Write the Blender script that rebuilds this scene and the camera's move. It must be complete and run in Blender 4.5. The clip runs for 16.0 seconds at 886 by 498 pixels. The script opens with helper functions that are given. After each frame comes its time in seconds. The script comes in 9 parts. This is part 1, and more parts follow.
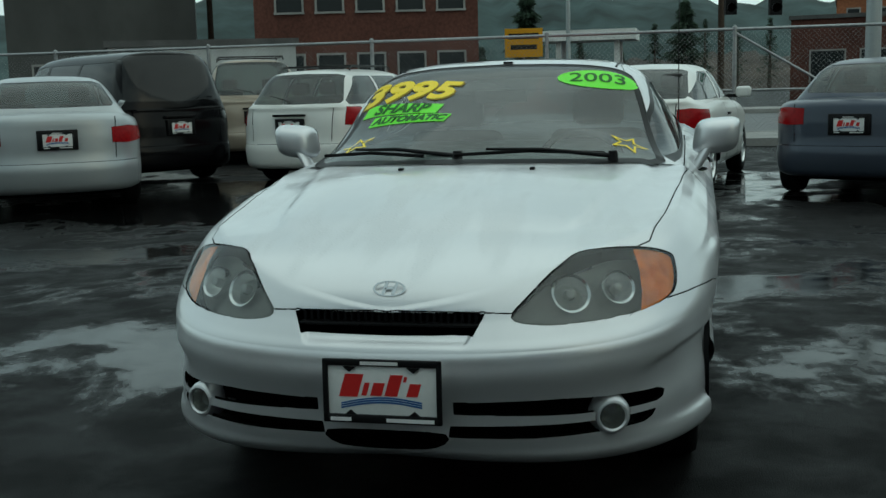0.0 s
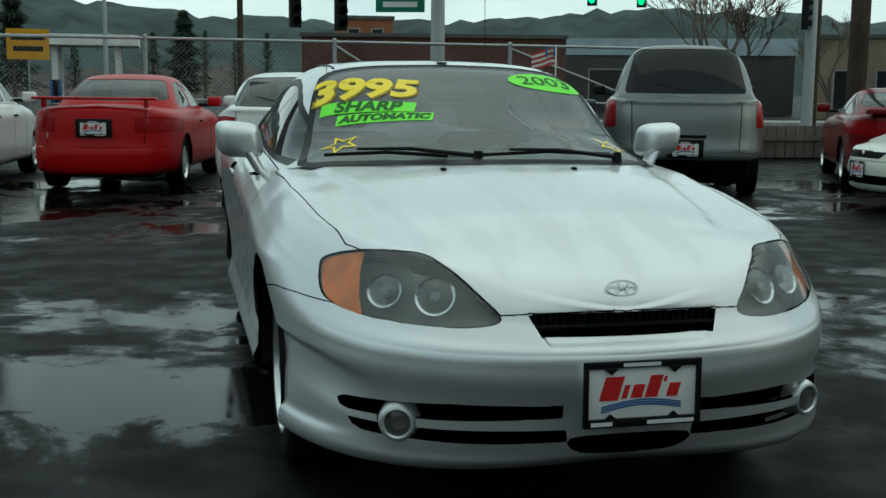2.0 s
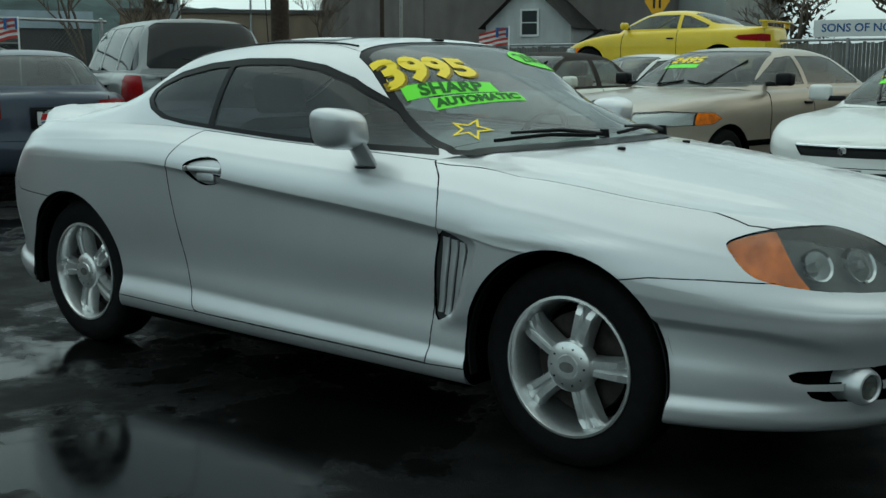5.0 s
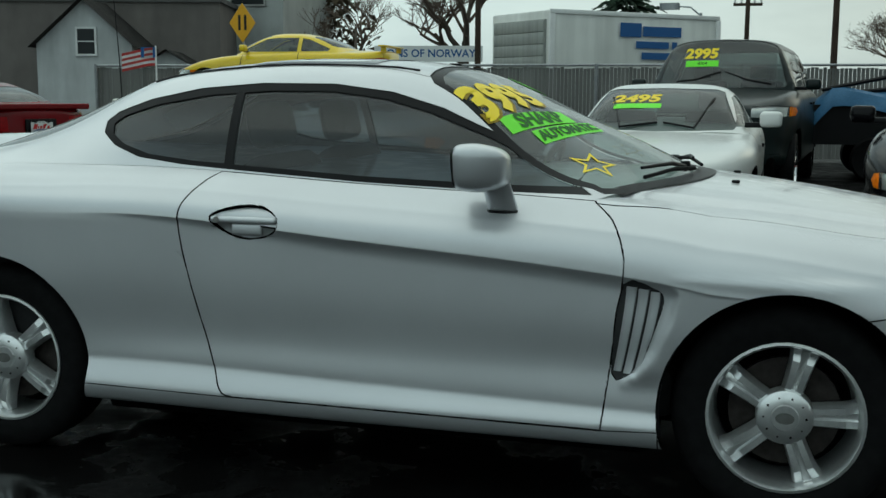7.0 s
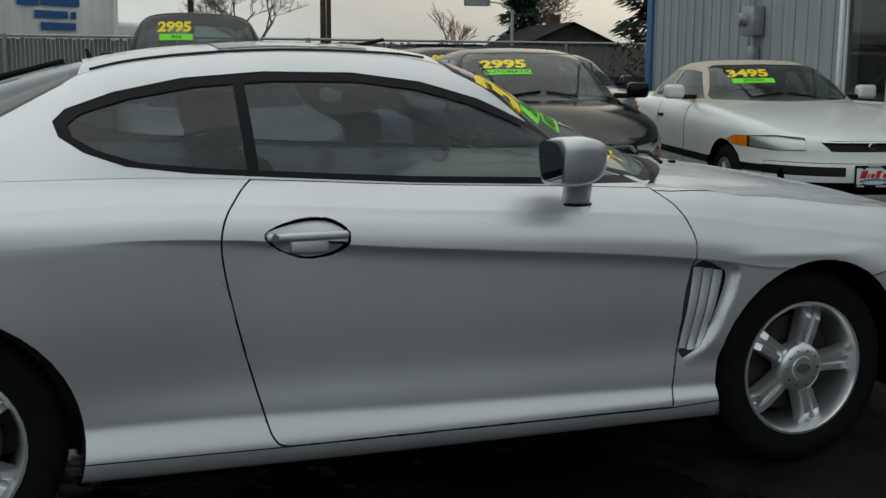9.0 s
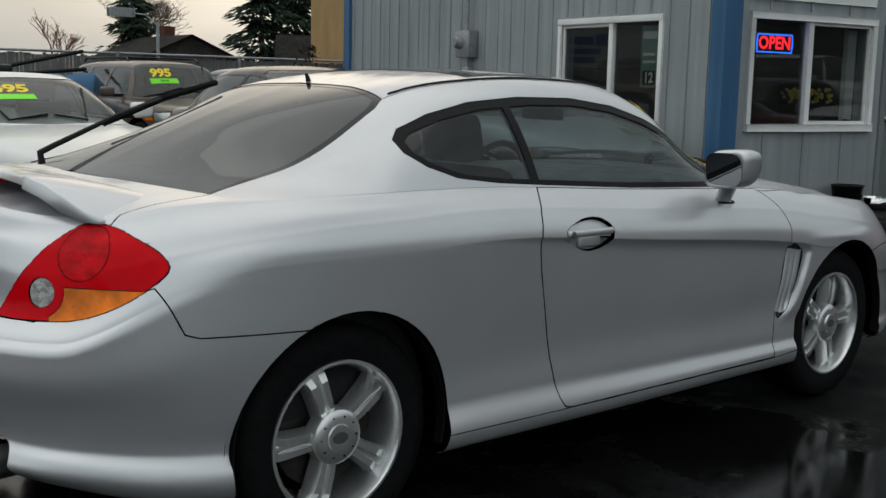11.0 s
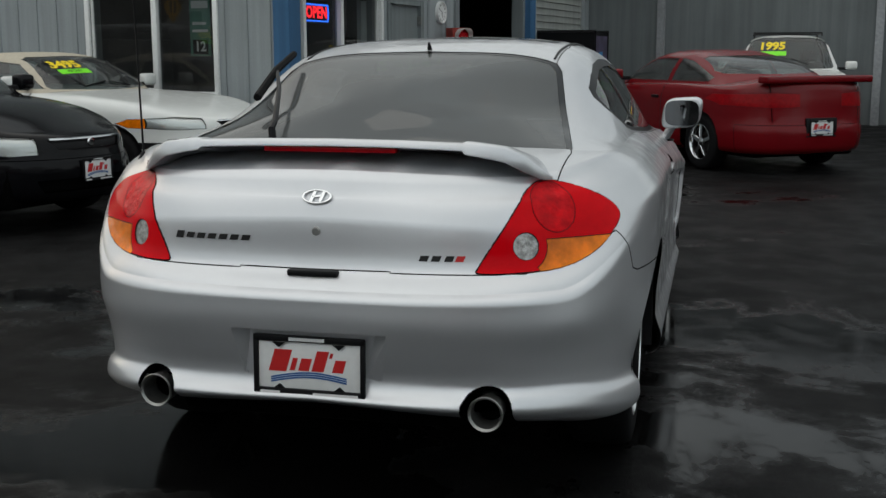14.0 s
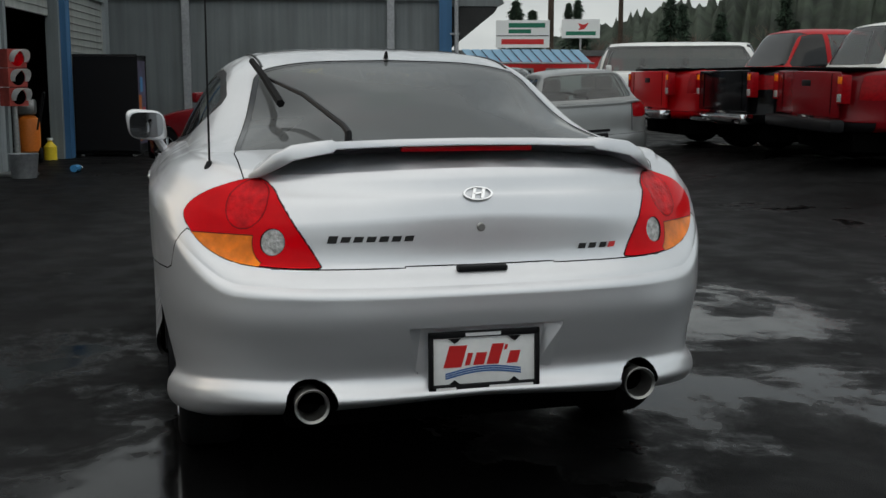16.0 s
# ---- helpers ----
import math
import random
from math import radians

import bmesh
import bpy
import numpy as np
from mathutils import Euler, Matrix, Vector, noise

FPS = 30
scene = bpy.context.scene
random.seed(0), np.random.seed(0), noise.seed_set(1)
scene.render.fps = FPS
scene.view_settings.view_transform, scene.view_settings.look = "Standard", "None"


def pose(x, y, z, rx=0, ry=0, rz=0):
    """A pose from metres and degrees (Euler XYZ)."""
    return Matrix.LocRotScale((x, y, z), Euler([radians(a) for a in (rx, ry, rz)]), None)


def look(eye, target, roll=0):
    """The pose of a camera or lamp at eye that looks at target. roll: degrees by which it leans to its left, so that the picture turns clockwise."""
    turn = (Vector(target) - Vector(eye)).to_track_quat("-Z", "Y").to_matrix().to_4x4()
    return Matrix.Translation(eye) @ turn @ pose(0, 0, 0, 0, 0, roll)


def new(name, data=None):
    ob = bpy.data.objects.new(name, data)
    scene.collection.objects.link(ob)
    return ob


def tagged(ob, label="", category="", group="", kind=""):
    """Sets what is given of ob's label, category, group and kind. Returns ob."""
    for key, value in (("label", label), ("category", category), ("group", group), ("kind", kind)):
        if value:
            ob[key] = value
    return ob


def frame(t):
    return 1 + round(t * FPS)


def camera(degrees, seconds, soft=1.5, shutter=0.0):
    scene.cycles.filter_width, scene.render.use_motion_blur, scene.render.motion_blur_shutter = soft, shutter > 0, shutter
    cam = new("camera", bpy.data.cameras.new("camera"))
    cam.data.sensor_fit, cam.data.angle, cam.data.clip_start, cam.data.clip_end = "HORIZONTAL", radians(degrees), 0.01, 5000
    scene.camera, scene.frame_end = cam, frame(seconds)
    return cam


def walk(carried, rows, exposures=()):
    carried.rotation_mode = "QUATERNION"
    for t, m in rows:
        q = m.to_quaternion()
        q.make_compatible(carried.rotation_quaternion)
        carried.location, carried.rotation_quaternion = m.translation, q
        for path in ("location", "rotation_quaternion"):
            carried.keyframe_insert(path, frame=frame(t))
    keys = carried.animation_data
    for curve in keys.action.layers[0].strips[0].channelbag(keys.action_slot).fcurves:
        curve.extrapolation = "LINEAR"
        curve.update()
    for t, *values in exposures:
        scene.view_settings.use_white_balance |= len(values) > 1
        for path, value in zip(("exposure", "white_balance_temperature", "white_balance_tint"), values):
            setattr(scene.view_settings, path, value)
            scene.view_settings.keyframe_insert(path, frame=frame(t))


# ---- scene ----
cam = camera(43.5, 16.0)
PATH = [
    (0.0, (4.921, 0.782, 1.225), (2.991, 0.344, 0.932), -1.5),
    (0.5, (4.963, 0.323, 1.23), (3.004, 0.087, 0.903), -0.7),
    (1.0, (4.934, -0.165, 1.219), (2.958, -0.15, 0.909), 1.4),
    (1.5, (4.908, -0.639, 1.212), (2.954, -0.349, 0.905), 1.0),
    (2.0, (4.769, -1.12, 1.192), (2.845, -0.652, 0.911), 0.6),
    (2.5, (4.644, -1.591, 1.166), (2.799, -0.865, 0.903), 1.3),
    (3.0, (4.429, -2.043, 1.152), (2.661, -1.135, 0.928), 1.6),
    (3.5, (4.192, -2.486, 1.159), (2.572, -1.336, 0.932), 1.0),
    (4.0, (3.913, -2.953, 1.153), (2.439, -1.623, 0.913), 1.2),
    (4.2, (3.728, -3.102, 1.162), (2.291, -1.734, 0.909), 0.3),
    (6.3, (1.868, -3.856, 1.221), (1.045, -2.057, 0.924), 1.0),
    (6.5, (1.656, -3.887, 1.197), (0.91, -2.051, 0.929), 0.1),
    (7.0, (1.132, -3.951, 1.219), (0.611, -2.041, 0.936), 0.3),
    (7.5, (0.62, -3.983, 1.246), (0.378, -2.02, 0.946), 0.0),
    (8.0, (0.07, -3.888, 1.271), (0.121, -1.908, 0.996), 0.0),
    (8.5, (-0.48, -3.822, 1.27), (-0.14, -1.877, 0.95), -0.1),
    (8.7, (-0.669, -3.751, 1.264), (-0.198, -1.836, 0.934), 0.1),
    (10.8, (-2.8, -3.234, 1.273), (-1.516, -1.726, 1.003), 1.1),
    (11.0, (-2.982, -3.177, 1.28), (-1.681, -1.687, 0.984), 1.3),
    (11.5, (-3.428, -2.936, 1.274), (-2.018, -1.555, 0.949), -0.4),
    (12.0, (-3.835, -2.692, 1.306), (-2.286, -1.476, 0.958), 0.0),
    (12.5, (-4.193, -2.376, 1.239), (-2.543, -1.285, 0.941), -0.9),
    (13.0, (-4.472, -1.957, 1.254), (-2.739, -1.01, 0.936), -0.2),
    (13.5, (-4.667, -1.505, 1.252), (-2.837, -0.768, 0.925), 0.0),
    (14.0, (-4.819, -1.032, 1.242), (-2.905, -0.56, 0.905), -0.1),
    (14.5, (-4.936, -0.532, 1.239), (-2.982, -0.276, 0.9), 0.4),
    (15.0, (-4.968, -0.056, 1.219), (-2.999, -0.045, 0.867), 0.2),
    (15.5, (-4.988, 0.414, 1.212), (-3.017, 0.205, 0.947), 0.0),
    (16.0, (-4.945, 0.869, 1.165), (-3.031, 0.362, 0.879), 0.0),
]
walk(cam, [(t, look(e, g, r)) for t, e, g, r in PATH], [(0.0, -0.14, 6050, -8), (1.5, 0.0, 6050, -8), (6.6, 0.0, 6050, -8), (7.5, -0.12, 6400, 4), (8.5, -0.12, 6500, 8), (11.0, 0.0, 6600, 12), (13.0, 0.08, 6650, 12), (16.0, 0.14, 6700, 13)])

# ---------------------------------------------------------------- sky and sun (overcast)
world = bpy.data.worlds.new("overcast")
scene.world = world
world.use_nodes = True
wn, wl = world.node_tree.nodes, world.node_tree.links
wn.clear()
w_out = wn.new("ShaderNodeOutputWorld")
w_bg = wn.new("ShaderNodeBackground")
w_bg.inputs["Strength"].default_value = 0.1
w_sky = wn.new("ShaderNodeTexSky")
w_sky.sky_type = "NISHITA"
w_sky.sun_disc = False
w_sky.sun_elevation = radians(22)
w_sky.sun_rotation = radians(35)
w_sky.dust_density = 4.0
w_tc = wn.new("ShaderNodeTexCoord")
w_map = wn.new("ShaderNodeMapping")
w_map.inputs["Scale"].default_value = (1.2, 1.2, 4.5)
w_map.inputs["Rotation"].default_value = (0.0, 0.0, math.pi)
w_noise = wn.new("ShaderNodeTexNoise")
w_noise.inputs["Scale"].default_value = 1.6
w_noise.inputs["Detail"].default_value = 6.0
w_noise.inputs["Roughness"].default_value = 0.55
w_ramp = wn.new("ShaderNodeValToRGB")
w_ramp.color_ramp.elements[0].position = 0.34
w_ramp.color_ramp.elements[0].color = (4.6, 5.3, 5.6, 1)
w_ramp.color_ramp.elements[1].position = 0.7
w_ramp.color_ramp.elements[1].color = (8.6, 9.4, 9.3, 1)
w_mix = wn.new("ShaderNodeMix")
w_mix.data_type = "RGBA"
w_mix.inputs["Factor"].default_value = 0.86
wl.new(w_tc.outputs["Generated"], w_map.inputs["Vector"])
wl.new(w_map.outputs["Vector"], w_noise.inputs["Vector"])
wl.new(w_noise.outputs["Fac"], w_ramp.inputs["Fac"])
wl.new(w_sky.outputs["Color"], w_mix.inputs["A"])
wl.new(w_ramp.outputs["Color"], w_mix.inputs["B"])
# the cloud is thinner towards the street, heavier over the workshop
w_dot = wn.new("ShaderNodeVectorMath")
w_dot.operation = "DOT_PRODUCT"
w_dot.inputs[1].default_value = (-0.99, -0.12, 0.0)
w_thin = wn.new("ShaderNodeMapRange")
w_thin.inputs["From Min"].default_value, w_thin.inputs["From Max"].default_value = -1.0, 1.0
w_thin.inputs["To Min"].default_value, w_thin.inputs["To Max"].default_value = 0.74, 1.26
w_scale = wn.new("ShaderNodeVectorMath")
w_scale.operation = "SCALE"
wl.new(w_tc.outputs["Generated"], w_dot.inputs[0])
wl.new(w_dot.outputs["Value"], w_thin.inputs["Value"])
wl.new(w_mix.outputs["Result"], w_scale.inputs[0])
wl.new(w_thin.outputs["Result"], w_scale.inputs["Scale"])
wl.new(w_scale.outputs["Vector"], w_bg.inputs["Color"])
wl.new(w_bg.outputs["Background"], w_out.inputs["Surface"])

sun = new("sun", bpy.data.lights.new("sun", "SUN"))
sun.data.energy = 0.7
sun.data.angle = radians(95)
sun.data.color = (1.0, 0.95, 0.86)
sun.matrix_world = look((-2, 3, 14), (0, 0, 0))
scene.view_settings.exposure = 0.0

# ---------------------------------------------------------------- materials
def mat(name, color, rough=0.5, metal=0.0, coat=0.0, grain=0.0, grain_scale=40.0, bump=0.0, bump_scale=120.0, stain=0.0, stain_scale=1.5, alpha=1.0, emit=None, spec=None):
    """Principled material with colour variation at two scales and fine relief."""
    m = bpy.data.materials.new(name)
    m.use_nodes = True
    n, l = m.node_tree.nodes, m.node_tree.links
    b = n["Principled BSDF"]
    b.inputs["Roughness"].default_value = rough
    b.inputs["Metallic"].default_value = metal
    b.inputs["Coat Weight"].default_value = coat
    b.inputs["Specular IOR Level"].default_value = spec if spec is not None else (0.45 if max(color) > 0.3 else 0.2)
    b.inputs["Coat Roughness"].default_value = 0.04
    b.inputs["Base Color"].default_value = (*color, 1)
    tc = n.new("ShaderNodeTexCoord")
    if grain or stain:
        g1 = n.new("ShaderNodeTexNoise")
        g1.inputs["Scale"].default_value = grain_scale
        g1.inputs["Detail"].default_value = 5
        g2 = n.new("ShaderNodeTexNoise")
        g2.inputs["Scale"].default_value = stain_scale
        g2.inputs["Detail"].default_value = 6
        l.new(tc.outputs["Object"], g1.inputs["Vector"])
        l.new(tc.outputs["Object"], g2.inputs["Vector"])
        r1 = n.new("ShaderNodeMapRange")
        r1.inputs["From Min"].default_value, r1.inputs["From Max"].default_value = 0.3, 0.7
        r1.inputs["To Min"].default_value, r1.inputs["To Max"].default_value = 1 - grain, 1 + grain
        r2 = n.new("ShaderNodeMapRange")
        r2.inputs["From Min"].default_value, r2.inputs["From Max"].default_value = 0.3, 0.7
        r2.inputs["To Min"].default_value, r2.inputs["To Max"].default_value = 1 - stain, 1 + stain
        mul = n.new("ShaderNodeMath")
        mul.operation = "MULTIPLY"
        l.new(g1.outputs["Fac"], r1.inputs["Value"])
        l.new(g2.outputs["Fac"], r2.inputs["Value"])
        l.new(r1.outputs["Result"], mul.inputs[0])
        l.new(r2.outputs["Result"], mul.inputs[1])
        vm = n.new("ShaderNodeVectorMath")
        vm.operation = "SCALE"
        vm.inputs[0].default_value = color
        l.new(mul.outputs["Value"], vm.inputs["Scale"])
        l.new(vm.outputs["Vector"], b.inputs["Base Color"])
    if bump:
        nb = n.new("ShaderNodeTexNoise")
        nb.inputs["Scale"].default_value = bump_scale
        nb.inputs["Detail"].default_value = 4
        l.new(tc.outputs["Object"], nb.inputs["Vector"])
        bp = n.new("ShaderNodeBump")
        bp.inputs["Strength"].default_value = bump
        bp.inputs["Distance"].default_value = 0.01
        l.new(nb.outputs["Fac"], bp.inputs["Height"])
        l.new(bp.outputs["Normal"], b.inputs["Normal"])
    if emit:
        b.inputs["Emission Color"].default_value = (*emit[:3], 1)
        b.inputs["Emission Strength"].default_value = emit[3]
    return m


def glass(name, tint, ior=1.45, rough=0.0, veil=0.0):
    """A thin pane: tinted see-through with a reflection that grows towards the edge."""
    m = bpy.data.materials.new(name)
    m.use_nodes = True
    n, l = m.node_tree.nodes, m.node_tree.links
    n.remove(n["Principled BSDF"])
    tr, gl, fr, mx = n.new("ShaderNodeBsdfTransparent"), n.new("ShaderNodeBsdfGlossy"), n.new("ShaderNodeLayerWeight"), n.new("ShaderNodeMixShader")
    tr.inputs["Color"].default_value = (*tint, 1)
    gl.inputs["Roughness"].default_value = rough
    fr.inputs["Blend"].default_value = 0.5
    f0 = ((ior - 1) / (ior + 1)) ** 2 * 2.0
    po, ma = n.new("ShaderNodeMath"), n.new("ShaderNodeMath")
    po.operation, ma.operation = "POWER", "MULTIPLY_ADD"
    po.inputs[1].default_value = 5.0
    ma.inputs[1].default_value, ma.inputs[2].default_value = 1.0 - f0, f0
    l.new(fr.outputs["Facing"], po.inputs[0])
    l.new(po.outputs["Value"], ma.inputs[0])
    l.new(ma.outputs["Value"], mx.inputs["Fac"])
    l.new(tr.outputs["BSDF"], mx.inputs[1])
    l.new(gl.outputs["BSDF"], mx.inputs[2])
    last = mx
    # pale diffuse layer: real haze on lamp lenses, painted sky reflection on car panes
    if veil:
        df, m2 = n.new("ShaderNodeBsdfDiffuse"), n.new("ShaderNodeMixShader")
        df.inputs["Color"].default_value = (0.5, 0.52, 0.52, 1)
        m2.inputs["Fac"].default_value = veil
        l.new(mx.outputs["Shader"], m2.inputs[1])
        l.new(df.outputs["BSDF"], m2.inputs[2])
        last = m2
    l.new(last.outputs["Shader"], n["Material Output"].inputs["Surface"])
    return m


def paint(name, color, metal=0.0, rough=0.35, wet=0.25, coat=0.5, beads=False):
    """Car paint under clear coat, with fine flake, dried water marks and a few droplets."""
    m = mat(name, color, rough=rough, metal=metal, coat=coat, grain=0.05, grain_scale=900, stain=0.035, stain_scale=3.0)
    n, l = m.node_tree.nodes, m.node_tree.links
    b = n["Principled BSDF"]
    tc = n.new("ShaderNodeTexCoord")
    g = n.new("ShaderNodeTexNoise")
    g.inputs["Scale"].default_value, g.inputs["Detail"].default_value = 14, 7
    l.new(tc.outputs["Object"], g.inputs["Vector"])
    r = n.new("ShaderNodeMapRange")
    r.inputs["From Min"].default_value, r.inputs["From Max"].default_value = 0.4, 0.68
    r.inputs["To Min"].default_value, r.inputs["To Max"].default_value = 0.02, wet
    l.new(g.outputs["Fac"], r.inputs["Value"])
    l.new(r.outputs["Result"], b.inputs["Coat Roughness"])
    if beads:
        # rain beads and dried runs on what faces up
        vo = n.new("ShaderNodeTexVoronoi")
        vo.inputs["Scale"].default_value = 75
        l.new(tc.outputs["Object"], vo.inputs["Vector"])
        d = n.new("ShaderNodeMapRange")
        d.interpolation_type = "SMOOTHSTEP"
        d.inputs["From Min"].default_value, d.inputs["From Max"].default_value = 0.12, 0.42
        d.inputs["To Min"].default_value, d.inputs["To Max"].default_value = 1.0, 0.0
        l.new(vo.outputs["Distance"], d.inputs["Value"])
        ge = n.new("ShaderNodeNewGeometry")
        sx = n.new("ShaderNodeSeparateXYZ")
        l.new(ge.outputs["Normal"], sx.inputs["Vector"])
        u = n.new("ShaderNodeMapRange")
        u.inputs["From Min"].default_value, u.inputs["From Max"].default_value = 0.72, 0.92
        l.new(sx.outputs["Z"], u.inputs["Value"])
        pn = n.new("ShaderNodeTexNoise")
        pn.inputs["Scale"].default_value, pn.inputs["Detail"].default_value = 4.0, 4
        mp = n.new("ShaderNodeMapping")
        mp.inputs["Scale"].default_value = (0.5, 2.2, 1.0)
        l.new(tc.outputs["Object"], mp.inputs["Vector"])
        l.new(mp.outputs["Vector"], pn.inputs["Vector"])
        pr = n.new("ShaderNodeMapRange")
        pr.interpolation_type = "SMOOTHSTEP"
        pr.inputs["From Min"].default_value, pr.inputs["From Max"].default_value = 0.48, 0.62
        l.new(pn.outputs["Fac"], pr.inputs["Value"])
        m1, m2 = n.new("ShaderNodeMath"), n.new("ShaderNodeMath")
        m1.operation = m2.operation = "MULTIPLY"
        l.new(u.outputs["Result"], m1.inputs[0])
        l.new(pr.outputs["Result"], m1.inputs[1])
        l.new(m1.outputs["Value"], m2.inputs[0])
        l.new(d.outputs["Result"], m2.inputs[1])
        bp = n.new("ShaderNodeBump")
        bp.inputs["Strength"].default_value, bp.inputs["Distance"].default_value = 0.22, 0.0018
        l.new(m2.outputs["Value"], bp.inputs["Height"])
        l.new(bp.outputs["Normal"], b.inputs["Coat Normal"])
        l.new(bp.outputs["Normal"], b.inputs["Normal"])
        rr = n.new("ShaderNodeMapRange")
        rr.inputs["To Min"].default_value, rr.inputs["To Max"].default_value = rough, rough + 0.22
        l.new(m1.outputs["Value"], rr.inputs["Value"])
        l.new(rr.outputs["Result"], b.inputs["Roughness"])
    return m


SILVER = paint("silver_paint", (0.645, 0.655, 0.676), metal=0.65, rough=0.37, coat=0.8, beads=True)
BLACK_TRIM = mat("black_trim", (0.008, 0.008, 0.009), rough=0.42, spec=0.15, grain=0.15, grain_scale=60)
RUBBER = mat("rubber", (0.007, 0.007, 0.0075), rough=0.75, spec=0.1, grain=0.3, grain_scale=30, bump=0.15)
# dark backing colour stands for the shade between the vent fins
VENT_SHADE = mat("vent_gap_shade", (0.045, 0.046, 0.048), rough=0.5, metal=0.3, grain=0.1)
# near-black; in wells, intakes and underbody it paints in deep shade
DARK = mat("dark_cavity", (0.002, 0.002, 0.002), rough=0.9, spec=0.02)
ALLOY = mat("alloy", (0.78, 0.79, 0.79), rough=0.28, metal=0.85, grain=0.05, grain_scale=80, stain=0.06, stain_scale=8)
MIRROR = mat("tinted_mirror", (0.22, 0.23, 0.24), rough=0.03, metal=1.0)
CHROME = mat("chrome", (0.78, 0.79, 0.8), rough=0.09, metal=1.0)
STEEL = mat("dull_steel", (0.3, 0.3, 0.29), rough=0.4, metal=0.9, grain=0.2, grain_scale=30)
# iron coloured nearly black to hold the shade behind the spokes
DISC = mat("shaded_disc_iron", (0.035, 0.03, 0.028), rough=0.5, metal=0.5, grain=0.3, grain_scale=40)
# the pale layer on the car panes paints in part of their sky reflection
GLASS_FRONT = glass("windscreen_glass", (0.56, 0.64, 0.61), veil=0.13)
GLASS_SIDE = glass("tinted_glass", (0.27, 0.31, 0.34), veil=0.008)
GLASS_REAR = glass("rear_tint_glass", (0.13, 0.135, 0.145), veil=0.15)
GLASS_CLEAR = glass("lamp_glass", (0.86, 0.88, 0.87), veil=0.07)
GLASS_BG = glass("car_window_glass", (0.36, 0.43, 0.42), veil=0.06)
GLASS_LENS = glass("lens_glass", (0.9, 0.92, 0.92))
LAMP_RED = mat("red_lens", (0.66, 0.001, 0.006), rough=0.16, spec=0.06, coat=0.05, grain=0.03, grain_scale=50, stain=0.08, stain_scale=9)
LAMP_RED_DEEP = mat("deep_red_lens", (0.58, 0.001, 0.006), rough=0.2, spec=0.08, coat=0.08, grain=0.35, grain_scale=28, bump=0.9, bump_scale=34)
LAMP_AMBER = mat("amber_lens", (0.82, 0.19, 0.005), rough=0.14, spec=0.12, coat=0.3, grain=0.3, grain_scale=22, stain=0.2, stain_scale=6, bump=0.4, bump_scale=26)
LAMP_BG = mat("parked_car_lens", (0.26, 0.004, 0.007), rough=0.2, spec=0.12, grain=0.2, grain_scale=30)
PRIVACY = mat("privacy_glass", (0.006, 0.0065, 0.007), rough=0.05, spec=0.35)
LAMP_BODY = mat("lamp_housing", (0.15, 0.155, 0.145), rough=0.35, metal=0.2, grain=0.1)
REFLECTOR = mat("reflector", (0.78, 0.79, 0.78), rough=0.22, metal=0.7, bump=0.25, bump_scale=60)
REVERSING = mat("reversing_lens", (0.42, 0.42, 0.41), rough=0.15, metal=0.4, grain=0.5, grain_scale=70, bump=0.3, bump_scale=120)
FOG_GLASS = mat("fog_bowl_glass", (0.16, 0.165, 0.15), rough=0.12, metal=0.5, bump=0.3, bump_scale=90)
CABIN = mat("cabin_trim", (0.02, 0.02, 0.021), rough=0.75, grain=0.2, grain_scale=50, stain=0.2)
CABIN_GREY = mat("cabin_grey", (0.12, 0.12, 0.12), rough=0.8, grain=0.2, grain_scale=60)
PLATE_WHITE = mat("plate_white", (0.75, 0.76, 0.75), rough=0.35, grain=0.04)
PRINT_RED = mat("red_print", (0.55, 0.02, 0.02), rough=0.4)
PRINT_BLUE = mat("blue_print", (0.03, 0.11, 0.3), rough=0.4)
PRINT_WHITE = mat("white_print", (0.7, 0.7, 0.7), rough=0.5)
PRINT_BLACK = mat("black_print", (0.02, 0.02, 0.02), rough=0.4)
STICK_YELLOW = mat("yellow_sticker", (0.95, 0.72, 0.02), rough=0.5)
STICK_GREEN = mat("green_sticker", (0.22, 0.9, 0.03), rough=0.5)
STICK_DARKG = mat("dark_green_print", (0.02, 0.13, 0.01), rough=0.5)
STICK_SHADE = mat("yellow_sticker_shade", (0.3, 0.2, 0.01), rough=0.5)

# ---------------------------------------------------------------- mesh tools
def ground_z(x, y):
    """Height of the lot: level round the coupe, rising gently towards the workshop and more towards the trucks."""
    t = min(max((x - 4.0) / 10.0, 0.0), 1.0)
    u = min(max((-y - 4.6) / 3.0, 0.0), 1.0) * min(max((x - 3.0) / 3.0, 0.0), 1.0)
    return 0.06 * t * t * (3 - 2 * t) + 0.26 * u * u * (3 - 2 * u)


def outward(bm):
    bm.normal_update()
    bmesh.ops.recalc_face_normals(bm, faces=bm.faces)


def obj_from(name, bm, material, parent=None, smooth=False, angle=None):
    me = bpy.data.meshes.new(name)
    bm.normal_update()
    if smooth:
        for f in bm.faces:
            f.smooth = True
        if angle is not None:
            lim = radians(angle)
            for e in bm.edges:
                e.smooth = e.calc_face_angle(0.0) < lim
    bm.to_mesh(me)
    bm.free()
    if material is not None:
        me.materials.append(material)
    ob = new(name, me)
    if parent is not None:
        ob.parent = parent
    return ob


def part(name, bm, material, parent=None, label="", smooth=True, angle=35):
    ob = obj_from(name, bm, material, parent, smooth, angle)
    if label:
        tagged(ob, label)
    return ob


def thing(name, label, category, group="", kind=""):
    ob = new(name)
    ob.empty_display_size = 0.1
    return tagged(ob, label, category, group, kind)


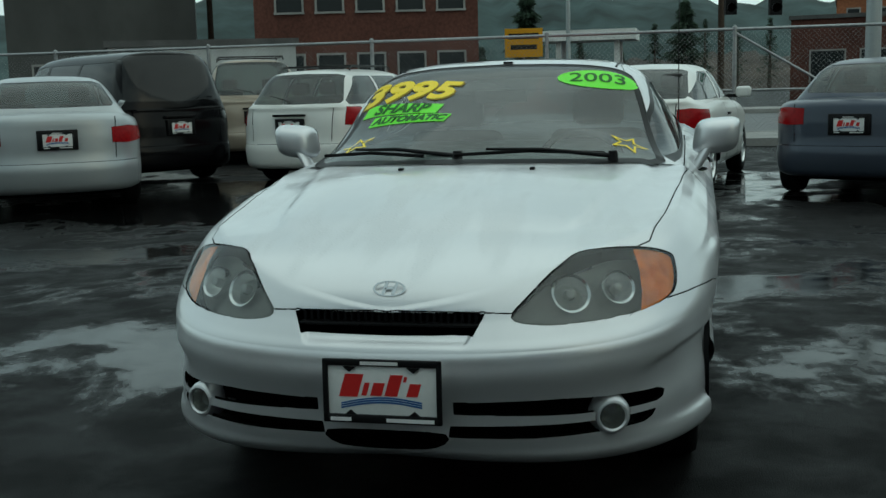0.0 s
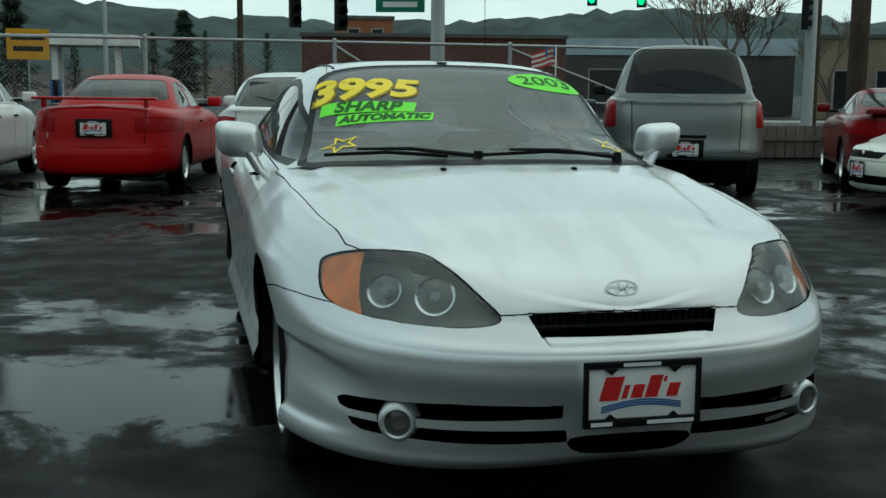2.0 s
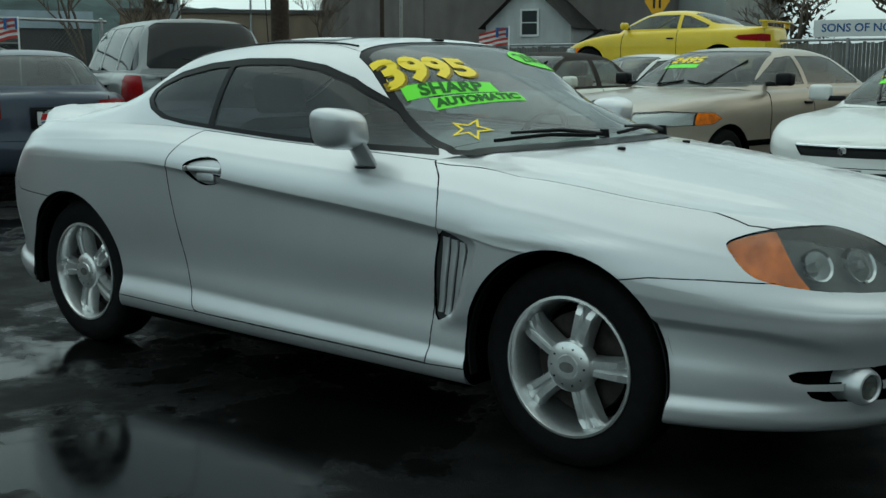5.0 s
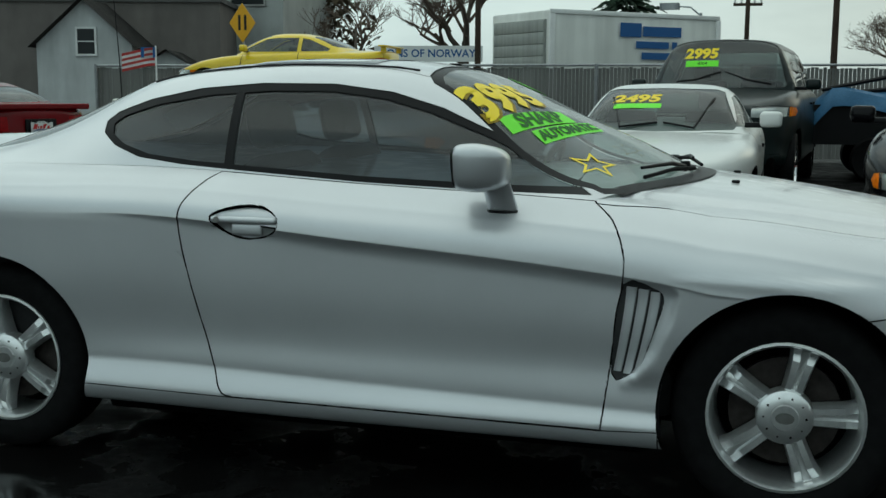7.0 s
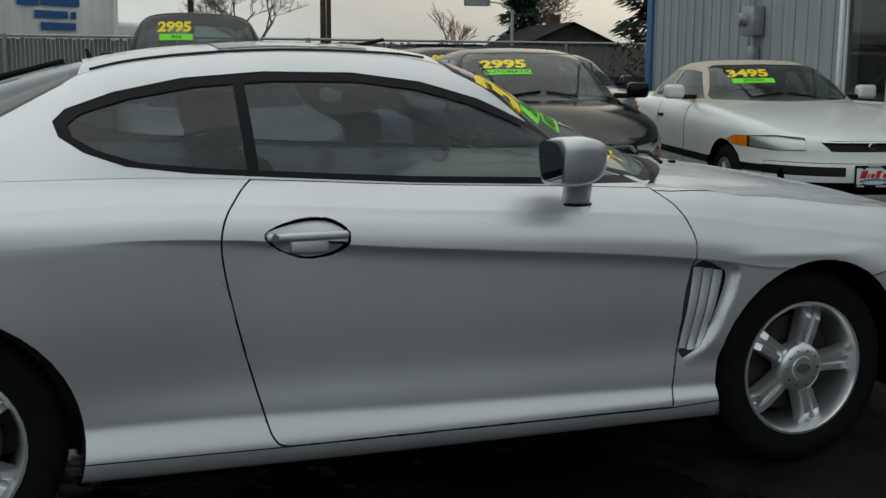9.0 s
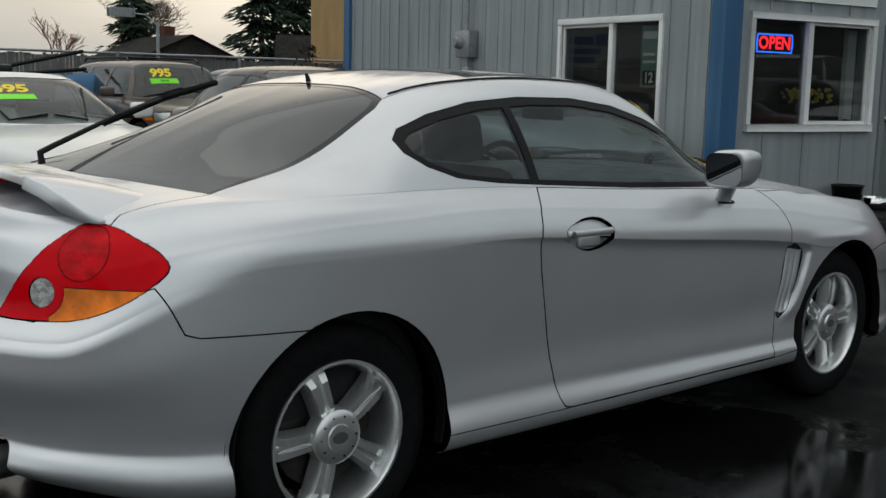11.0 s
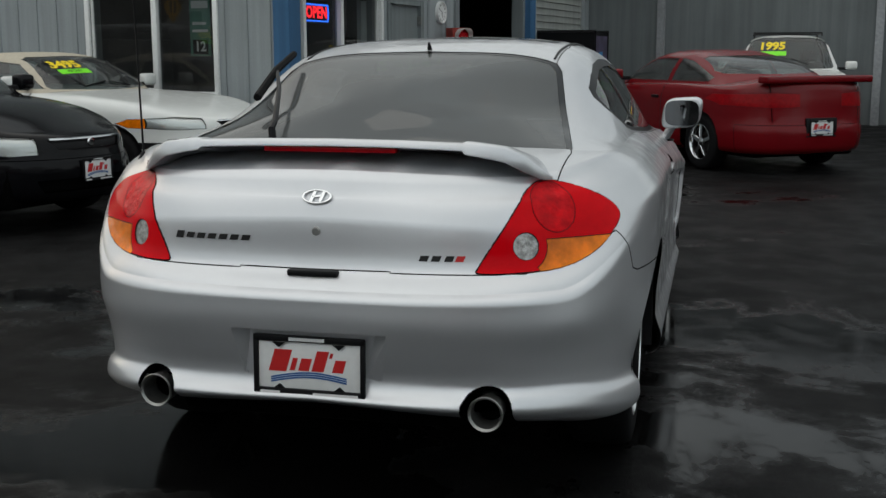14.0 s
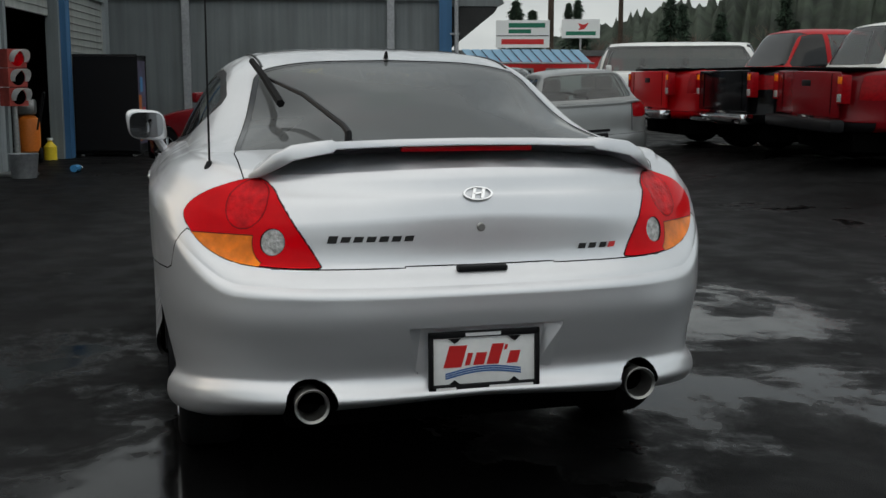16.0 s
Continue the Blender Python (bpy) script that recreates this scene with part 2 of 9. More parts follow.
def add_box(bm, x0, x1, y0, y1, z0, z1, bevel=0.0, m=None, seg=2):
    r = bmesh.ops.create_cube(bm, size=1.0)
    vs = r["verts"]
    for v in vs:
        v.co = Vector((x0 + (v.co.x + 0.5) * (x1 - x0), y0 + (v.co.y + 0.5) * (y1 - y0), z0 + (v.co.z + 0.5) * (z1 - z0)))
        if m is not None:
            v.co = m @ v.co
    if bevel:
        es = list({e for v in vs for e in v.link_edges})
        bmesh.ops.bevel(bm, geom=es, offset=bevel, segments=seg, profile=0.5, affect="EDGES", clamp_overlap=True)


def box(x0, x1, y0, y1, z0, z1, bevel=0.0, m=None, seg=2):
    bm = bmesh.new()
    add_box(bm, x0, x1, y0, y1, z0, z1, bevel, m, seg)
    return bm


def add_tube(bm, pts, r0, r1=None, n=8, caps=True):
    """A tube along points, tapering from r0 to r1."""
    r1 = r0 if r1 is None else r1
    pts = [Vector(p) for p in pts]
    rings = []
    for i, p in enumerate(pts):
        d = (pts[min(i + 1, len(pts) - 1)] - pts[max(i - 1, 0)]).normalized()
        a = d.orthogonal().normalized() if i == 0 else (a - d * a.dot(d)).normalized()
        b = d.cross(a)
        r = r0 + (r1 - r0) * i / max(1, len(pts) - 1)
        rings.append([bm.verts.new(p + a * (r * math.cos(2 * math.pi * k / n)) + b * (r * math.sin(2 * math.pi * k / n))) for k in range(n)])
    for q, w in zip(rings, rings[1:]):
        for k in range(n):
            bm.faces.new((q[k], q[(k + 1) % n], w[(k + 1) % n], w[k]))
    if caps:
        bm.faces.new(list(reversed(rings[0])))
        bm.faces.new(rings[-1])


def tube(pts, r0, r1=None, n=8):
    bm = bmesh.new()
    add_tube(bm, pts, r0, r1, n)
    return bm


def add_lathe(bm, profile, n=32, axis="y", origin=(0, 0, 0), close=False, cap=False):
    """Turns (radius, height) pairs round an axis through origin."""
    o = Vector(origin)
    rings = []
    for r, h in profile:
        ring = []
        for k in range(n):
            c, s = r * math.cos(2 * math.pi * k / n), r * math.sin(2 * math.pi * k / n)
            p = {"y": (c, h, s), "x": (h, c, s), "z": (c, s, h)}[axis]
            ring.append(bm.verts.new(o + Vector(p)))
        rings.append(ring)
    pairs = list(zip(rings, rings[1:])) + ([(rings[-1], rings[0])] if close else [])
    for q, w in pairs:
        for k in range(n):
            bm.faces.new((q[k], w[k], w[(k + 1) % n], q[(k + 1) % n]))
    if cap and not close:
        for ring in (rings[0], rings[-1]):
            if profile[0 if ring is rings[0] else -1][0] > 1e-4:
                try:
                    bm.faces.new(ring)
                except ValueError:
                    pass
    bmesh.ops.remove_doubles(bm, verts=[v for ring in rings for v in ring], dist=1e-5)
    outward(bm)


def lathe(profile, n=32, axis="y", origin=(0, 0, 0), close=False):
    bm = bmesh.new()
    add_lathe(bm, profile, n, axis, origin, close)
    return bm


def add_prism(bm, poly, m, depth):
    """A flat polygon (u, v) raised by depth, laid by matrix m."""
    lo = [bm.verts.new(m @ Vector((u, v, 0))) for u, v in poly]
    hi = [bm.verts.new(m @ Vector((u, v, depth))) for u, v in poly]
    k = len(poly)
    bm.faces.new(list(reversed(lo)))
    bm.faces.new(hi)
    for i in range(k):
        bm.faces.new((lo[i], lo[(i + 1) % k], hi[(i + 1) % k], hi[i]))


def prism(poly, m, depth):
    bm = bmesh.new()
    add_prism(bm, poly, m, depth)
    outward(bm)
    return bm


def smooth_key(keys_x, keys_y, x):
    """Monotone cubic through keys."""
    kx, ky, x = np.asarray(keys_x, float), np.asarray(keys_y, float), np.asarray(x, float)
    if kx[0] > kx[-1]:
        kx, ky = kx[::-1], ky[::-1]
    h, d = np.diff(kx), np.diff(ky) / np.diff(kx)
    m = np.zeros_like(ky)
    m[0], m[-1] = d[0], d[-1]
    for i in range(1, len(kx) - 1):
        if d[i - 1] * d[i] > 0:
            w1, w2 = 2 * h[i] + h[i - 1], h[i] + 2 * h[i - 1]
            m[i] = (w1 + w2) / (w1 / d[i - 1] + w2 / d[i])
    x = np.clip(x, kx[0], kx[-1])
    i = np.clip(np.searchsorted(kx, x) - 1, 0, len(kx) - 2)
    t = (x - kx[i]) / h[i]
    return (2 * t**3 - 3 * t**2 + 1) * ky[i] + (t**3 - 2 * t**2 + t) * h[i] * m[i] + (-2 * t**3 + 3 * t**2) * ky[i + 1] + (t**3 - t**2) * h[i] * m[i + 1]


def rounded(poly, per=6):
    """A closed smooth curve through the corners of a polygon (Catmull-Rom)."""
    p = [Vector(q) for q in poly]
    out, k = [], len(p)
    for i in range(k):
        a, b, c, d = p[i - 1], p[i], p[(i + 1) % k], p[(i + 2) % k]
        for j in range(per):
            t = j / per
            out.append(tuple(0.5 * (2 * b + (c - a) * t + (2 * a - 5 * b + 4 * c - d) * t * t + (3 * b - a - 3 * c + d) * t**3)))
    return out


def inside(u, v, poly):
    hit, j = False, len(poly) - 1
    for i in range(len(poly)):
        (a, b), (c, d) = poly[i], poly[j]
        if (b > v) != (d > v) and u < (c - a) * (v - b) / (d - b) + a:
            hit = not hit
        j = i
    return hit


def text_bm(words, size, bold=0.0, shear=0.0):
    """Flat letters from the built-in font, centred on the origin in x and y."""
    cu = bpy.data.curves.new("letters", "FONT")
    cu.body, cu.size, cu.align_x, cu.align_y = words, size, "CENTER", "CENTER"
    cu.offset, cu.shear, cu.resolution_u = bold, shear, 3
    ob = bpy.data.objects.new("letters", cu)
    scene.collection.objects.link(ob)
    me = bpy.data.meshes.new_from_object(ob.evaluated_get(bpy.context.evaluated_depsgraph_get()))
    bm = bmesh.new()
    bm.from_mesh(me)
    bpy.data.meshes.remove(me)
    bpy.data.objects.remove(ob)
    bpy.data.curves.remove(cu)
    return bm

# ---------------------------------------------------------------- car shells
STATIONS = (0.0, 0.17, 0.30, 0.37, 0.5, 0.62, 0.70, 0.83, 1.0)


def outline(sp, s):
    """Half plan of a car at s (0 front middle, 1 rear middle): points and outward normals."""
    s = np.asarray(s, float)
    xf, xr, w = sp["xf"], sp["xr"], sp["W"]
    th_f = np.radians(90 * np.clip(s / 0.34, 0, 1) ** 1.25)
    th_r = np.radians(90 * np.clip((1 - s) / 0.34, 0, 1) ** 1.25)
    nf, nr = sp["nf"], sp["nr"]
    x = np.where(s < 0.34, xf + (sp["XF"] - xf) * np.cos(th_f) ** (2 / nf),
                 np.where(s > 0.66, xr + (sp["XR"] - xr) * np.cos(th_r) ** (2 / nr), xf + (xr - xf) * (s - 0.34) / 0.32))
    y = np.where(s < 0.34, w * np.sin(th_f) ** (2 / nf), np.where(s > 0.66, w * np.sin(th_r) ** (2 / nr), w))
    dx, dy = np.gradient(x, s), np.gradient(y, s)
    ln = np.hypot(dx, dy) + 1e-9
    nx, ny = dy / ln, -dx / ln
    nx[0], ny[0], nx[-1], ny[-1] = 1, 0, -1, 0
    return x, y, nx, ny


def shell_lower(sp, ns, per, ncap):
    """Lower body of half a car as a grid of points: flank rows, then a cap to the middle."""
    s = np.linspace(0, 1, ns) if isinstance(ns, int) else ns
    x, y, nx, ny = outline(sp, s)
    rows = []
    for zk, ik in sp["rows"]:
        z, i = smooth_key(STATIONS, zk, s), smooth_key(STATIONS, ik, s)
        rows.append(np.stack([x - nx * i, np.maximum(y - ny * i, 0) * (y > 1e-6), z], -1))
    rows = np.array(rows)
    k = len(rows)
    h = np.linalg.norm(np.diff(rows, axis=0), axis=-1).mean(axis=1) + 1e-6
    slope = np.diff(rows, axis=0) / h[:, None, None]
    tan = np.concatenate([slope[:1], (slope[:-1] * h[1:, None, None] + slope[1:] * h[:-1, None, None]) / (h[:-1] + h[1:])[:, None, None], slope[-1:]])
    grid = []
    for r in range(k - 1):
        cnt = int(np.clip(round(per * h[r] / h.mean()), 1, per))
        for j in range(cnt):
            t = j / cnt
            grid.append((2 * t**3 - 3 * t**2 + 1) * rows[r] + (t**3 - 2 * t**2 + t) * h[r] * tan[r] + (-2 * t**3 + 3 * t**2) * rows[r + 1] + (t**3 - t**2) * h[r] * tan[r + 1])
    top = rows[-1]
    zm = smooth_key([p[0] for p in sp["spine"]], [p[1] for p in sp["spine"]], top[:, 0])
    for j in range(ncap + 1):
        w = j / ncap
        g = 1 - (1 - w) ** sp.get("crown", 2.0)
        pz = top[:, 2] + (zm - top[:, 2]) * g
        py = top[:, 1] * (1 - w)
        if "ridge" in sp:
            x0, y0, x1, y1, h = sp["ridge"]
            t = np.clip((top[:, 0] - x0) / (x1 - x0), 0, 1)
            yc = y0 + (y1 - y0) * t
            q = np.clip((yc - py) / 0.035 + 0.5, 0, 1)
            pz = pz + h * (q * q * (3 - 2 * q) - 0.5) * np.clip((top[:, 0] - x0 + 0.1) / 0.2, 0, 1) * np.clip((x1 + 0.02 - top[:, 0]) / 0.12, 0, 1) * np.clip(w * 8, 0, 1)
        grid.append(np.stack([top[:, 0], py, pz], -1))
    sp["top_row"] = top
    return np.array(grid)


SEC_SIDE = ((0, 1.0), (0.22, 0.95), (0.45, 0.888), (0.66, 0.815), (0.80, 0.748), (0.895, 0.665), (0.95, 0.55), (0.985, 0.34), (1.0, 0.0))
SEC_GLASS = ((0, 1.0), (0.12, 0.93), (0.26, 0.85), (0.42, 0.745), (0.58, 0.63), (0.72, 0.51), (0.86, 0.36), (0.96, 0.19), (1.0, 0.0))


def green_y(sp, x):
    """Half width and height of the greenhouse's foot at x."""
    top = sp["top_row"]
    order = np.argsort(top[:, 0])
    yb = np.interp(x, top[order, 0], top[order, 1]) - 0.004
    zb = np.interp(x, top[order, 0], top[order, 2])
    g = sp["green"]
    xa, xb = g["foot"]
    if x > xa:
        t = min(1.0, (x - xa) / (g["x0"] - xa))
        y2 = np.interp(xa, top[order, 0], top[order, 1]) * (1 - t) ** (1 / 2.2)
        z2 = smooth_key([p[0] for p in sp["spine"]], [p[1] for p in sp["spine"]], np.array([x]))[0]
        z1 = np.interp(xa, top[order, 0], top[order, 2])
        return max(y2 - 0.004, 0.0), z1 + (z2 - z1) * (1 - (1 - t) ** 2) - 0.004
    if x < xb:
        t = min(1.0, (xb - x) / (xb - g["x3"]))
        y2 = yb * (1 - t**4) ** 0.5
        return max(y2 * (1 - 0.06 * t), 0.0), zb
    return yb, zb


def shell_green(sp, nx, nv):
    g = sp["green"]
    a = np.linspace(0, 1, nx)
    xs = g["x0"] + (g["x3"] - g["x0"]) * (0.5 - 0.5 * np.cos(a * math.pi)) * 0.35 + (g["x3"] - g["x0"]) * a * 0.65
    zr = smooth_key([p[0] for p in g["roof"]], [p[1] for p in g["roof"]], xs)
    grid = []
    f = np.linspace(0, 1, nv)
    for x, z1 in zip(xs, zr):
        yb, zb = green_y(sp, x)
        z1 = max(z1, zb + 0.001)
        m = np.clip((x - g["mix"][0]) / (g["mix"][1] - g["mix"][0]), 0, 1)
        m = max(m, np.clip((g["mix"][2] - x) / (g["mix"][2] - g["mix"][3]), 0, 1))
        m = m * m * (3 - 2 * m)
        zf = smooth_key([q for q in np.linspace(0, 1, 9)], [p[0] for p in SEC_SIDE], f) * (1 - m) + m * smooth_key(np.linspace(0, 1, 9), [p[0] for p in SEC_GLASS], f)
        yf = smooth_key([q for q in np.linspace(0, 1, 9)], [p[1] for p in SEC_SIDE], f) * (1 - m) + m * smooth_key(np.linspace(0, 1, 9), [p[1] for p in SEC_GLASS], f)
        grid.append(np.stack([np.full(nv, x), yb * yf, zb + (z1 - zb) * zf], -1))
    return np.array(grid)


def grid_bm(grid):
    bm = bmesh.new()
    vs = [[bm.verts.new((p[0], -p[1], p[2])) for p in row] for row in grid]
    for i in range(len(vs) - 1):
        for j in range(len(vs[0]) - 1):
            bm.faces.new((vs[i][j], vs[i][j + 1], vs[i + 1][j + 1], vs[i + 1][j]))
    bmesh.ops.remove_doubles(bm, verts=bm.verts, dist=1e-5)
    bmesh.ops.dissolve_degenerate(bm, dist=1e-5, edges=bm.edges)
    bm.normal_update()
    c = Vector((0, 0, 0.5))
    if sum((f.normal.dot(f.calc_center_median() - c) * f.calc_area() for f in bm.faces)) < 0:
        bmesh.ops.reverse_faces(bm, faces=bm.faces)
    bm.normal_update()
    return bm


VIEWS = {
    "side": (Vector((1, 0, 0)), Vector((0, 0, 1)), Vector((0, -1, 0))),
    "top": (Vector((1, 0, 0)), Vector((0, 1, 0)), Vector((0, 0, 1))),
    "front": (Vector((0, 1, 0)), Vector((0, 0, 1)), Vector((1, 0, 0))),
    "rear": (Vector((0, 1, 0)), Vector((0, 0, 1)), Vector((-1, 0, 0))),
    "fcorner": (Vector((0.53, 0.848, 0)), Vector((0, 0, 1)), Vector((0.848, -0.53, 0))),
    "rcorner": (Vector((-0.6, 0.8, 0)), Vector((0, 0, 1)), Vector((-0.8, -0.6, 0))),
}


def cut(bm, view, poly, least=0.05, closed=True):
    """Cuts a surface along a polygon seen along a view, with no face removed."""
    u, v, d = VIEWS[view]
    us, vs = [p[0] for p in poly], [p[1] for p in poly]
    u0, u1, v0, v1 = min(us), max(us), min(vs), max(vs)

    def near(f, a0, a1, b0, b1):
        pu, pv = [w.co.dot(u) for w in f.verts], [w.co.dot(v) for w in f.verts]
        return max(pu) > a0 and min(pu) < a1 and max(pv) > b0 and min(pv) < b1

    pool = {f for f in bm.faces if f.normal.dot(d) > least and near(f, u0, u1, v0, v1)}
    k = len(poly)
    e = 1e-4
    for i in range(k if closed else k - 1):
        p, q = poly[i], poly[(i + 1) % k]
        n = u * (q[1] - p[1]) - v * (q[0] - p[0])
        if n.length < 1e-6:
            continue
        pick = [f for f in pool if f.is_valid and near(f, min(p[0], q[0]) - e, max(p[0], q[0]) + e, min(p[1], q[1]) - e, max(p[1], q[1]) + e)]
        if not pick:
            continue
        geom = list({w for f in pick for w in f.verts}) + list({x for f in pick for x in f.edges}) + pick
        r = bmesh.ops.bisect_plane(bm, geom=geom, dist=1e-5, plane_co=u * p[0] + v * p[1], plane_no=n.normalized())
        pool.update(f for f in r["geom"] if isinstance(f, bmesh.types.BMFace))
        pool = {f for f in pool if f.is_valid}


def sort_faces(bm, rules, rest):
    """Names a region for every face: the first rule whose polygon holds its middle."""
    bm.normal_update()
    out = {}
    for f in bm.faces:
        c = f.calc_center_median()
        name = rest
        for region, view, poly, least in rules:
            u, v, d = VIEWS[view]
            if f.normal.dot(d) > least and inside(c.dot(u), c.dot(v), poly):
                name = region
                break
        out.setdefault(name, []).append(f)
    return out


def panel(name, faces, material, parent, both, shrink=0.002, sink=0.0, label=""):
    """A mesh from some faces of the half shell. both: mirrored and joined; else one object a side. Normals follow the whole shell."""
    made = []
    verts = list({v for f in faces for v in f.verts})
    at = {v: i for i, v in enumerate(verts)}
    fset = set(faces)
    move = {}
    if shrink:
        for f in faces:
            for e in f.edges:
                if sum(g in fset for g in e.link_faces) == 1:
                    if abs(e.verts[0].co.y) < 1e-4 and abs(e.verts[1].co.y) < 1e-4:
                        continue
                    ed = (e.verts[1].co - e.verts[0].co)
                    if ed.length < 1e-7:
                        continue
                    ed.normalize()
                    w = f.calc_center_median() - e.verts[0].co
                    w = w - ed * w.dot(ed)
                    if w.length > 1e-7:
                        for v in e.verts:
                            move[v] = move.get(v, Vector()) + w.normalized()
    co, nr = [], []
    for v in verts:
        p, n = v.co.copy(), v.normal.copy()
        if v in move and move[v].length > 1e-6:
            p += move[v].normalized() * shrink
        if abs(v.co.y) < 1e-4:
            n.y = 0.0
            p.y = 0.0
            n.normalize()
        if sink:
            p -= n * sink
        co.append(p)
        nr.append(n)
    fs = [[at[v] for v in f.verts] for f in faces]
    mir = Matrix.Diagonal((1, -1, 1, 1))
    k = len(co)
    if both:
        seam = {i: i for i in range(k) if abs(co[i].y) < 1e-4}
        idx, co2, nr2 = {}, list(co), list(nr)
        for i in range(k):
            if i in seam:
                idx[i] = i
            else:
                idx[i] = len(co2)
                co2.append(mir @ co[i])
                nr2.append(mir @ nr[i])
        sets = [(co2, nr2, fs + [[idx[i] for i in reversed(f)] for f in fs])]
    else:
        sets = [(co, nr, fs), ([mir @ p for p in co], [mir @ n for n in nr], [list(reversed(f)) for f in fs])]
    for c, n, f in sets:
        me = bpy.data.meshes.new(name)
        me.from_pydata([tuple(p) for p in c], [], f)
        me.polygons.foreach_set("use_smooth", [True] * len(f))
        me.materials.append(material)
        me.normals_split_custom_set_from_vertices([tuple(q) for q in n])
        ob = new(name, me)
        ob.parent = parent
        if label:
            tagged(ob, label)
        made.append(ob)
    return made


def circle_poly(cx, cz, r, n=40, a0=0.0, a1=360.0):
    return [(cx + r * math.cos(radians(a0 + (a1 - a0) * i / n)), cz + r * math.sin(radians(a0 + (a1 - a0) * i / n))) for i in range(n)]

# ---------------------------------------------------------------- the silver coupe
HERO = {
    "XF": 2.235, "XR": -2.145, "W": 0.872, "xf": 1.05, "xr": -1.05, "nf": 2.85, "nr": 3.4,
    "rows": [
        ((0.235, 0.215, 0.2, 0.2, 0.2, 0.205, 0.21, 0.275, 0.315), (0.115, 0.085, 0.06, 0.06, 0.06, 0.06, 0.06, 0.07, 0.10)),
        ((0.25, 0.233, 0.225, 0.212, 0.212, 0.22, 0.23, 0.295, 0.33), (0.074, 0.03, -0.002, 0.03, 0.03, 0.026, 0.018, 0.03, 0.045)),
        ((0.272, 0.258, 0.255, 0.24, 0.24, 0.245, 0.265, 0.325, 0.35), (0.047, 0.012, -0.008, 0.014, 0.014, 0.012, 0.004, 0.006, 0.012)),
        ((0.29, 0.28, 0.275, 0.268, 0.268, 0.272, 0.295, 0.352, 0.37), (0.038, 0.012, -0.006, 0.010, 0.010, 0.008, 0.006, 0.012, 0.034)),
        ((0.325, 0.32, 0.305, 0.315, 0.335, 0.355, 0.345, 0.385, 0.403), (0.026, 0.011, 0.010, 0.027, 0.031, 0.030, 0.028, 0.032, 0.046)),
        ((0.395, 0.41, 0.42, 0.43, 0.44, 0.45, 0.445, 0.465, 0.47), (0.020, 0.012, 0.014, 0.034, 0.036, 0.03, 0.016, 0.022, 0.022)),
        ((0.47, 0.49, 0.52, 0.55, 0.59, 0.62, 0.61, 0.55, 0.56), (0.0, 0.0, 0.006, 0.024, 0.026, 0.014, 0.0, 0.0, 0.0)),
        ((0.515, 0.53, 0.58, 0.658, 0.732, 0.80, 0.785, 0.616, 0.617), (0.004, 0.002, 0.0, 0.022, 0.022, 0.0055, -0.0035, 0.001, 0.0)),
        ((0.54, 0.555, 0.62, 0.70, 0.775, 0.83, 0.82, 0.646, 0.643), (0.012, 0.010, 0.0, 0.002, 0.004, 0.004, -0.004, 0.021, 0.026)),
        ((0.565, 0.59, 0.68, 0.755, 0.82, 0.865, 0.855, 0.70, 0.69), (0.028, 0.036, 0.012, 0.008, 0.012, 0.012, 0.0, 0.062, 0.074)),
        ((0.60, 0.645, 0.735, 0.82, 0.875, 0.915, 0.89, 0.80, 0.825), (0.052, 0.075, 0.04, 0.04, 0.05, 0.05, 0.022, 0.086, 0.09)),
        ((0.63, 0.71, 0.79, 0.868, 0.912, 0.95, 0.935, 0.865, 0.872), (0.066, 0.115, 0.085, 0.085, 0.092, 0.095, 0.06, 0.118, 0.108)),
        ((0.643, 0.76, 0.82, 0.895, 0.935, 0.97, 0.968, 0.91, 0.918), (0.072, 0.16, 0.125, 0.12, 0.122, 0.135, 0.12, 0.156, 0.128)),
        ((0.648, 0.765, 0.823, 0.896, 0.936, 0.971, 0.972, 0.93, 0.95), (0.078, 0.168, 0.128, 0.122, 0.124, 0.137, 0.124, 0.166, 0.14)),
    ],
    "spine": [(2.157, 0.648), (2.145, 0.668), (2.123, 0.692), (2.07, 0.722), (2.0, 0.747), (1.9, 0.778), (1.7, 0.829), (1.34, 0.893), (1.0, 0.935), (0.7, 0.95), (-1.0, 0.96), (-1.5, 1.0), (-1.7, 0.985), (-1.9, 0.966), (-2.005, 0.95)],
    "crown": 2.1,
    "ridge": (0.75, 0.635, 1.78, 0.45, 0.014),
    "green": {"x0": 1.0, "x3": -1.66, "foot": (0.70, -1.45), "mix": (0.25, 0.66, -0.75, -1.35),
              "roof": [(1.0, 0.935), (0.8, 1.035), (0.57, 1.135), (0.38, 1.215), (0.15, 1.30), (0.0, 1.322), (-0.3, 1.33), (-0.6, 1.312), (-0.85, 1.272), (-1.1, 1.205), (-1.35, 1.115), (-1.55, 1.03), (-1.66, 0.985)]},
}


def sharpen(rows, i, f, g):
    """Adds a row between row i and the next, so that the crease there stays crisp."""
    (za, ia), (zb, ib) = rows[i], rows[i + 1]
    rows.insert(i + 1, (tuple(a + (b - a) * f for a, b in zip(za, zb)), tuple(a + (b - a) * g for a, b in zip(ia, ib))))


for i, f, g in ((4, 0.14, 0.0), (8, 0.70, 0.45), (9, 0.9, 0.9), (11, 0.06, 0.03), (13, 0.9, 0.9), (15, 0.12, 0.12), (7, 0.93, 0.93)):
    sharpen(HERO["rows"], i, f, g)


def ease(v):
    v = np.clip(v, 0, 1)
    return v * v * (3 - 2 * v)


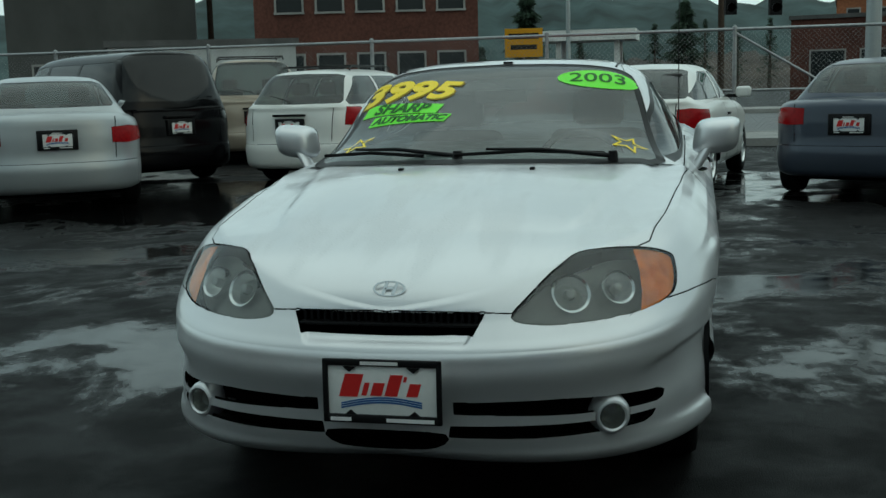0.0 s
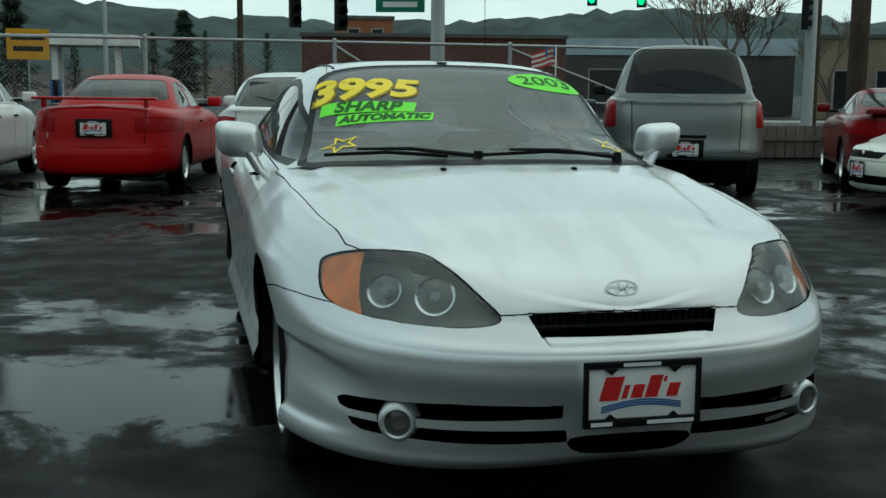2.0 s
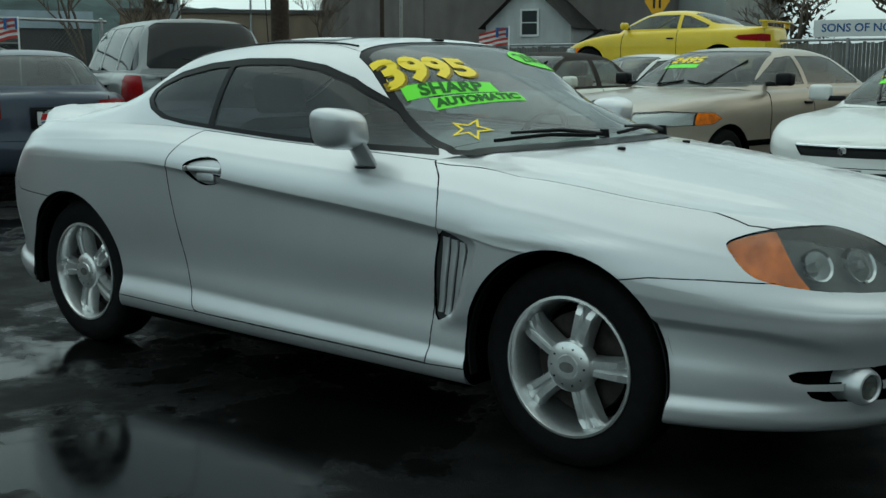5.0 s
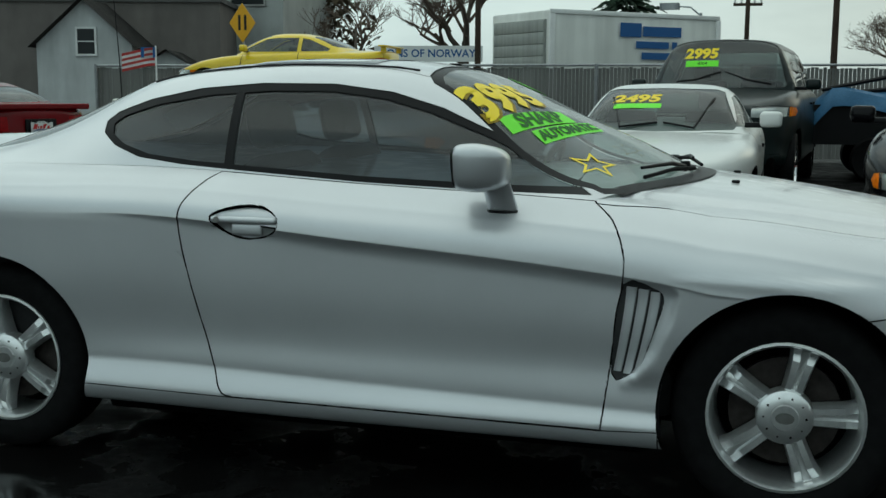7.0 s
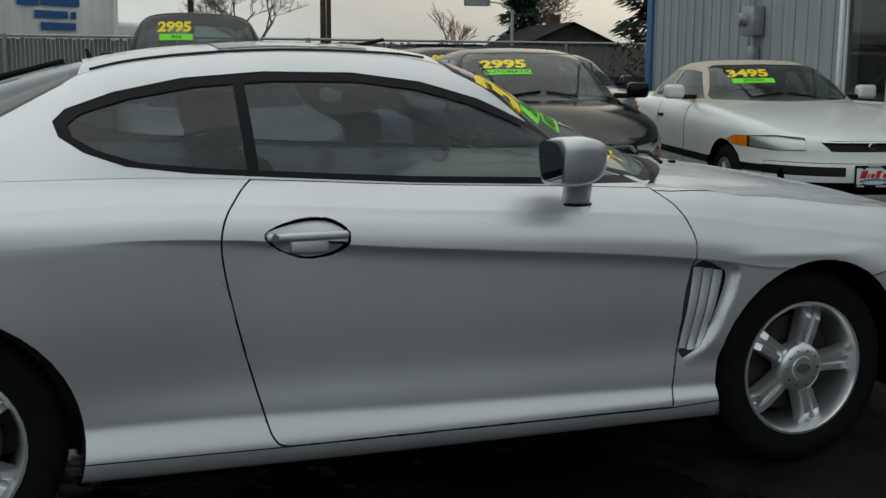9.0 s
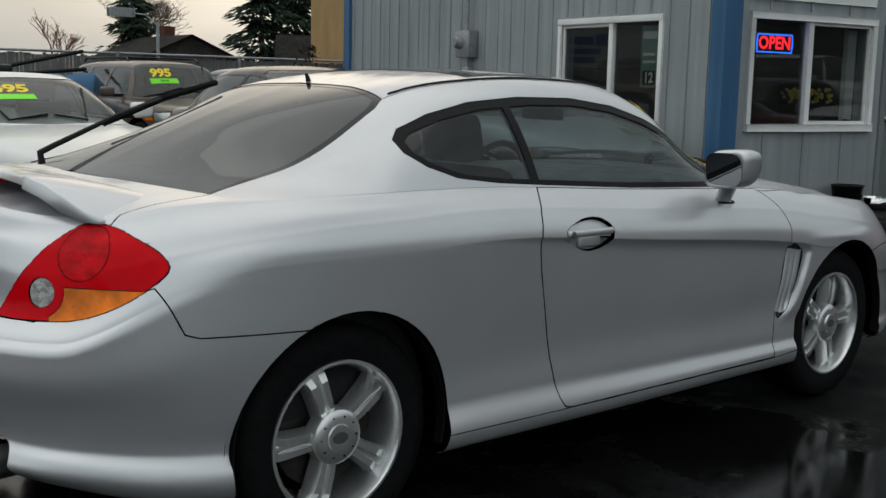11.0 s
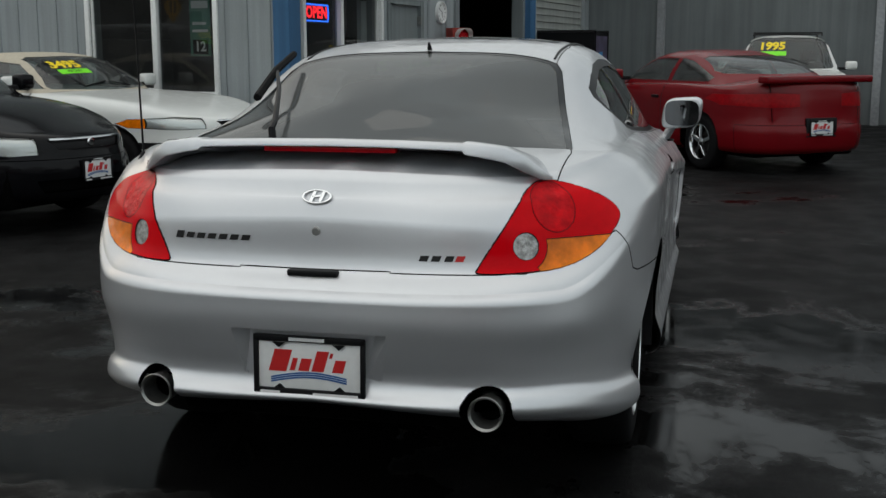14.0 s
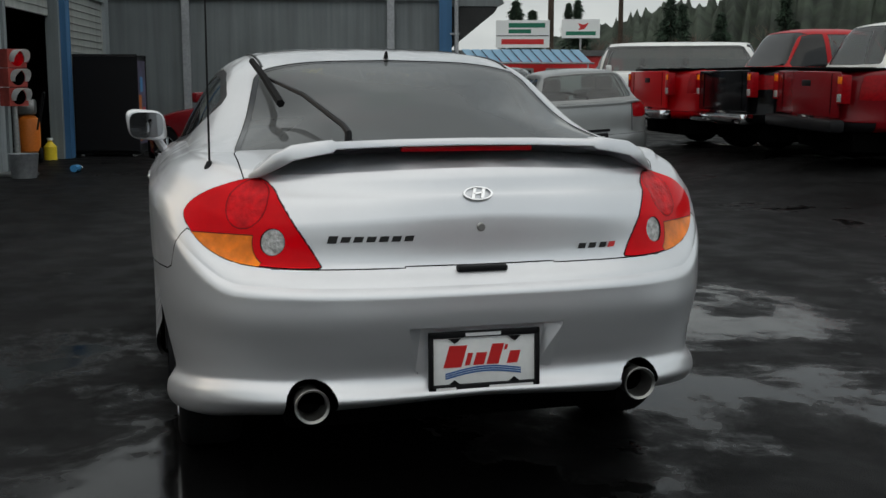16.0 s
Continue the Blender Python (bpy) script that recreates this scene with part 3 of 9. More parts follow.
def hero_relief(grid, s):
    """Fine forms pressed into the coupe's shell: bumper corner crease, hooked hollow round the vent, notch below the grille."""
    _, _, nx, ny = outline(HERO, s)
    x, y, z = grid[..., 0].copy(), grid[..., 1].copy(), grid[..., 2].copy()
    d = np.interp(x, (1.5, 1.63, 1.825, 2.007, 2.1), (0.516, 0.512, 0.504, 0.468, 0.44)) - z
    push = 0.017 * ease((x - 1.5) / 0.06) * ease((2.06 - x) / 0.16) * ease(d / 0.012) * np.clip(1 - d / 0.13, 0, 1)
    x, y = x - nx * push, y - ny * push
    hook = np.interp(z, (0.40, 0.43, 0.50, 0.60, 0.66, 0.69), (0.80, 0.85, 0.895, 0.935, 0.95, 0.93))
    mask = ease((x - hook) / 0.022) * ease((z - 0.36) / 0.08) * ease((0.72 - z) / 0.02) * np.clip((1.5 - x) / 0.3, 0, 1)
    y = y + np.maximum(np.interp(z, (0.36, 0.43, 0.55, 0.69), (0.845, 0.856, 0.866, 0.870)) - y, 0) * mask
    edge = np.interp(z, (0.55, 0.563, 0.643), (0.215, 0.223, 0.262))
    x = x - 0.018 * ease((edge - y) / 0.014) * ease((z - 0.555) / 0.018) * ease((0.648 - z) / 0.05) * (x > 2.0)
    return np.stack([x, y, z], -1)


def uv(view, p):
    a, b, _ = VIEWS[view]
    q = Vector(p)
    return (q.dot(a), q.dot(b))


def build_hero():
    car = thing("sports_coupe", "silver two-door sports coupe for sale, wet paint", "car")
    st = np.unique(np.concatenate([np.linspace(0, 1, 171), np.arange(0.044, 0.07, 0.0013), np.arange(0.345, 0.382, 0.0013)]))
    bm = grid_bm(hero_relief(shell_lower(HERO, st, 6, 40), st))
    hl = rounded([uv("fcorner", p) for p in ((1.78, -0.757, 0.70), (1.775, -0.748, 0.735), (1.85, -0.66, 0.764), (1.955, -0.53, 0.770), (2.03, -0.45, 0.738), (2.095, -0.375, 0.678), (2.142, -0.33, 0.624), (2.13, -0.40, 0.605), (2.09, -0.53, 0.605), (2.0, -0.66, 0.612), (1.90, -0.745, 0.632), (1.84, -0.765, 0.655))], 4)
    tl = rounded([uv("rcorner", p) for p in ((-2.022, -0.42, 0.693), (-2.015, -0.428, 0.71), (-1.985, -0.475, 0.79), (-1.94, -0.53, 0.87), (-1.895, -0.585, 0.918), (-1.85, -0.655, 0.912), (-1.79, -0.745, 0.872), (-1.762, -0.785, 0.828), (-1.80, -0.775, 0.785), (-1.86, -0.725, 0.735), (-1.93, -0.65, 0.699), (-1.98, -0.53, 0.69), (-2.01, -0.45, 0.689))], 4)
    arch_f, arch_r = circle_poly(1.265, 0.325, 0.352, 48), circle_poly(-1.265, 0.325, 0.352, 48)
    grille = [(-0.257, 0.633), (-0.232, 0.583), (0.0, 0.58), (0.01, 0.58), (0.01, 0.636), (-0.2, 0.635)]
    slot_u = [(-0.185, 0.413), (-0.185, 0.382), (-0.35, 0.378), (-0.53, 0.372), (-0.69, 0.364), (-0.706, 0.37), (-0.71, 0.385), (-0.695, 0.394), (-0.62, 0.404), (-0.46, 0.415)]
    slot_l = [(-0.175, 0.347), (-0.17, 0.319), (-0.42, 0.316), (-0.52, 0.318), (-0.66, 0.318), (-0.68, 0.328), (-0.688, 0.342), (-0.53, 0.346), (-0.35, 0.348)]
    slot_c = rounded([(-0.16, 0.325), (-0.13, 0.285), (0.0, 0.275), (0.02, 0.275), (0.02, 0.33), (0.0, 0.33)], 3)
    hood = [(2.2, 0.02), (2.2, -0.27), (2.13, -0.34), (2.0, -0.46), (1.88, -0.60), (1.76, -0.665), (1.5, -0.70), (1.1, -0.735), (0.78, -0.762), (0.64, -0.76), (0.60, 0.02)]
    door = rounded([(0.69, 1.05), (0.70, 0.925), (0.77, 0.86), (0.808, 0.78), (0.812, 0.70), (0.79, 0.52), (0.767, 0.335), (0.7605, 0.275), (0.757, 0.257), (0.74, 0.2555), (0.62, 0.256), (-0.28, 0.261), (-0.40, 0.263), (-0.44, 0.285), (-0.465, 0.36), (-0.53, 0.60), (-0.565, 0.78), (-0.555, 0.87), (-0.50, 0.94), (-0.45, 0.985), (-0.45, 1.1)], 3)
    bump_f = [(1.45, 0.10), (1.45, 0.612), (1.55, 0.629), (1.70, 0.634), (1.86, 0.63), (2.0, 0.622), (2.12, 0.63), (2.2, 0.65), (2.4, 0.66), (2.4, 0.10)]
    bump_r = [(-1.40, 0.10), (-1.40, 0.646), (-1.70, 0.657), (-1.735, 0.668), (-1.79, 0.78), (-1.86, 0.76), (-1.95, 0.70), (-2.0, 0.688), (-2.4, 0.688), (-2.4, 0.10)]
    hatch = [(-0.80, 0.01), (-0.80, -0.50), (-1.45, -0.60), (-1.62, -0.625), (-1.80, -0.622), (-1.90, -0.598), (-1.96, -0.56), (-2.0, -0.50), (-2.3, -0.44), (-2.3, 0.01)]
    sill = [(-0.93, 0.10), (-0.93, 0.27), (-0.44, 0.262), (0.757, 0.254), (0.92, 0.262), (0.92, 0.10)]
    recess = [(-0.215, 0.532), (-0.185, 0.40), (0.02, 0.40), (0.02, 0.532)]
    exh = [(-0.402, 0.2), (-0.542, 0.2)] + circle_poly(-0.472, 0.33, 0.066, 20, 180, 0) + [(-0.406, 0.33)]
    vent = rounded([(0.812, 0.68), (0.90, 0.672), (0.925, 0.64), (0.90, 0.55), (0.865, 0.45), (0.84, 0.425), (0.785, 0.42)], 3)
    pocket = rounded([(-0.455, 0.83), (-0.38, 0.862), (-0.29, 0.865), (-0.235, 0.83), (-0.25, 0.785), (-0.33, 0.765), (-0.41, 0.785)], 4)
    rev_c, guard_c, bowl_c = circle_poly(0.742, 0.757, 0.035, 24), circle_poly(0.742, 0.757, 0.062, 24), circle_poly(0.645, 0.853, 0.064, 28)
    amber_p = [(0.35, 0.772), (0.74, 0.772), (0.70, 0.66), (0.35, 0.66)]
    amber_f = [uv("fcorner", p) for p in ((1.835, -0.635, 0.765), (1.868, -0.65, 0.71), (1.915, -0.665, 0.66), (1.965, -0.66, 0.60), (1.95, -0.70, 0.54), (1.6, -1.0, 0.54), (1.6, -1.0, 0.88), (1.83, -0.57, 0.88))]
    fog_c = circle_poly(-0.582, 0.354, 0.042, 24)
    for view, poly, least in (("front", fog_c, 0.2), ("fcorner", amber_f, 0.2), ("rcorner", rev_c, 0.0), ("rcorner", guard_c, 0.0), ("rcorner", bowl_c, 0.0), ("rcorner", amber_p, 0.0), ("side", arch_f, 0.1), ("side", arch_r, 0.1), ("fcorner", hl, 0.0), ("rcorner", tl, 0.0), ("front", grille, 0.05), ("front", slot_u, 0.2), ("front", slot_l, 0.2), ("front", slot_c, 0.2),
                              ("top", hood, 0.05), ("side", door, 0.15), ("side", bump_f, 0.02), ("side", bump_r, 0.02), ("top", hatch, 0.02), ("side", sill, 0.2), ("rear", recess, 0.3), ("rear", exh, 0.2), ("side", vent, 0.3), ("side", pocket, 0.3)):
        bm.normal_update()
        cut(bm, view, poly, least)
    big = [(-3, -3), (3, -3), (3, 3), (-3, 3)]
    reg = sort_faces(bm, [
        ("none", "side", arch_f, -0.5), ("none", "side", arch_r, -0.5), ("headlight", "fcorner", hl, 0.0), ("taillight", "rcorner", tl, 0.0),
        ("grille", "front", grille, 0.05), ("slot", "front", fog_c, 0.2), ("slot", "front", slot_u, 0.2), ("slot", "front", slot_l, 0.2), ("slot", "front", slot_c, 0.2),
        ("recess", "rear", recess, 0.3), ("exh", "rear", exh, 0.2), ("vent", "side", vent, 0.3), ("pocket", "side", pocket, 0.3),
        ("bumper_front", "side", bump_f, -1), ("bumper_rear", "side", bump_r, -1),
        ("sill", "side", sill, -1), ("door", "side", door, 0.12), ("hood", "top", hood, 0.0), ("hatch", "top", hatch, -0.2),
        ("fender", "side", [(0.6, 0), (3, 0), (3, 2), (0.6, 2)], -1)], "quarter_panel")
    stray = [f for f in reg["fender"] if f.calc_center_median().x > 1.9 and abs(f.calc_center_median().y) < 0.5]
    reg["hood"] += stray
    reg["fender"] = [f for f in reg["fender"] if f not in set(stray)]
    for v in bm.verts:
        if abs(v.co.y) < 1e-4:
            v.normal = Vector((v.normal.x, 0, v.normal.z)).normalized()
    panel("hood", reg["hood"], SILVER, car, True, 0.0025)
    panel("front_bumper", reg["bumper_front"], SILVER, car, True, 0.002)
    panel("rear_bumper", reg["bumper_rear"], SILVER, car, True, 0.002)
    panel("fender", reg["fender"], SILVER, car, False)
    doors = panel("door", reg["door"], SILVER, car, False, 0.0034)
    panel("quarter_panel", reg["quarter_panel"], SILVER, car, False)
    panel("side_sill", reg["sill"], SILVER, car, False, 0.0015)
    panel("boot_lid", reg["hatch"], SILVER, car, True)
    solid = [f for k in ("hood", "bumper_front", "bumper_rear", "fender", "door", "quarter_panel", "sill", "hatch") for f in reg[k] if abs(f.calc_center_median().y) > 0.08 or abs(f.calc_center_median().x) < 1.85 or f.calc_center_median().z < 0.6]
    panel("boot_backing", [f for f in reg["hatch"] if abs(f.calc_center_median().y) < 0.14 and f.calc_center_median().x < -1.8 and f.calc_center_median().z > 0.86], SILVER, car, True, 0.0, 0.004)
    panel("inner_structure", solid, DARK, car, True, 0.0, 0.014)
    panel("headlight_lens", reg["headlight"], GLASS_CLEAR, car, False, 0.003, 0.001, "hazed clear headlight lens")
    panel("headlight_housing", reg["headlight"], LAMP_BODY, car, False, 0.0, 0.06)
    tset = set(reg["taillight"])
    tl_parts = sort_faces(bm, [("rev", "rcorner", rev_c, -1), ("red", "rcorner", guard_c, -1), ("amber", "rcorner", amber_p, -1), ("bowl", "rcorner", bowl_c, -1)], "red")
    tl_parts = {k: [f for f in v if f in tset] for k, v in tl_parts.items()}
    lens = panel("taillight", tl_parts["red"], LAMP_RED, car, False, 0.0022, -0.002, "red tail light lens")
    for k, nm, mt, lb in (("rev", "reversing_lamp", REVERSING, "clear reversing lamp"), ("amber", "turn_signal", LAMP_AMBER, "amber turn signal lens"), ("bowl", "brake_lamp", LAMP_RED_DEEP, "deep red brake lamp bowl")):
        for ob, dad in zip(panel(nm, tl_parts[k], mt, car, False, 0.0004, -0.002 if k != "rev" else 0.001, lb), lens):
            ob.parent = dad
    au, av, _ = VIEWS["fcorner"]
    amb = [f for f in reg["headlight"] if inside(f.calc_center_median().dot(au), f.calc_center_median().dot(av), amber_f)]
    panel("front_indicator", amb, LAMP_AMBER, car, False, 0.0, 0.012, "amber front turn signal")
    panel("taillight_seal", reg["taillight"], BLACK_TRIM, car, False, -0.002, 0.004)
    panel("headlight_seal", reg["headlight"], BLACK_TRIM, car, False, -0.002, 0.075)
    # black backings put the shade of the openings into colour
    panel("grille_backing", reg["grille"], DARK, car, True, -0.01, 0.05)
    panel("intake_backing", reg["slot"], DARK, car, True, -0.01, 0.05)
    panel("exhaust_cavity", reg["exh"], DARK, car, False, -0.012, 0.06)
    panel("fender_vent", reg["vent"], VENT_SHADE, car, False, 0.0, 0.008)
    panel("handle_pocket", reg["pocket"], SILVER, doors[0], False, 0.001, 0.013)
    bm.free()

    # greenhouse
    gm = grid_bm(shell_green(HERO, 110, 56))
    dlo = [(0.70, 0.918), (0.62, 0.965), (0.40, 1.085), (0.22, 1.165), (0.05, 1.213), (-0.15, 1.238), (-0.40, 1.24), (-0.62, 1.222), (-0.80, 1.185), (-0.92, 1.142), (-0.952, 1.112), (-0.94, 1.075), (-0.88, 1.035), (-0.78, 1.00), (-0.62, 0.98), (-0.45, 0.968), (0.0, 0.94), (0.40, 0.925)]
    ctr = (-0.12, 1.07)
    dlo_in = [(ctr[0] + (x - ctr[0]) * (1 - 0.035 / max(abs(x - ctr[0]), 0.3)), ctr[1] + (z - ctr[1]) * 0.86) for x, z in dlo]
    split = [(-0.43, 0.8), (-0.475, 1.5), (-0.505, 1.5), (-0.46, 0.8)]
    ws = [(1.1, 0.02), (1.1, -0.40), (0.93, -0.56), (0.735, -0.685), (0.68, -0.678), (0.50, -0.635), (0.30, -0.578), (0.17, -0.532), (0.145, -0.495), (0.135, -0.25), (0.13, 0.02)]
    ws_in = [(0.97, 0.02), (0.965, -0.25), (0.90, -0.45), (0.78, -0.615), (0.72, -0.65), (0.62, -0.632), (0.45, -0.592), (0.28, -0.545), (0.20, -0.512), (0.18, -0.47), (0.165, -0.25), (0.16, 0.02)]
    bl = [(-0.86, 0.02), (-0.865, -0.30), (-0.885, -0.475), (-0.93, -0.50), (-1.30, -0.575), (-1.585, -0.625), (-1.625, -0.60), (-1.65, -0.3), (-1.655, 0.02)]
    bl_in = [(-0.885, 0.02), (-0.888, -0.30), (-0.905, -0.455), (-0.945, -0.482), (-1.30, -0.555), (-1.57, -0.604), (-1.603, -0.58), (-1.628, -0.3), (-1.633, 0.02)]
    roofcut = [(0.13, 0.02), (0.145, -0.495), (0.13, -0.498), (0.0, -0.478), (-0.3, -0.475), (-0.885, -0.475), (-0.865, -0.3), (-0.86, 0.02)]
    for view, poly, least in (("side", dlo, 0.02), ("side", dlo_in, 0.02), ("side", split, 0.02), ("top", ws, 0.02), ("top", ws_in, 0.02), ("top", bl, 0.02), ("top", bl_in, 0.02), ("top", roofcut, 0.1)):
        gm.normal_update()
        cut(gm, view, poly, least)
    reg = sort_faces(gm, [("windshield", "top", ws_in, 0.02), ("ws_band", "top", ws, 0.02), ("backlight", "top", bl_in, 0.02), ("bl_band", "top", bl, 0.02),
                          ("split", "side", [p for p in split], 0.02), ("glass", "side", dlo_in, 0.02), ("trim", "side", dlo, 0.02), ("roof", "top", roofcut, 0.1)], "pillar")
    # the divider is trim only where the window is
    divider = [f for f in reg.get("split", []) if inside(f.calc_center_median().x, f.calc_center_median().z, dlo)]
    rest = [f for f in reg.get("split", []) if f not in set(divider)]
    front_glass = [f for f in reg["glass"] if f.calc_center_median().x > -0.47]
    rear_glass = [f for f in reg["glass"] if f.calc_center_median().x <= -0.47]
    panel("roof", reg["roof"], SILVER, car, True, 0.003)
    panel("pillar", reg["pillar"] + rest, SILVER, car, False, 0.001)
    panel("windscreen", reg["windshield"], GLASS_FRONT, car, True, 0.0, 0.004, "greenish windscreen glass")
    panel("windscreen_edge", reg["ws_band"], BLACK_TRIM, car, True, 0.0, 0.003)
    panel("rear_window", reg["backlight"], GLASS_REAR, car, True, 0.0, 0.003, "dark tinted rear window")
    panel("rear_window_edge", reg["bl_band"], PRIVACY, car, True, 0.0, 0.002)
    panel("door_window", front_glass, GLASS_SIDE, car, False, 0.0, 0.006, "tinted side window")
    panel("quarter_window", rear_glass, GLASS_SIDE, car, False, 0.0, 0.006, "tinted quarter window")
    panel("window_trim", reg["trim"] + divider, BLACK_TRIM, car, False, 0.0, 0.002)
    inner = reg["roof"] + reg["pillar"] + reg["trim"] + divider + rest
    panel("headlining", inner, CABIN_GREY, car, True, 0.0, 0.02)
    gm.free()
    return car


hero = build_hero()


def wheel(parent, x, y, r, rim_r, width, style, tyre_mat=None, rim_mat=None, n=40, phase=90):
    """A wheel whose outer face looks to the side of y. Tyre and rim are parts, the rim's pieces its own."""
    sd = 1 if y > 0 else -1
    hw = width / 2
    prof = [(rim_r * 0.98, -hw * 0.92), (rim_r + 0.012, -hw * 0.98), (r - 0.05, -hw), (r - 0.016, -hw * 0.93), (r - 0.003, -hw * 0.72), (r, -hw * 0.4), (r, hw * 0.4), (r - 0.003, hw * 0.72), (r - 0.016, hw * 0.93), (r - 0.05, hw), (rim_r + 0.012, hw * 0.98), (rim_r * 0.98, hw * 0.92)]
    w = new("wheel")
    w.parent = parent
    w.location = (x, y - sd * hw, r)
    if sd < 0:
        w.rotation_euler = (0, 0, math.pi)
    part("tyre", lathe(prof, n, "y"), tyre_mat or RUBBER, w, angle=50)
    rm = rim_mat or ALLOY
    bm = lathe([(rim_r, hw * 0.9), (rim_r, hw * 0.99), (rim_r - 0.008, hw * 1.0), (rim_r - 0.016, hw * 0.88), (rim_r - 0.02, hw * 0.4), (rim_r - 0.03, -hw * 0.8)], n, "y")
    rim = part("rim", bm, rm, w, angle=40)
    part("brake_disc", lathe([(0.0, -0.01), (rim_r * 0.72, -0.01), (rim_r * 0.72, 0.012), (0.0, 0.012)], 24, "y"), DISC, w)
    # added black disc: the darkness behind the spokes as a surface
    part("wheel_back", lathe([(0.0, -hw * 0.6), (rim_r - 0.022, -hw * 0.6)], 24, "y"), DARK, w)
    face = hw * 0.86
    if style == "five":
        for k in range(5):
            rot = Matrix.Rotation(-radians(phase + 72 * k), 4, "Y")
            for off in (-1, 1):
                bm = bmesh.new()
                # one half of a broad spoke: a flat ridge that falls away to the rim in a bright facet
                ring = []
                for t, cw, drop in ((0.0, 0.0125, 0.006), (0.3, 0.0125, 0.0), (0.72, 0.0145, 0.002), (0.86, 0.0165, 0.012), (1.0, 0.019, 0.026)):
                    rr = 0.06 + (rim_r - 0.016 - 0.06) * t
                    cx = off * (cw + 0.0028 + 0.002 * t)
                    hh = face - 0.006 - drop
                    lo, hi = (cx - cw, cx + cw)
                    ring.append([bm.verts.new(rot @ Vector((rr, h, c))) for c, h in ((lo - 0.003, face - 0.06), (lo, hh - 0.012), (lo + cw * 0.35, hh), (hi - cw * 0.35, hh), (hi, hh - 0.012), (hi + 0.003, face - 0.06))])
                for q, v in zip(ring, ring[1:]):
                    for i in range(5):
                        bm.faces.new((q[i], q[i + 1], v[i + 1], v[i]))
                bm.faces.new(ring[0])
                bm.faces.new(ring[-1])
                outward(bm)
                part("spoke", bm, rm, rim, angle=22)
            bm = bmesh.new()
            add_box(bm, 0.05, rim_r - 0.02, face - 0.05, face - 0.018, -0.012, 0.012, 0.003, rot)
            part("spoke_web", bm, rm, rim, angle=28)
        part("hub_cap", lathe([(0.0, face + 0.012), (0.036, face + 0.012), (0.039, face + 0.007), (0.066, face + 0.006), (0.076, face), (0.08, face - 0.01), (0.08, face - 0.045)], 36, "y"), rm, rim)
        for k in range(10):
            a = radians(36 * k)
            part("cap_hole", lathe([(0.0, face + 0.0075), (0.0034 if k % 2 else 0.0024, face + 0.0075), (0.0034, face + 0.004)], 8, "y", (0.058 * math.cos(a), 0, 0.058 * math.sin(a))), DARK, rim)
        bm = bmesh.new()
        bmesh.ops.create_circle(bm, cap_ends=True, radius=0.026, segments=24, matrix=Matrix.Translation((0, face + 0.0135, 0)) @ Matrix.Rotation(radians(-90), 4, "X") @ Matrix.Diagonal((1, 0.62, 1, 1)))
        part("cap_badge", bm, STEEL, rim)
    else:
        count, wide, dark = style
        for k in range(count):
            a = radians(90 + 360 / count * k)
            bm = bmesh.new()
            add_box(bm, 0.03, rim_r - 0.012, face - 0.035, face - 0.006, -wide, wide, 0.004, Matrix.Rotation(-a, 4, "Y"), 1)
            part("spoke", bm, rm, rim)
        part("hub_cap", lathe([(0.0, face + 0.004), (0.034, face + 0.002), (0.05, face - 0.01), (0.055, face - 0.04)], 20, "y"), rm, rim)
    return w


def dealer_plate(parent, m, name="licence_plate"):
    """White dealer card in a black frame: red script and blue swashes become plain strokes."""
    pl = part(name, box(-0.153, 0.153, -0.078, 0.078, 0.0, 0.004, 0.002, m), PLATE_WHITE, parent, "white dealer plate in a black frame")
    bm = bmesh.new()
    for x0, x1, y0, y1 in ((-0.158, 0.158, -0.084, -0.062), (-0.158, 0.158, 0.066, 0.084), (-0.158, -0.144, -0.084, 0.084), (0.144, 0.158, -0.084, 0.084)):
        add_box(bm, x0, x1, y0, y1, 0.001, 0.012, 0.003, m)
    for sx in (-1, 1):
        for sy in (-1, 1):
            add_prism(bm, [(sx * 0.085 - 0.018, sy * 0.064), (sx * 0.085 + 0.018, sy * 0.064), (sx * 0.085, sy * 0.05)], m @ Matrix.Translation((0, 0, 0.004)), 0.006)
    outward(bm)
    part("plate_frame", bm, BLACK_TRIM, pl)
    # the script word as leaning bars of its strokes' sizes
    for x0, wd, y0, h in ((-0.116, 0.05, -0.016, 0.06), (-0.056, 0.014, -0.012, 0.034), (-0.032, 0.03, -0.012, 0.034), (0.006, 0.034, -0.012, 0.056), (0.056, 0.008, 0.026, 0.014), (0.064, 0.03, -0.012, 0.034)):
        bm = bmesh.new()
        add_prism(bm, [(x0, y0), (x0 + wd, y0), (x0 + wd + 0.3 * h, y0 + h), (x0 + 0.3 * h, y0 + h)], m @ Matrix.Translation((0, 0, 0.0042)), 0.0012)
        outward(bm)
        part("script_bar", bm, PRINT_RED, pl)
    for k in range(3):
        bm = bmesh.new()
        pts = [(-0.11 + 0.215 * i / 12, -0.048 + 0.006 * k + 0.014 * math.sin(math.pi * i / 12) + 0.006 * i / 12) for i in range(13)]
        poly = pts + [(u, v + 0.004) for u, v in reversed(pts)]
        add_prism(bm, poly, m @ Matrix.Translation((0, 0, 0.0042)), 0.0012)
        outward(bm)
        part("swash", bm, PRINT_BLUE, pl)
    for x0, x1, y0, y1 in ((-0.138, -0.082, -0.079, -0.069), (0.012, 0.138, -0.079, -0.069), (-0.055, 0.045, 0.07, 0.079)):
        part("lettering_bar", box(x0, x1, y0, y1, 0.0118, 0.0128, 0.0, m), PRINT_WHITE, pl)
    return pl


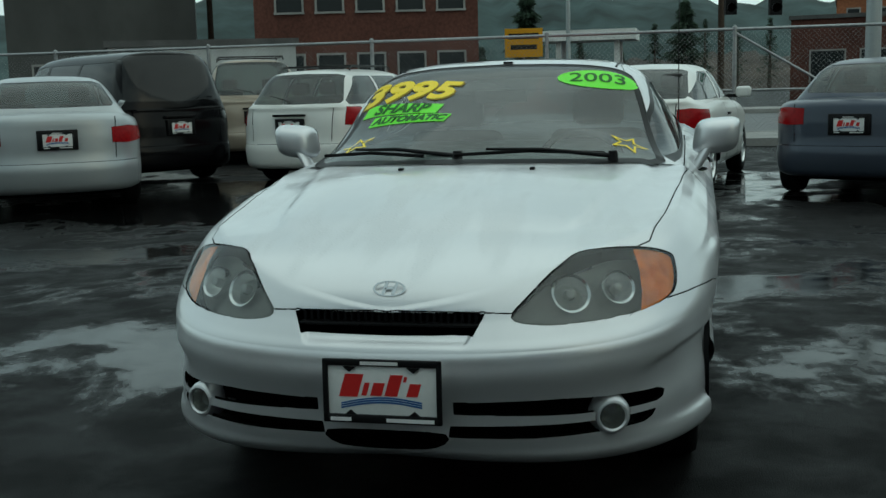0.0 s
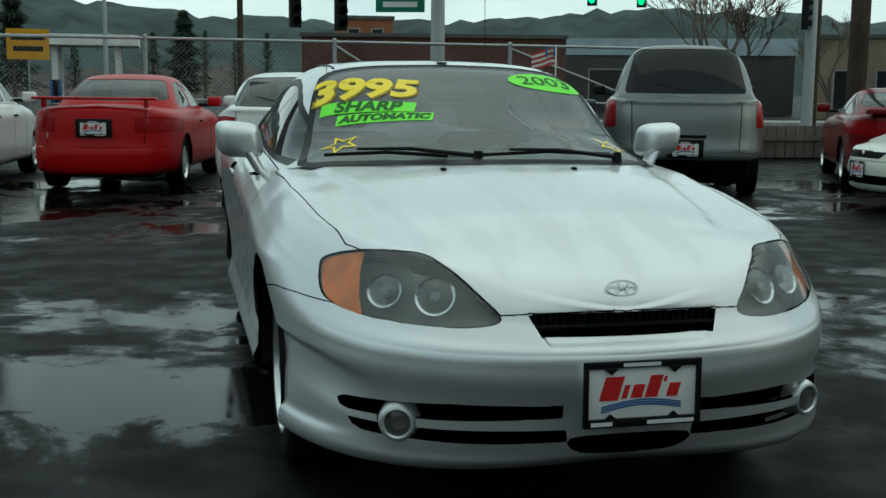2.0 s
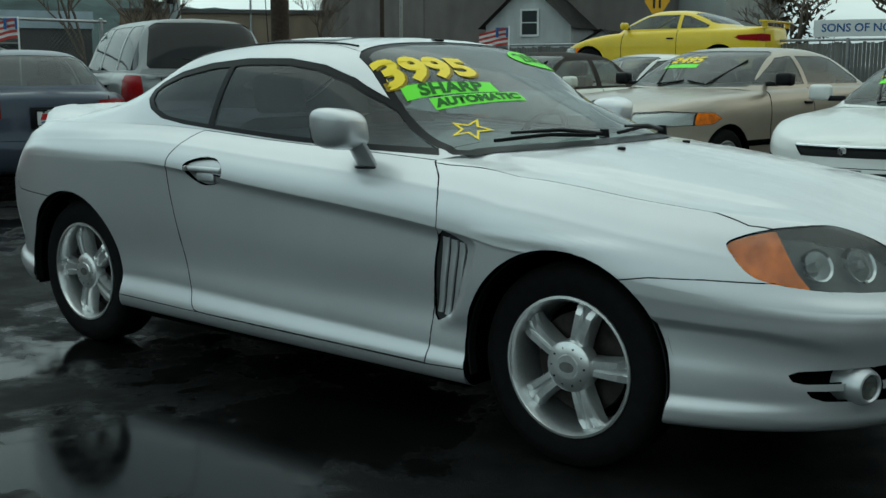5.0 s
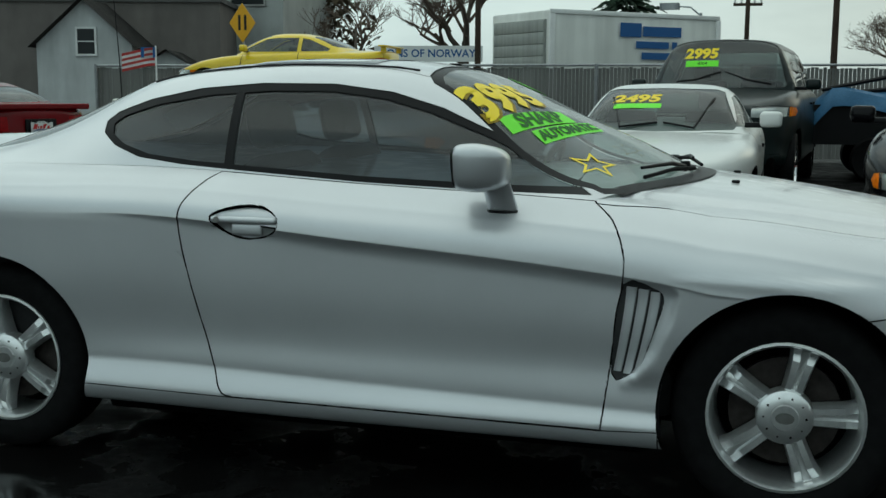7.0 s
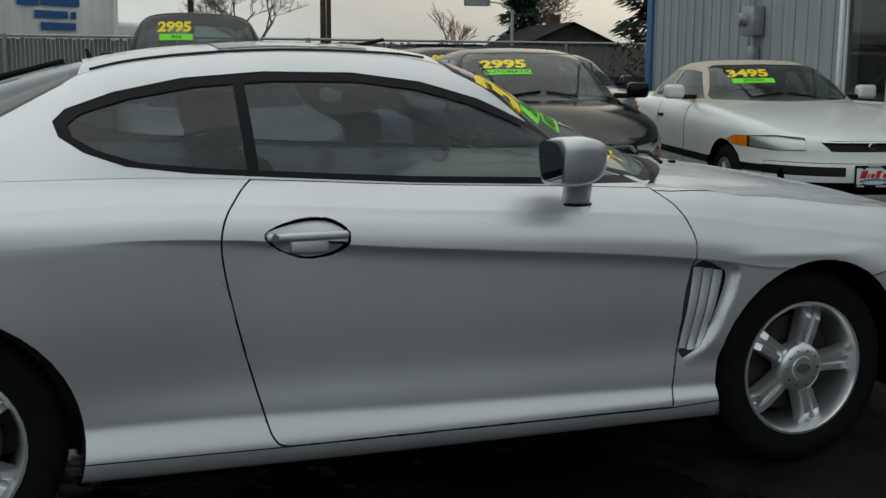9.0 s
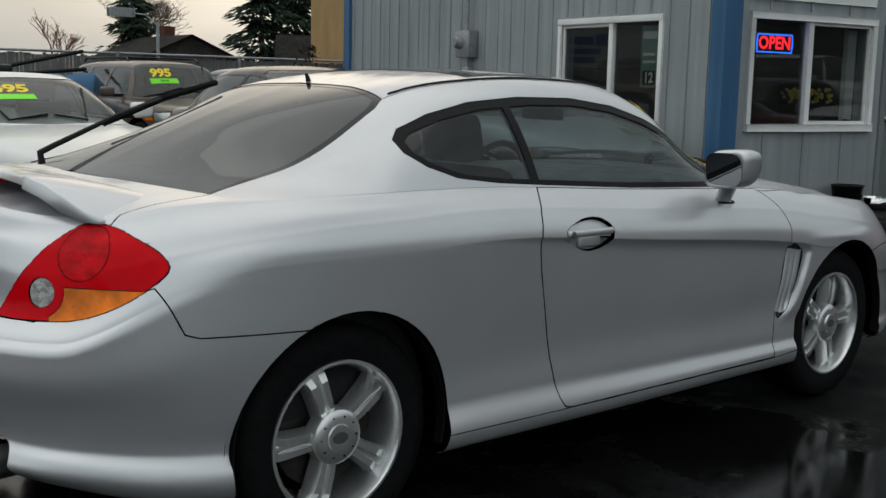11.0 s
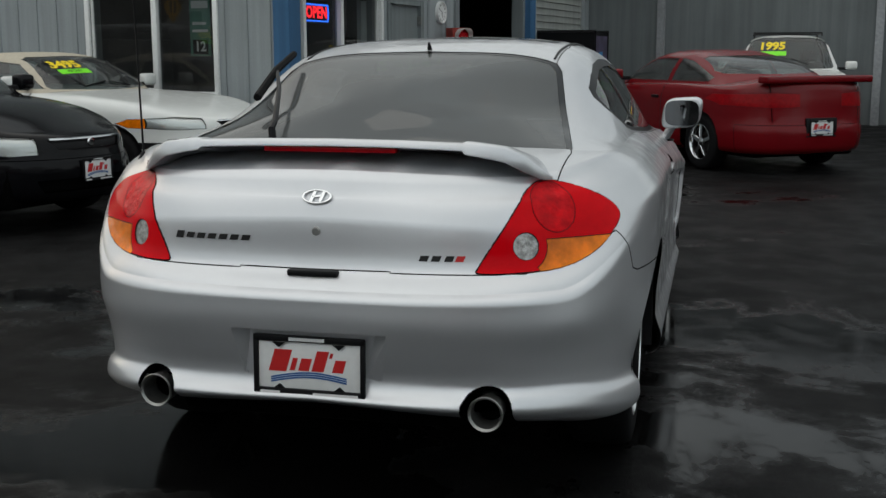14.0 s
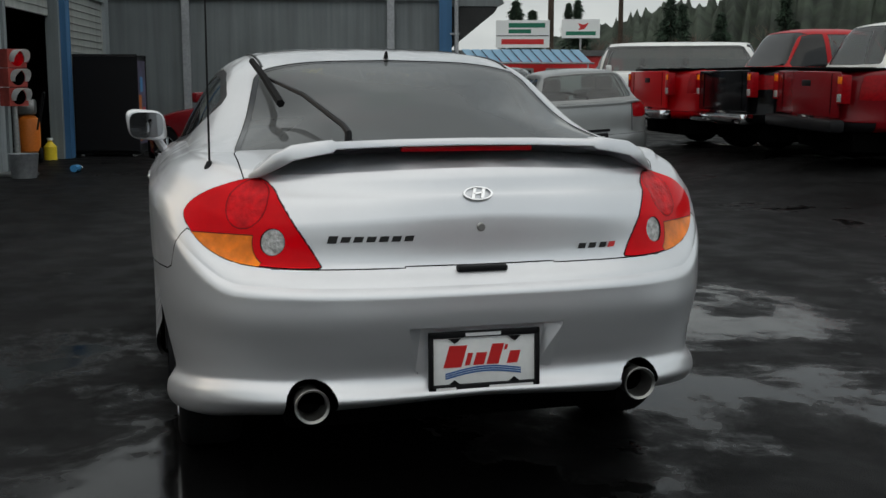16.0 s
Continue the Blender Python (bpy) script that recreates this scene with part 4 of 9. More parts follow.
def facing(p, out, up=(0, 0, 1)):
    """A frame at p: z along out, y near up, x to the right as seen from outside."""
    z = Vector(out).normalized()
    x = Vector(up).cross(z).normalized()
    y = z.cross(x)
    m = Matrix((x, y, z)).transposed().to_4x4()
    m.translation = Vector(p)
    return m


def oval_badge(parent, p, out, a, b):
    m = facing(p, out)
    bm = bmesh.new()
    n = 36
    for ra, rb, h in ((1.0, 0.82, 0.006),):
        ring = []
        for k in range(n):
            c, s = math.cos(2 * math.pi * k / n), math.sin(2 * math.pi * k / n)
            ring.append([bm.verts.new(m @ Vector((a * q * c, b * (q if q == 1.0 else q - 0.06) * s, z))) for q, z in ((1.0, 0.0), (0.97, h), (rb + 0.03, h), (rb, 0.0))])
        for k in range(n):
            q, w = ring[k], ring[(k + 1) % n]
            for i in range(3):
                bm.faces.new((q[i], w[i], w[i + 1], q[i + 1]))
    # two leaning bars joined by a sweep
    for x in (-0.3, 0.3):
        add_prism(bm, [(a * (x - 0.17), -b * 0.66), (a * (x + 0.03), -b * 0.7), (a * (x + 0.24), b * 0.7), (a * (x + 0.04), b * 0.7)], m, 0.005)
    add_prism(bm, [(-a * 0.3, -b * 0.16), (a * 0.3, b * 0.02), (a * 0.3, b * 0.28), (-a * 0.3, b * 0.06)], m, 0.005)
    outward(bm)
    return part("badge", bm, CHROME, parent, "chrome oval badge", angle=30)


def on_surface(ob, p, way, off):
    """The point of ob (or of the first of several) met from p along way, lifted by off; past the edge, the nearest point."""
    obs = ob if isinstance(ob, (list, tuple)) else [ob]
    for o in obs:
        hit, q, n, _ = o.ray_cast(Vector(p), Vector(way))
        if hit:
            break
    else:
        hit, q, n, _ = obs[0].closest_point_on_mesh(Vector(p) + Vector(way) * 0.3)
    if n.dot(Vector(way)) > 0:
        n = -n
    return q + n * off


def stick(name, bm, ob, m, parent, material, off=0.003, label="", fine=0.0):
    """Lays a flat mesh (u, v) of frame m on the surface of ob."""
    if fine:
        bmesh.ops.triangulate(bm, faces=bm.faces)
        for _ in range(2):
            long = [e for e in bm.edges if e.calc_length() > fine]
            if long:
                bmesh.ops.subdivide_edges(bm, edges=long, cuts=2)
        bmesh.ops.triangulate(bm, faces=bm.faces)
    way = -(m.to_3x3() @ Vector((0, 0, 1)))
    for v in bm.verts:
        v.co = on_surface(ob, m @ Vector((v.co.x, v.co.y, 0.3)), way, off)
    return part(name, bm, material, parent, label, smooth=False)


def fill_poly(poly):
    bm = bmesh.new()
    bm.faces.new([bm.verts.new((u, v, 0)) for u, v in poly])
    return bm


def star_bm(r, inner=0.45, line=0.16, turn=0.0):
    pts = [(r * (1 if k % 2 == 0 else inner) * math.sin(radians(36 * k) + turn), r * (1 if k % 2 == 0 else inner) * math.cos(radians(36 * k) + turn)) for k in range(10)]
    bm = bmesh.new()
    o = [bm.verts.new((u, v, 0)) for u, v in pts]
    i = [bm.verts.new((u * (1 - 2 * line), v * (1 - 2 * line), 0)) for u, v in pts]
    for k in range(10):
        bm.faces.new((o[k], o[(k + 1) % 10], i[(k + 1) % 10], i[k]))
    return bm


def hero_details(car):
    bpy.context.view_layer.update()
    kids = {o.name.split(".")[0]: o for o in reversed(car.children)}
    hood, boot, screen = kids["hood"], kids["boot_lid"], [kids["windscreen"], kids["windscreen_edge"]]
    # running gear
    for x in (1.265, -1.265):
        for sd in (-1, 1):
            wheel(car, x, sd * 0.805, 0.316, 0.217, 0.2, "five", phase=33 if x > 0 else 70)
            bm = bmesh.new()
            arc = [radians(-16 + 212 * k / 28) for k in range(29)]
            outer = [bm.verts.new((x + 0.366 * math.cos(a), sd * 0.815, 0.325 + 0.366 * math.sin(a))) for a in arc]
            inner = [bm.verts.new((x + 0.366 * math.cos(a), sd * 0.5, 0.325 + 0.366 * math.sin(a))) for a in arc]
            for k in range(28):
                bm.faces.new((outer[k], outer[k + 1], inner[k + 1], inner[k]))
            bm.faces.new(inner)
            # arch shade comes from the black colour
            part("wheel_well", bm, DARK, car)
            bm = bmesh.new()
            rings = []
            for k in range(33):
                a = radians(-14 + 208 * k / 32)
                c, s = math.cos(a), math.sin(a)
                rings.append([bm.verts.new((x + rr * c, sd * yy, 0.325 + rr * s)) for rr, yy in ((0.353, 0.834), (0.347, 0.832), (0.347, 0.80))])
            for q, w in zip(rings, rings[1:]):
                for i in range(2):
                    bm.faces.new((q[i], q[i + 1], w[i + 1], w[i]))
            part("arch_lip", bm, BLACK_TRIM, car)
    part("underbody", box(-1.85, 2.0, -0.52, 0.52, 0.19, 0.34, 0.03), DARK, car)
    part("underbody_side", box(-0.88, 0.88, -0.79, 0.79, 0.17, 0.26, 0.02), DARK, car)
    # front
    bm = bmesh.new()
    add_box(bm, 2.10, 2.165, -0.245, 0.245, 0.600, 0.608, 0.002)
    for k in range(26):
        y = -0.235 + 0.47 * k / 25
        add_box(bm, 2.10, 2.14, y - 0.004, y + 0.004, 0.606, 0.636, 0.001)
    part("grille", bm, BLACK_TRIM, car, "black plastic grille")
    for sd in (-1, 1):
        for nm, p, ax, r in (("dipped_lamp", (1.925, 0.585, 0.668), (0.80, 0.42, 0.42), 0.043), ("main_lamp", (1.998, 0.465, 0.662), (0.82, 0.36, 0.42), 0.049)):
            m = facing((p[0], sd * p[1], p[2]), (ax[0], sd * ax[1], ax[2]))

            def turned(profile, close=False):
                bm = lathe(profile, 28, "z", (0, 0, 0), close)
                bmesh.ops.transform(bm, matrix=m, verts=bm.verts)
                return bm

            bowl = part(nm, turned([(0.0, -0.04), (r * 0.55, -0.032), (r * 0.86, -0.015), (r * 0.97, 0.004)]), REFLECTOR, car, "mirrored headlamp bowl")
            part("lamp_ring", turned([(r * 0.96, -0.02), (r * 1.14, -0.012), (r * 1.1, 0.008), (r * 0.96, 0.004)], True), CHROME, bowl)
            part("bulb_shield", turned([(0.0, 0.01), (r * 0.26, 0.006), (r * 0.32, -0.012), (r * 0.28, -0.035)]), STEEL, bowl)
            part("lamp_dome", turned([(0.0, 0.016), (r * 0.4, 0.014), (r * 0.75, 0.009), (r * 0.97, 0.002)]), GLASS_LENS, bowl)
        m = facing((2.078, sd * 0.58, 0.354), (0.94, sd * 0.34, 0.0))
        fog = part("fog_lamp", turned([(0.034, 0.006), (0.038, 0.011), (0.044, 0.009), (0.049, 0.0), (0.054, -0.016), (0.056, -0.08)]), SILVER, car, "round fog lamp in a silver ring")
        part("fog_bowl", turned([(0.0, -0.03), (0.023, -0.022), (0.035, 0.002)]), FOG_GLASS, fog)
        part("fog_lens", turned([(0.0, 0.012), (0.02, 0.01), (0.035, 0.005)]), GLASS_CLEAR, fog)
    dealer_plate(car, facing((2.256, 0.008, 0.45), (1, 0, 0.02)))
    oval_badge(car, on_surface(hood, (2.4, 0, 0.79), (-0.94, 0, -0.34), 0.002), (0.88, 0, 0.48), 0.046, 0.024)
    # washer nozzles, cowl, wipers
    for y in (-0.23, 0.24):
        q = on_surface(hood, (1.1, y, 1.3), (0, 0, -1), 0.0)
        part("washer_nozzle", box(q.x - 0.012, q.x + 0.014, y - 0.009, y + 0.009, q.z - 0.002, q.z + 0.009, 0.004), BLACK_TRIM, car)
    for nm, pts, blade in (("wiper", ((0.93, -0.06, 0.965), (0.90, -0.30, 0.99), (0.82, -0.48, 0.985)), ((0.965, -0.18, 0.968), (0.84, -0.60, 0.965))),
                           ("wiper", ((0.86, 0.50, 0.955), (0.93, 0.25, 0.985), (0.95, 0.05, 0.99)), ((0.86, 0.47, 0.965), (0.985, -0.06, 0.972)))):
        arm = part(nm, tube(pts, 0.009, 0.005, 8), BLACK_TRIM, car, "black windscreen wiper")
        part("wiper_blade", tube((blade[0], (Vector(blade[0]) + Vector(blade[1])) / 2 + Vector((0.012, 0, 0.012)), blade[1]), 0.007, 0.006, 6), RUBBER, arm)
        part("wiper_pivot", lathe([(0.0, 0.02), (0.016, 0.018), (0.02, -0.02)], 14, "z", pts[0]), BLACK_TRIM, arm)
    bm = bmesh.new()
    n = 24
    pa, pb = [], []
    for k in range(n + 1):
        y = -0.66 + 1.32 * k / n
        x = 0.735 + 0.285 * (1 - (abs(y) / 0.70) ** 2.2)
        q = on_surface(hood, (x + 0.012, y, 1.3), (0, 0, -1), 0.004)
        pa.append(bm.verts.new((x + 0.012, y, q.z)))
        pb.append(bm.verts.new((x - 0.05, y, q.z + 0.012)))
    for k in range(n):
        bm.faces.new((pa[k], pa[k + 1], pb[k + 1], pb[k]))
    part("cowl", bm, BLACK_TRIM, car, "black cowl panel below the windscreen")
    q = on_surface(kids["roof"], (0.10, 0, 1.6), (0, 0, -1), 0.0)
    part("roof_sensor", box(q.x - 0.02, q.x + 0.02, -0.02, 0.02, q.z - 0.002, q.z + 0.006, 0.003), BLACK_TRIM, car)
    # roof: joint strips and sunroof outline
    for sd in (-1, 1):
        bm = bmesh.new()
        pts = [on_surface(kids["roof"], (x, sd * 0.462, 1.6), (0, 0, -1), 0.001) for x in np.linspace(0.10, -0.85, 14)]
        add_tube(bm, pts, 0.005, 0.005, 6)
        part("roof_strip", bm, BLACK_TRIM, car)
    bm = fill_poly([(-0.42, -0.28), (0.42, -0.28), (0.42, 0.16), (-0.42, 0.16)])
    stick("sunroof", bm, kids["roof"], facing((-0.22, 0, 1.6), (0, 0, 1), (1, 0, 0)), car, GLASS_REAR, 0.003, "dark glass sunroof", 0.08)
    # aerial on the roof's rear edge and whip aerial
    q = on_surface(kids["roof"], (-0.83, 0, 1.6), (0, 0, -1), 0.0)
    part("roof_aerial", tube((q - Vector((0, 0, 0.004)), q + Vector((-0.006, 0, 0.014)), q + Vector((-0.012, 0, 0.026))), 0.010, 0.004, 8), BLACK_TRIM, car)
    ant = part("aerial", lathe([(0.02, -0.012), (0.017, 0.014), (0.007, 0.034), (0.0, 0.036)], 14, "z", (-1.685, 0.70, 0.925)), BLACK_TRIM, car, "black whip aerial")
    part("whip", tube(((-1.685, 0.70, 0.95), (-1.70, 0.70, 1.35), (-1.73, 0.70, 1.8)), 0.0035, 0.002, 6), BLACK_TRIM, ant)
    # mirrors and handles
    for sd in (-1, 1):
        bm = bmesh.new()
        bmesh.ops.create_uvsphere(bm, u_segments=28, v_segments=18, radius=1.0)
        for v in bm.verts:
            x, y, z = v.co
            sx = math.copysign(abs(x) ** 0.6, x)
            sy = math.copysign(abs(y) ** 0.5, y)
            sz = math.copysign(abs(z) ** 0.52, z)
            px = 0.402 + 0.085 * sx
            px = max(px, 0.34)
            taper = 1 - 0.18 * max(sx, 0)
            v.co = (px, sd * (0.872 + 0.088 * sy * taper + 0.010 * sz), 1.0 + 0.07 * sz * taper + 0.006 * sy)
        mir = part("door_mirror", bm, SILVER, car, "silver door mirror housing", angle=60)
        bm = bmesh.new()
        bmesh.ops.create_circle(bm, cap_ends=True, radius=1.0, segments=28)
        for v in bm.verts:
            c, s = v.co.x, v.co.y
            v.co = (0.3335 - 0.1 * 0.058 * math.copysign(abs(s) ** 0.55, s), sd * (0.872 + 0.075 * math.copysign(abs(c) ** 0.55, c)), 1.0 + 0.058 * math.copysign(abs(s) ** 0.55, s))
        part("mirror_glass", bm, MIRROR, mir, smooth=False)
        bm = bmesh.new()
        ring = []
        for t in (0.0, 0.5, 1.0):
            cy, cz = 0.79 + 0.05 * t, 0.872 + 0.085 * t
            ring.append([bm.verts.new((0.452 - 0.012 * t + (0.046 - 0.004 * t) * math.cos(a), sd * (cy + 0.026 * math.sin(a)), cz + 0.006 * math.sin(a))) for a in np.linspace(0, 2 * math.pi, 17)[:-1]])
        for q, w in zip(ring, ring[1:]):
            for i in range(16):
                bm.faces.new((q[i], q[(i + 1) % 16], w[(i + 1) % 16], w[i]))
        outward(bm)
        part("mirror_foot", bm, SILVER, mir)
        part("mirror_gasket", lathe([(0.046, -0.004), (0.049, 0.0), (0.046, 0.004)], 20, "z", (0.452, sd * 0.79, 0.872), True), BLACK_TRIM, mir)
        han = part("door_handle", box(-0.452, -0.235, sd * 0.862 - 0.009, sd * 0.862 + 0.009, 0.812, 0.834, 0.008, None, 3), SILVER, car, "silver pull handle over a recess")
        part("door_lock", lathe([(0.0, sd * 0.874), (0.009, sd * 0.874), (0.010, sd * 0.868)], 14, "y", (-0.43, 0, 0.823)), STEEL, han)
        part("handle_arch", box(-0.39, -0.285, sd * 0.846 - 0.012, sd * 0.846 + 0.006, 0.775, 0.815, 0.01, None, 3), SILVER, han)
        base = next(o for o in car.children if o.name.startswith("fender_vent") and o.data.vertices[0].co.y * sd > 0)
        for k in range(3):
            bm = bmesh.new()
            ring = []
            for t in np.linspace(0, 1, 12):
                xx = 0.836 + 0.034 * k - (0.036 + 0.006 * k) * t**1.3
                zz = 0.677 - 0.006 * k - 0.25 * t
                w0 = 0.0168 * (1 - 0.2 * t)
                ring.append([bm.verts.new(on_surface(base, (xx + dx, sd * 1.2, zz), (0, -sd, 0), lift)) for dx, lift in ((-w0, -0.002), (-w0 * 0.8, 0.001), (w0 * 0.45, 0.006), (w0 * 0.8, 0.0055), (w0 * 0.95, -0.004))])
            for q, w in zip(ring, ring[1:]):
                for i in range(4):
                    bm.faces.new((q[i], q[i + 1], w[i + 1], w[i]))
            outward(bm)
            part("vent_fin", bm, SILVER, car)
    # rear
    ring_o, ring_i = [], []
    bm = bmesh.new()
    for y, z in ((-0.22, 0.536), (-0.19, 0.397), (0.19, 0.397), (0.22, 0.536)):
        q = on_surface(kids["rear_bumper"], (-2.5, y * 1.02, z), (1, 0, 0), -0.001)
        ring_o.append(bm.verts.new(q))
        ring_i.append(bm.verts.new((-2.098, y * 0.8, 0.467 + (z - 0.467) * 0.86)))
    for k in range(4):
        bm.faces.new((ring_o[k], ring_o[(k + 1) % 4], ring_i[(k + 1) % 4], ring_i[k]))
    bm.faces.new(ring_i)
    outward(bm)
    part("plate_recess", bm, SILVER, car, smooth=False)
    dealer_plate(car, facing((-2.112, 0.003, 0.432), (-1, 0, 0.03)))
    oval_badge(car, on_surface(boot, (-2.4, 0, 0.878), (1, 0, 0), 0.002), (-0.85, 0, 0.5), 0.043, 0.022)
    q = on_surface(boot, (-2.4, -0.003, 0.791), (1, 0, 0), 0.0)
    part("boot_lock", lathe([(0.0, -0.006), (0.009, -0.006), (0.012, -0.003), (0.013, 0.004)], 18, "x", q), STEEL, car)
    part("boot_grip", box(-2.092, -2.04, -0.072, 0.072, 0.672, 0.69, 0.006), BLACK_TRIM, car)
    for x0, cnt, z, mt, step in ((0.418, 7, 0.766, PRINT_BLACK, 0.034), (-0.285, 2, 0.728, PRINT_BLACK, 0.032), (-0.352, 1, 0.728, PRINT_BLACK, 0.03), (-0.38, 1, 0.728, PRINT_RED, 0.03)):
        for k in range(cnt):
            bm = bmesh.new()
            y = x0 - step * k
            hgt = 0.02 if (k == 0 and cnt == 7) else 0.015
            p = [(y, -hgt / 2), (y - step * 0.72, -hgt / 2), (y - step * 0.72 - 0.006, hgt / 2), (y - 0.006, hgt / 2)]
            vs = [bm.verts.new(on_surface(boot, (-2.4, yy, z + zz), (1, 0, 0), 0.003)) for yy, zz in p]
            bm.faces.new(vs)
            part("badge_bar", bm, mt, car, smooth=False)
    path = [(-1.825, -0.603, 0.93, 0.4, 0.01), (-1.84, -0.58, 0.95, 0.6, 0.026), (-1.865, -0.54, 0.988, 0.82, 0.044), (-1.88, -0.49, 1.014, 0.95, 0.042), (-1.886, -0.42, 1.024, 1.0, 0.038), (-1.888, -0.385, 1.027, 1.0, 0.036), (-1.884, -0.375, 1.022, 0.98, 0.022), (-1.886, -0.2, 1.027, 0.98, 0.02), (-1.888, 0.0, 1.029, 0.98, 0.02)]
    path = path + [(x, -y, z, k, h) for x, y, z, k, h in reversed(path[:-1])]
    bm = bmesh.new()
    ring, under = [], []
    for x, y, z, k, h in path:
        fx = -1.668 - 0.10 * max(0.0, (abs(y) - 0.5) / 0.105)
        fz = min(on_surface(boot, (fx, y, 1.5), (0, 0, -1), 0.0)[2], z - 0.004) - z
        fa = (fx - x) / k
        under.append([Vector((x - 0.058 * k, y, z - h - 0.003)), Vector((x + 0.05 * k, y, z - h - 0.006)), Vector((fx - 0.02, y, z + fz - 0.02))])
        sec = ((fa, fz - 0.012), (fa, fz - 0.002), (fa * 0.5, fz * 0.45), (0.0, -0.003), (-0.05, 0.0), (-0.060, -0.001), (-0.063, -0.004), (-0.066, -h + 0.003), (-0.063, -h), (-0.05, -h), (0.0, -h))
        ring.append([bm.verts.new((x + a * k, y, z + b)) for a, b in sec])
    sec = range(len(ring[0]))
    for q, w in zip(ring, ring[1:]):
        for i in range(len(sec)):
            bm.faces.new((q[i], q[(i + 1) % len(sec)], w[(i + 1) % len(sec)], w[i]))
    bm.faces.new(ring[0])
    bm.faces.new(ring[-1])
    outward(bm)
    sp = part("spoiler", bm, SILVER, car, "silver rear wing spoiler", angle=45)
    bm = bmesh.new()
    rows = [[bm.verts.new(p) for p in u] for u in under[2:-2]]
    for q, w in zip(rows, rows[1:]):
        for i in range(2):
            bm.faces.new((q[i], q[i + 1], w[i + 1], w[i]))
    part("spoiler_underside", bm, SILVER, sp, "shaded silver underside of the wing")
    part("brake_strip", box(-1.94, -1.90, -0.19, 0.19, 0.991, 1.006, 0.003), LAMP_BG, sp, "high red brake light")
    for sd in (-1, 1):
        part("exhaust_tip", lathe([(0.041, 0.0), (0.044, -0.075), (0.048, -0.082), (0.046, -0.086), (0.040, -0.08), (0.037, 0.02)], 32, "x", (-2.008, sd * 0.472, 0.327), True), STEEL, car, "round steel exhaust tip")
        part("exhaust_throat", lathe([(0.0, 0.0), (0.037, 0.0)], 20, "x", (-2.02, sd * 0.472, 0.327)), DARK, car)
    # rear wiper
    arm = part("rear_wiper", tube(((-1.64, 0.287, 1.0), (-1.645, 0.288, 1.035), (-1.60, 0.295, 1.055), (-1.35, 0.38, 1.145), (-1.12, 0.48, 1.205)), 0.013, 0.006, 8), BLACK_TRIM, car, "black rear window wiper")
    part("rear_wiper_blade", tube(((-1.36, 0.455, 1.118), (-1.12, 0.482, 1.205), (-0.90, 0.50, 1.262)), 0.014, 0.012, 6), RUBBER, arm)
    # stickers on the windscreen
    lean = Vector((0.40, 0, 0.916))
    up = Vector((-0.916, 0, 0.40))
    def lay(c, along, out):
        x = Vector(along).normalized()
        z = (Vector(out) - x * Vector(out).dot(x)).normalized()
        q = Matrix((x, z.cross(x), z)).transposed().to_4x4()
        q.translation = Vector(c)
        return q

    m = lay((0.363, -0.385, 1.2), (0.24, 0.965, 0.06), (0.45, -0.14, 0.88))
    stick("price_shadow", text_bm("3995", 0.215, 0.009, 0.12), screen, m @ Matrix.Translation((0.008, -0.009, 0)), car, STICK_SHADE, 0.003, "", 0.05)
    stick("price_number", text_bm("3995", 0.215, 0.009, 0.12), screen, m, car, STICK_YELLOW, 0.0045, "yellow price figures stuck on the windscreen", 0.05)
    for words, c, wd, hg, sz, along in (("SHARP", (0.482, -0.385, 1.132), 0.375, 0.074, 0.088, (0.36, 0.93, 0.03)), ("AUTOMATIC", (0.572, -0.335, 1.094), 0.375, 0.066, 0.06, (0.34, 0.94, 0.03))):
        m = lay(c, along, (0.48, -0.22, 0.85))
        ban = stick("banner", fill_poly([(-wd / 2, -hg / 2), (wd / 2, -hg / 2), (wd / 2, hg / 2), (-wd / 2, hg / 2)]), screen, m, car, STICK_GREEN, 0.003, "bright green word banner on the windscreen", 0.06)
        stick("banner_text", text_bm(words, sz, 0.0035, 0.1), screen, m, ban, STICK_DARKG, 0.0045, "", 0.05)
    m = lay((0.285, 0.40, 1.226), (-0.12, 0.985, -0.07), (0.37, 0.12, 0.92))
    yr = stick("year_sticker", fill_poly([(0.165 * math.cos(a), 0.085 * math.sin(a)) for a in np.linspace(0, 2 * math.pi, 41)[:-1]]), screen, m, car, STICK_GREEN, 0.003, "green oval year sticker on the windscreen", 0.06)
    stick("year_text", text_bm("2003", 0.12, 0.001, 0.0), screen, m, yr, STICK_DARKG, 0.0045, "", 0.05)
    for y, tn in ((-0.52, -0.15), (0.55, 0.25)):
        m = facing((0.68, y, 1.0), Vector((0.28, math.copysign(0.33, y), 0.9)), up)
        stick("star_sticker", star_bm(0.082, 0.42, 0.15, tn), screen, m, car, STICK_YELLOW, 0.003, "yellow outlined star on the windscreen", 0.04)
    # cabin
    part("cabin_floor", box(-1.5, 0.95, -0.68, 0.68, 0.25, 0.40, 0.03), CABIN, car)
    part("dashboard", box(0.42, 0.84, -0.66, 0.66, 0.62, 0.90, 0.05, None, 3), CABIN, car, "dark dashboard")
    part("parcel_shelf", box(-1.6, -0.95, -0.58, 0.58, 0.80, 0.90, 0.03), CABIN, car)
    part("door_card", box(-0.5, 0.72, -0.72, -0.67, 0.35, 0.91, 0.02), CABIN, car)
    part("door_card", box(-0.5, 0.72, 0.67, 0.72, 0.35, 0.91, 0.02), CABIN, car)
    part("rear_side_card", box(-1.5, -0.5, -0.72, -0.64, 0.35, 0.94, 0.02), CABIN, car)
    part("rear_side_card", box(-1.5, -0.5, 0.64, 0.72, 0.35, 0.94, 0.02), CABIN, car)
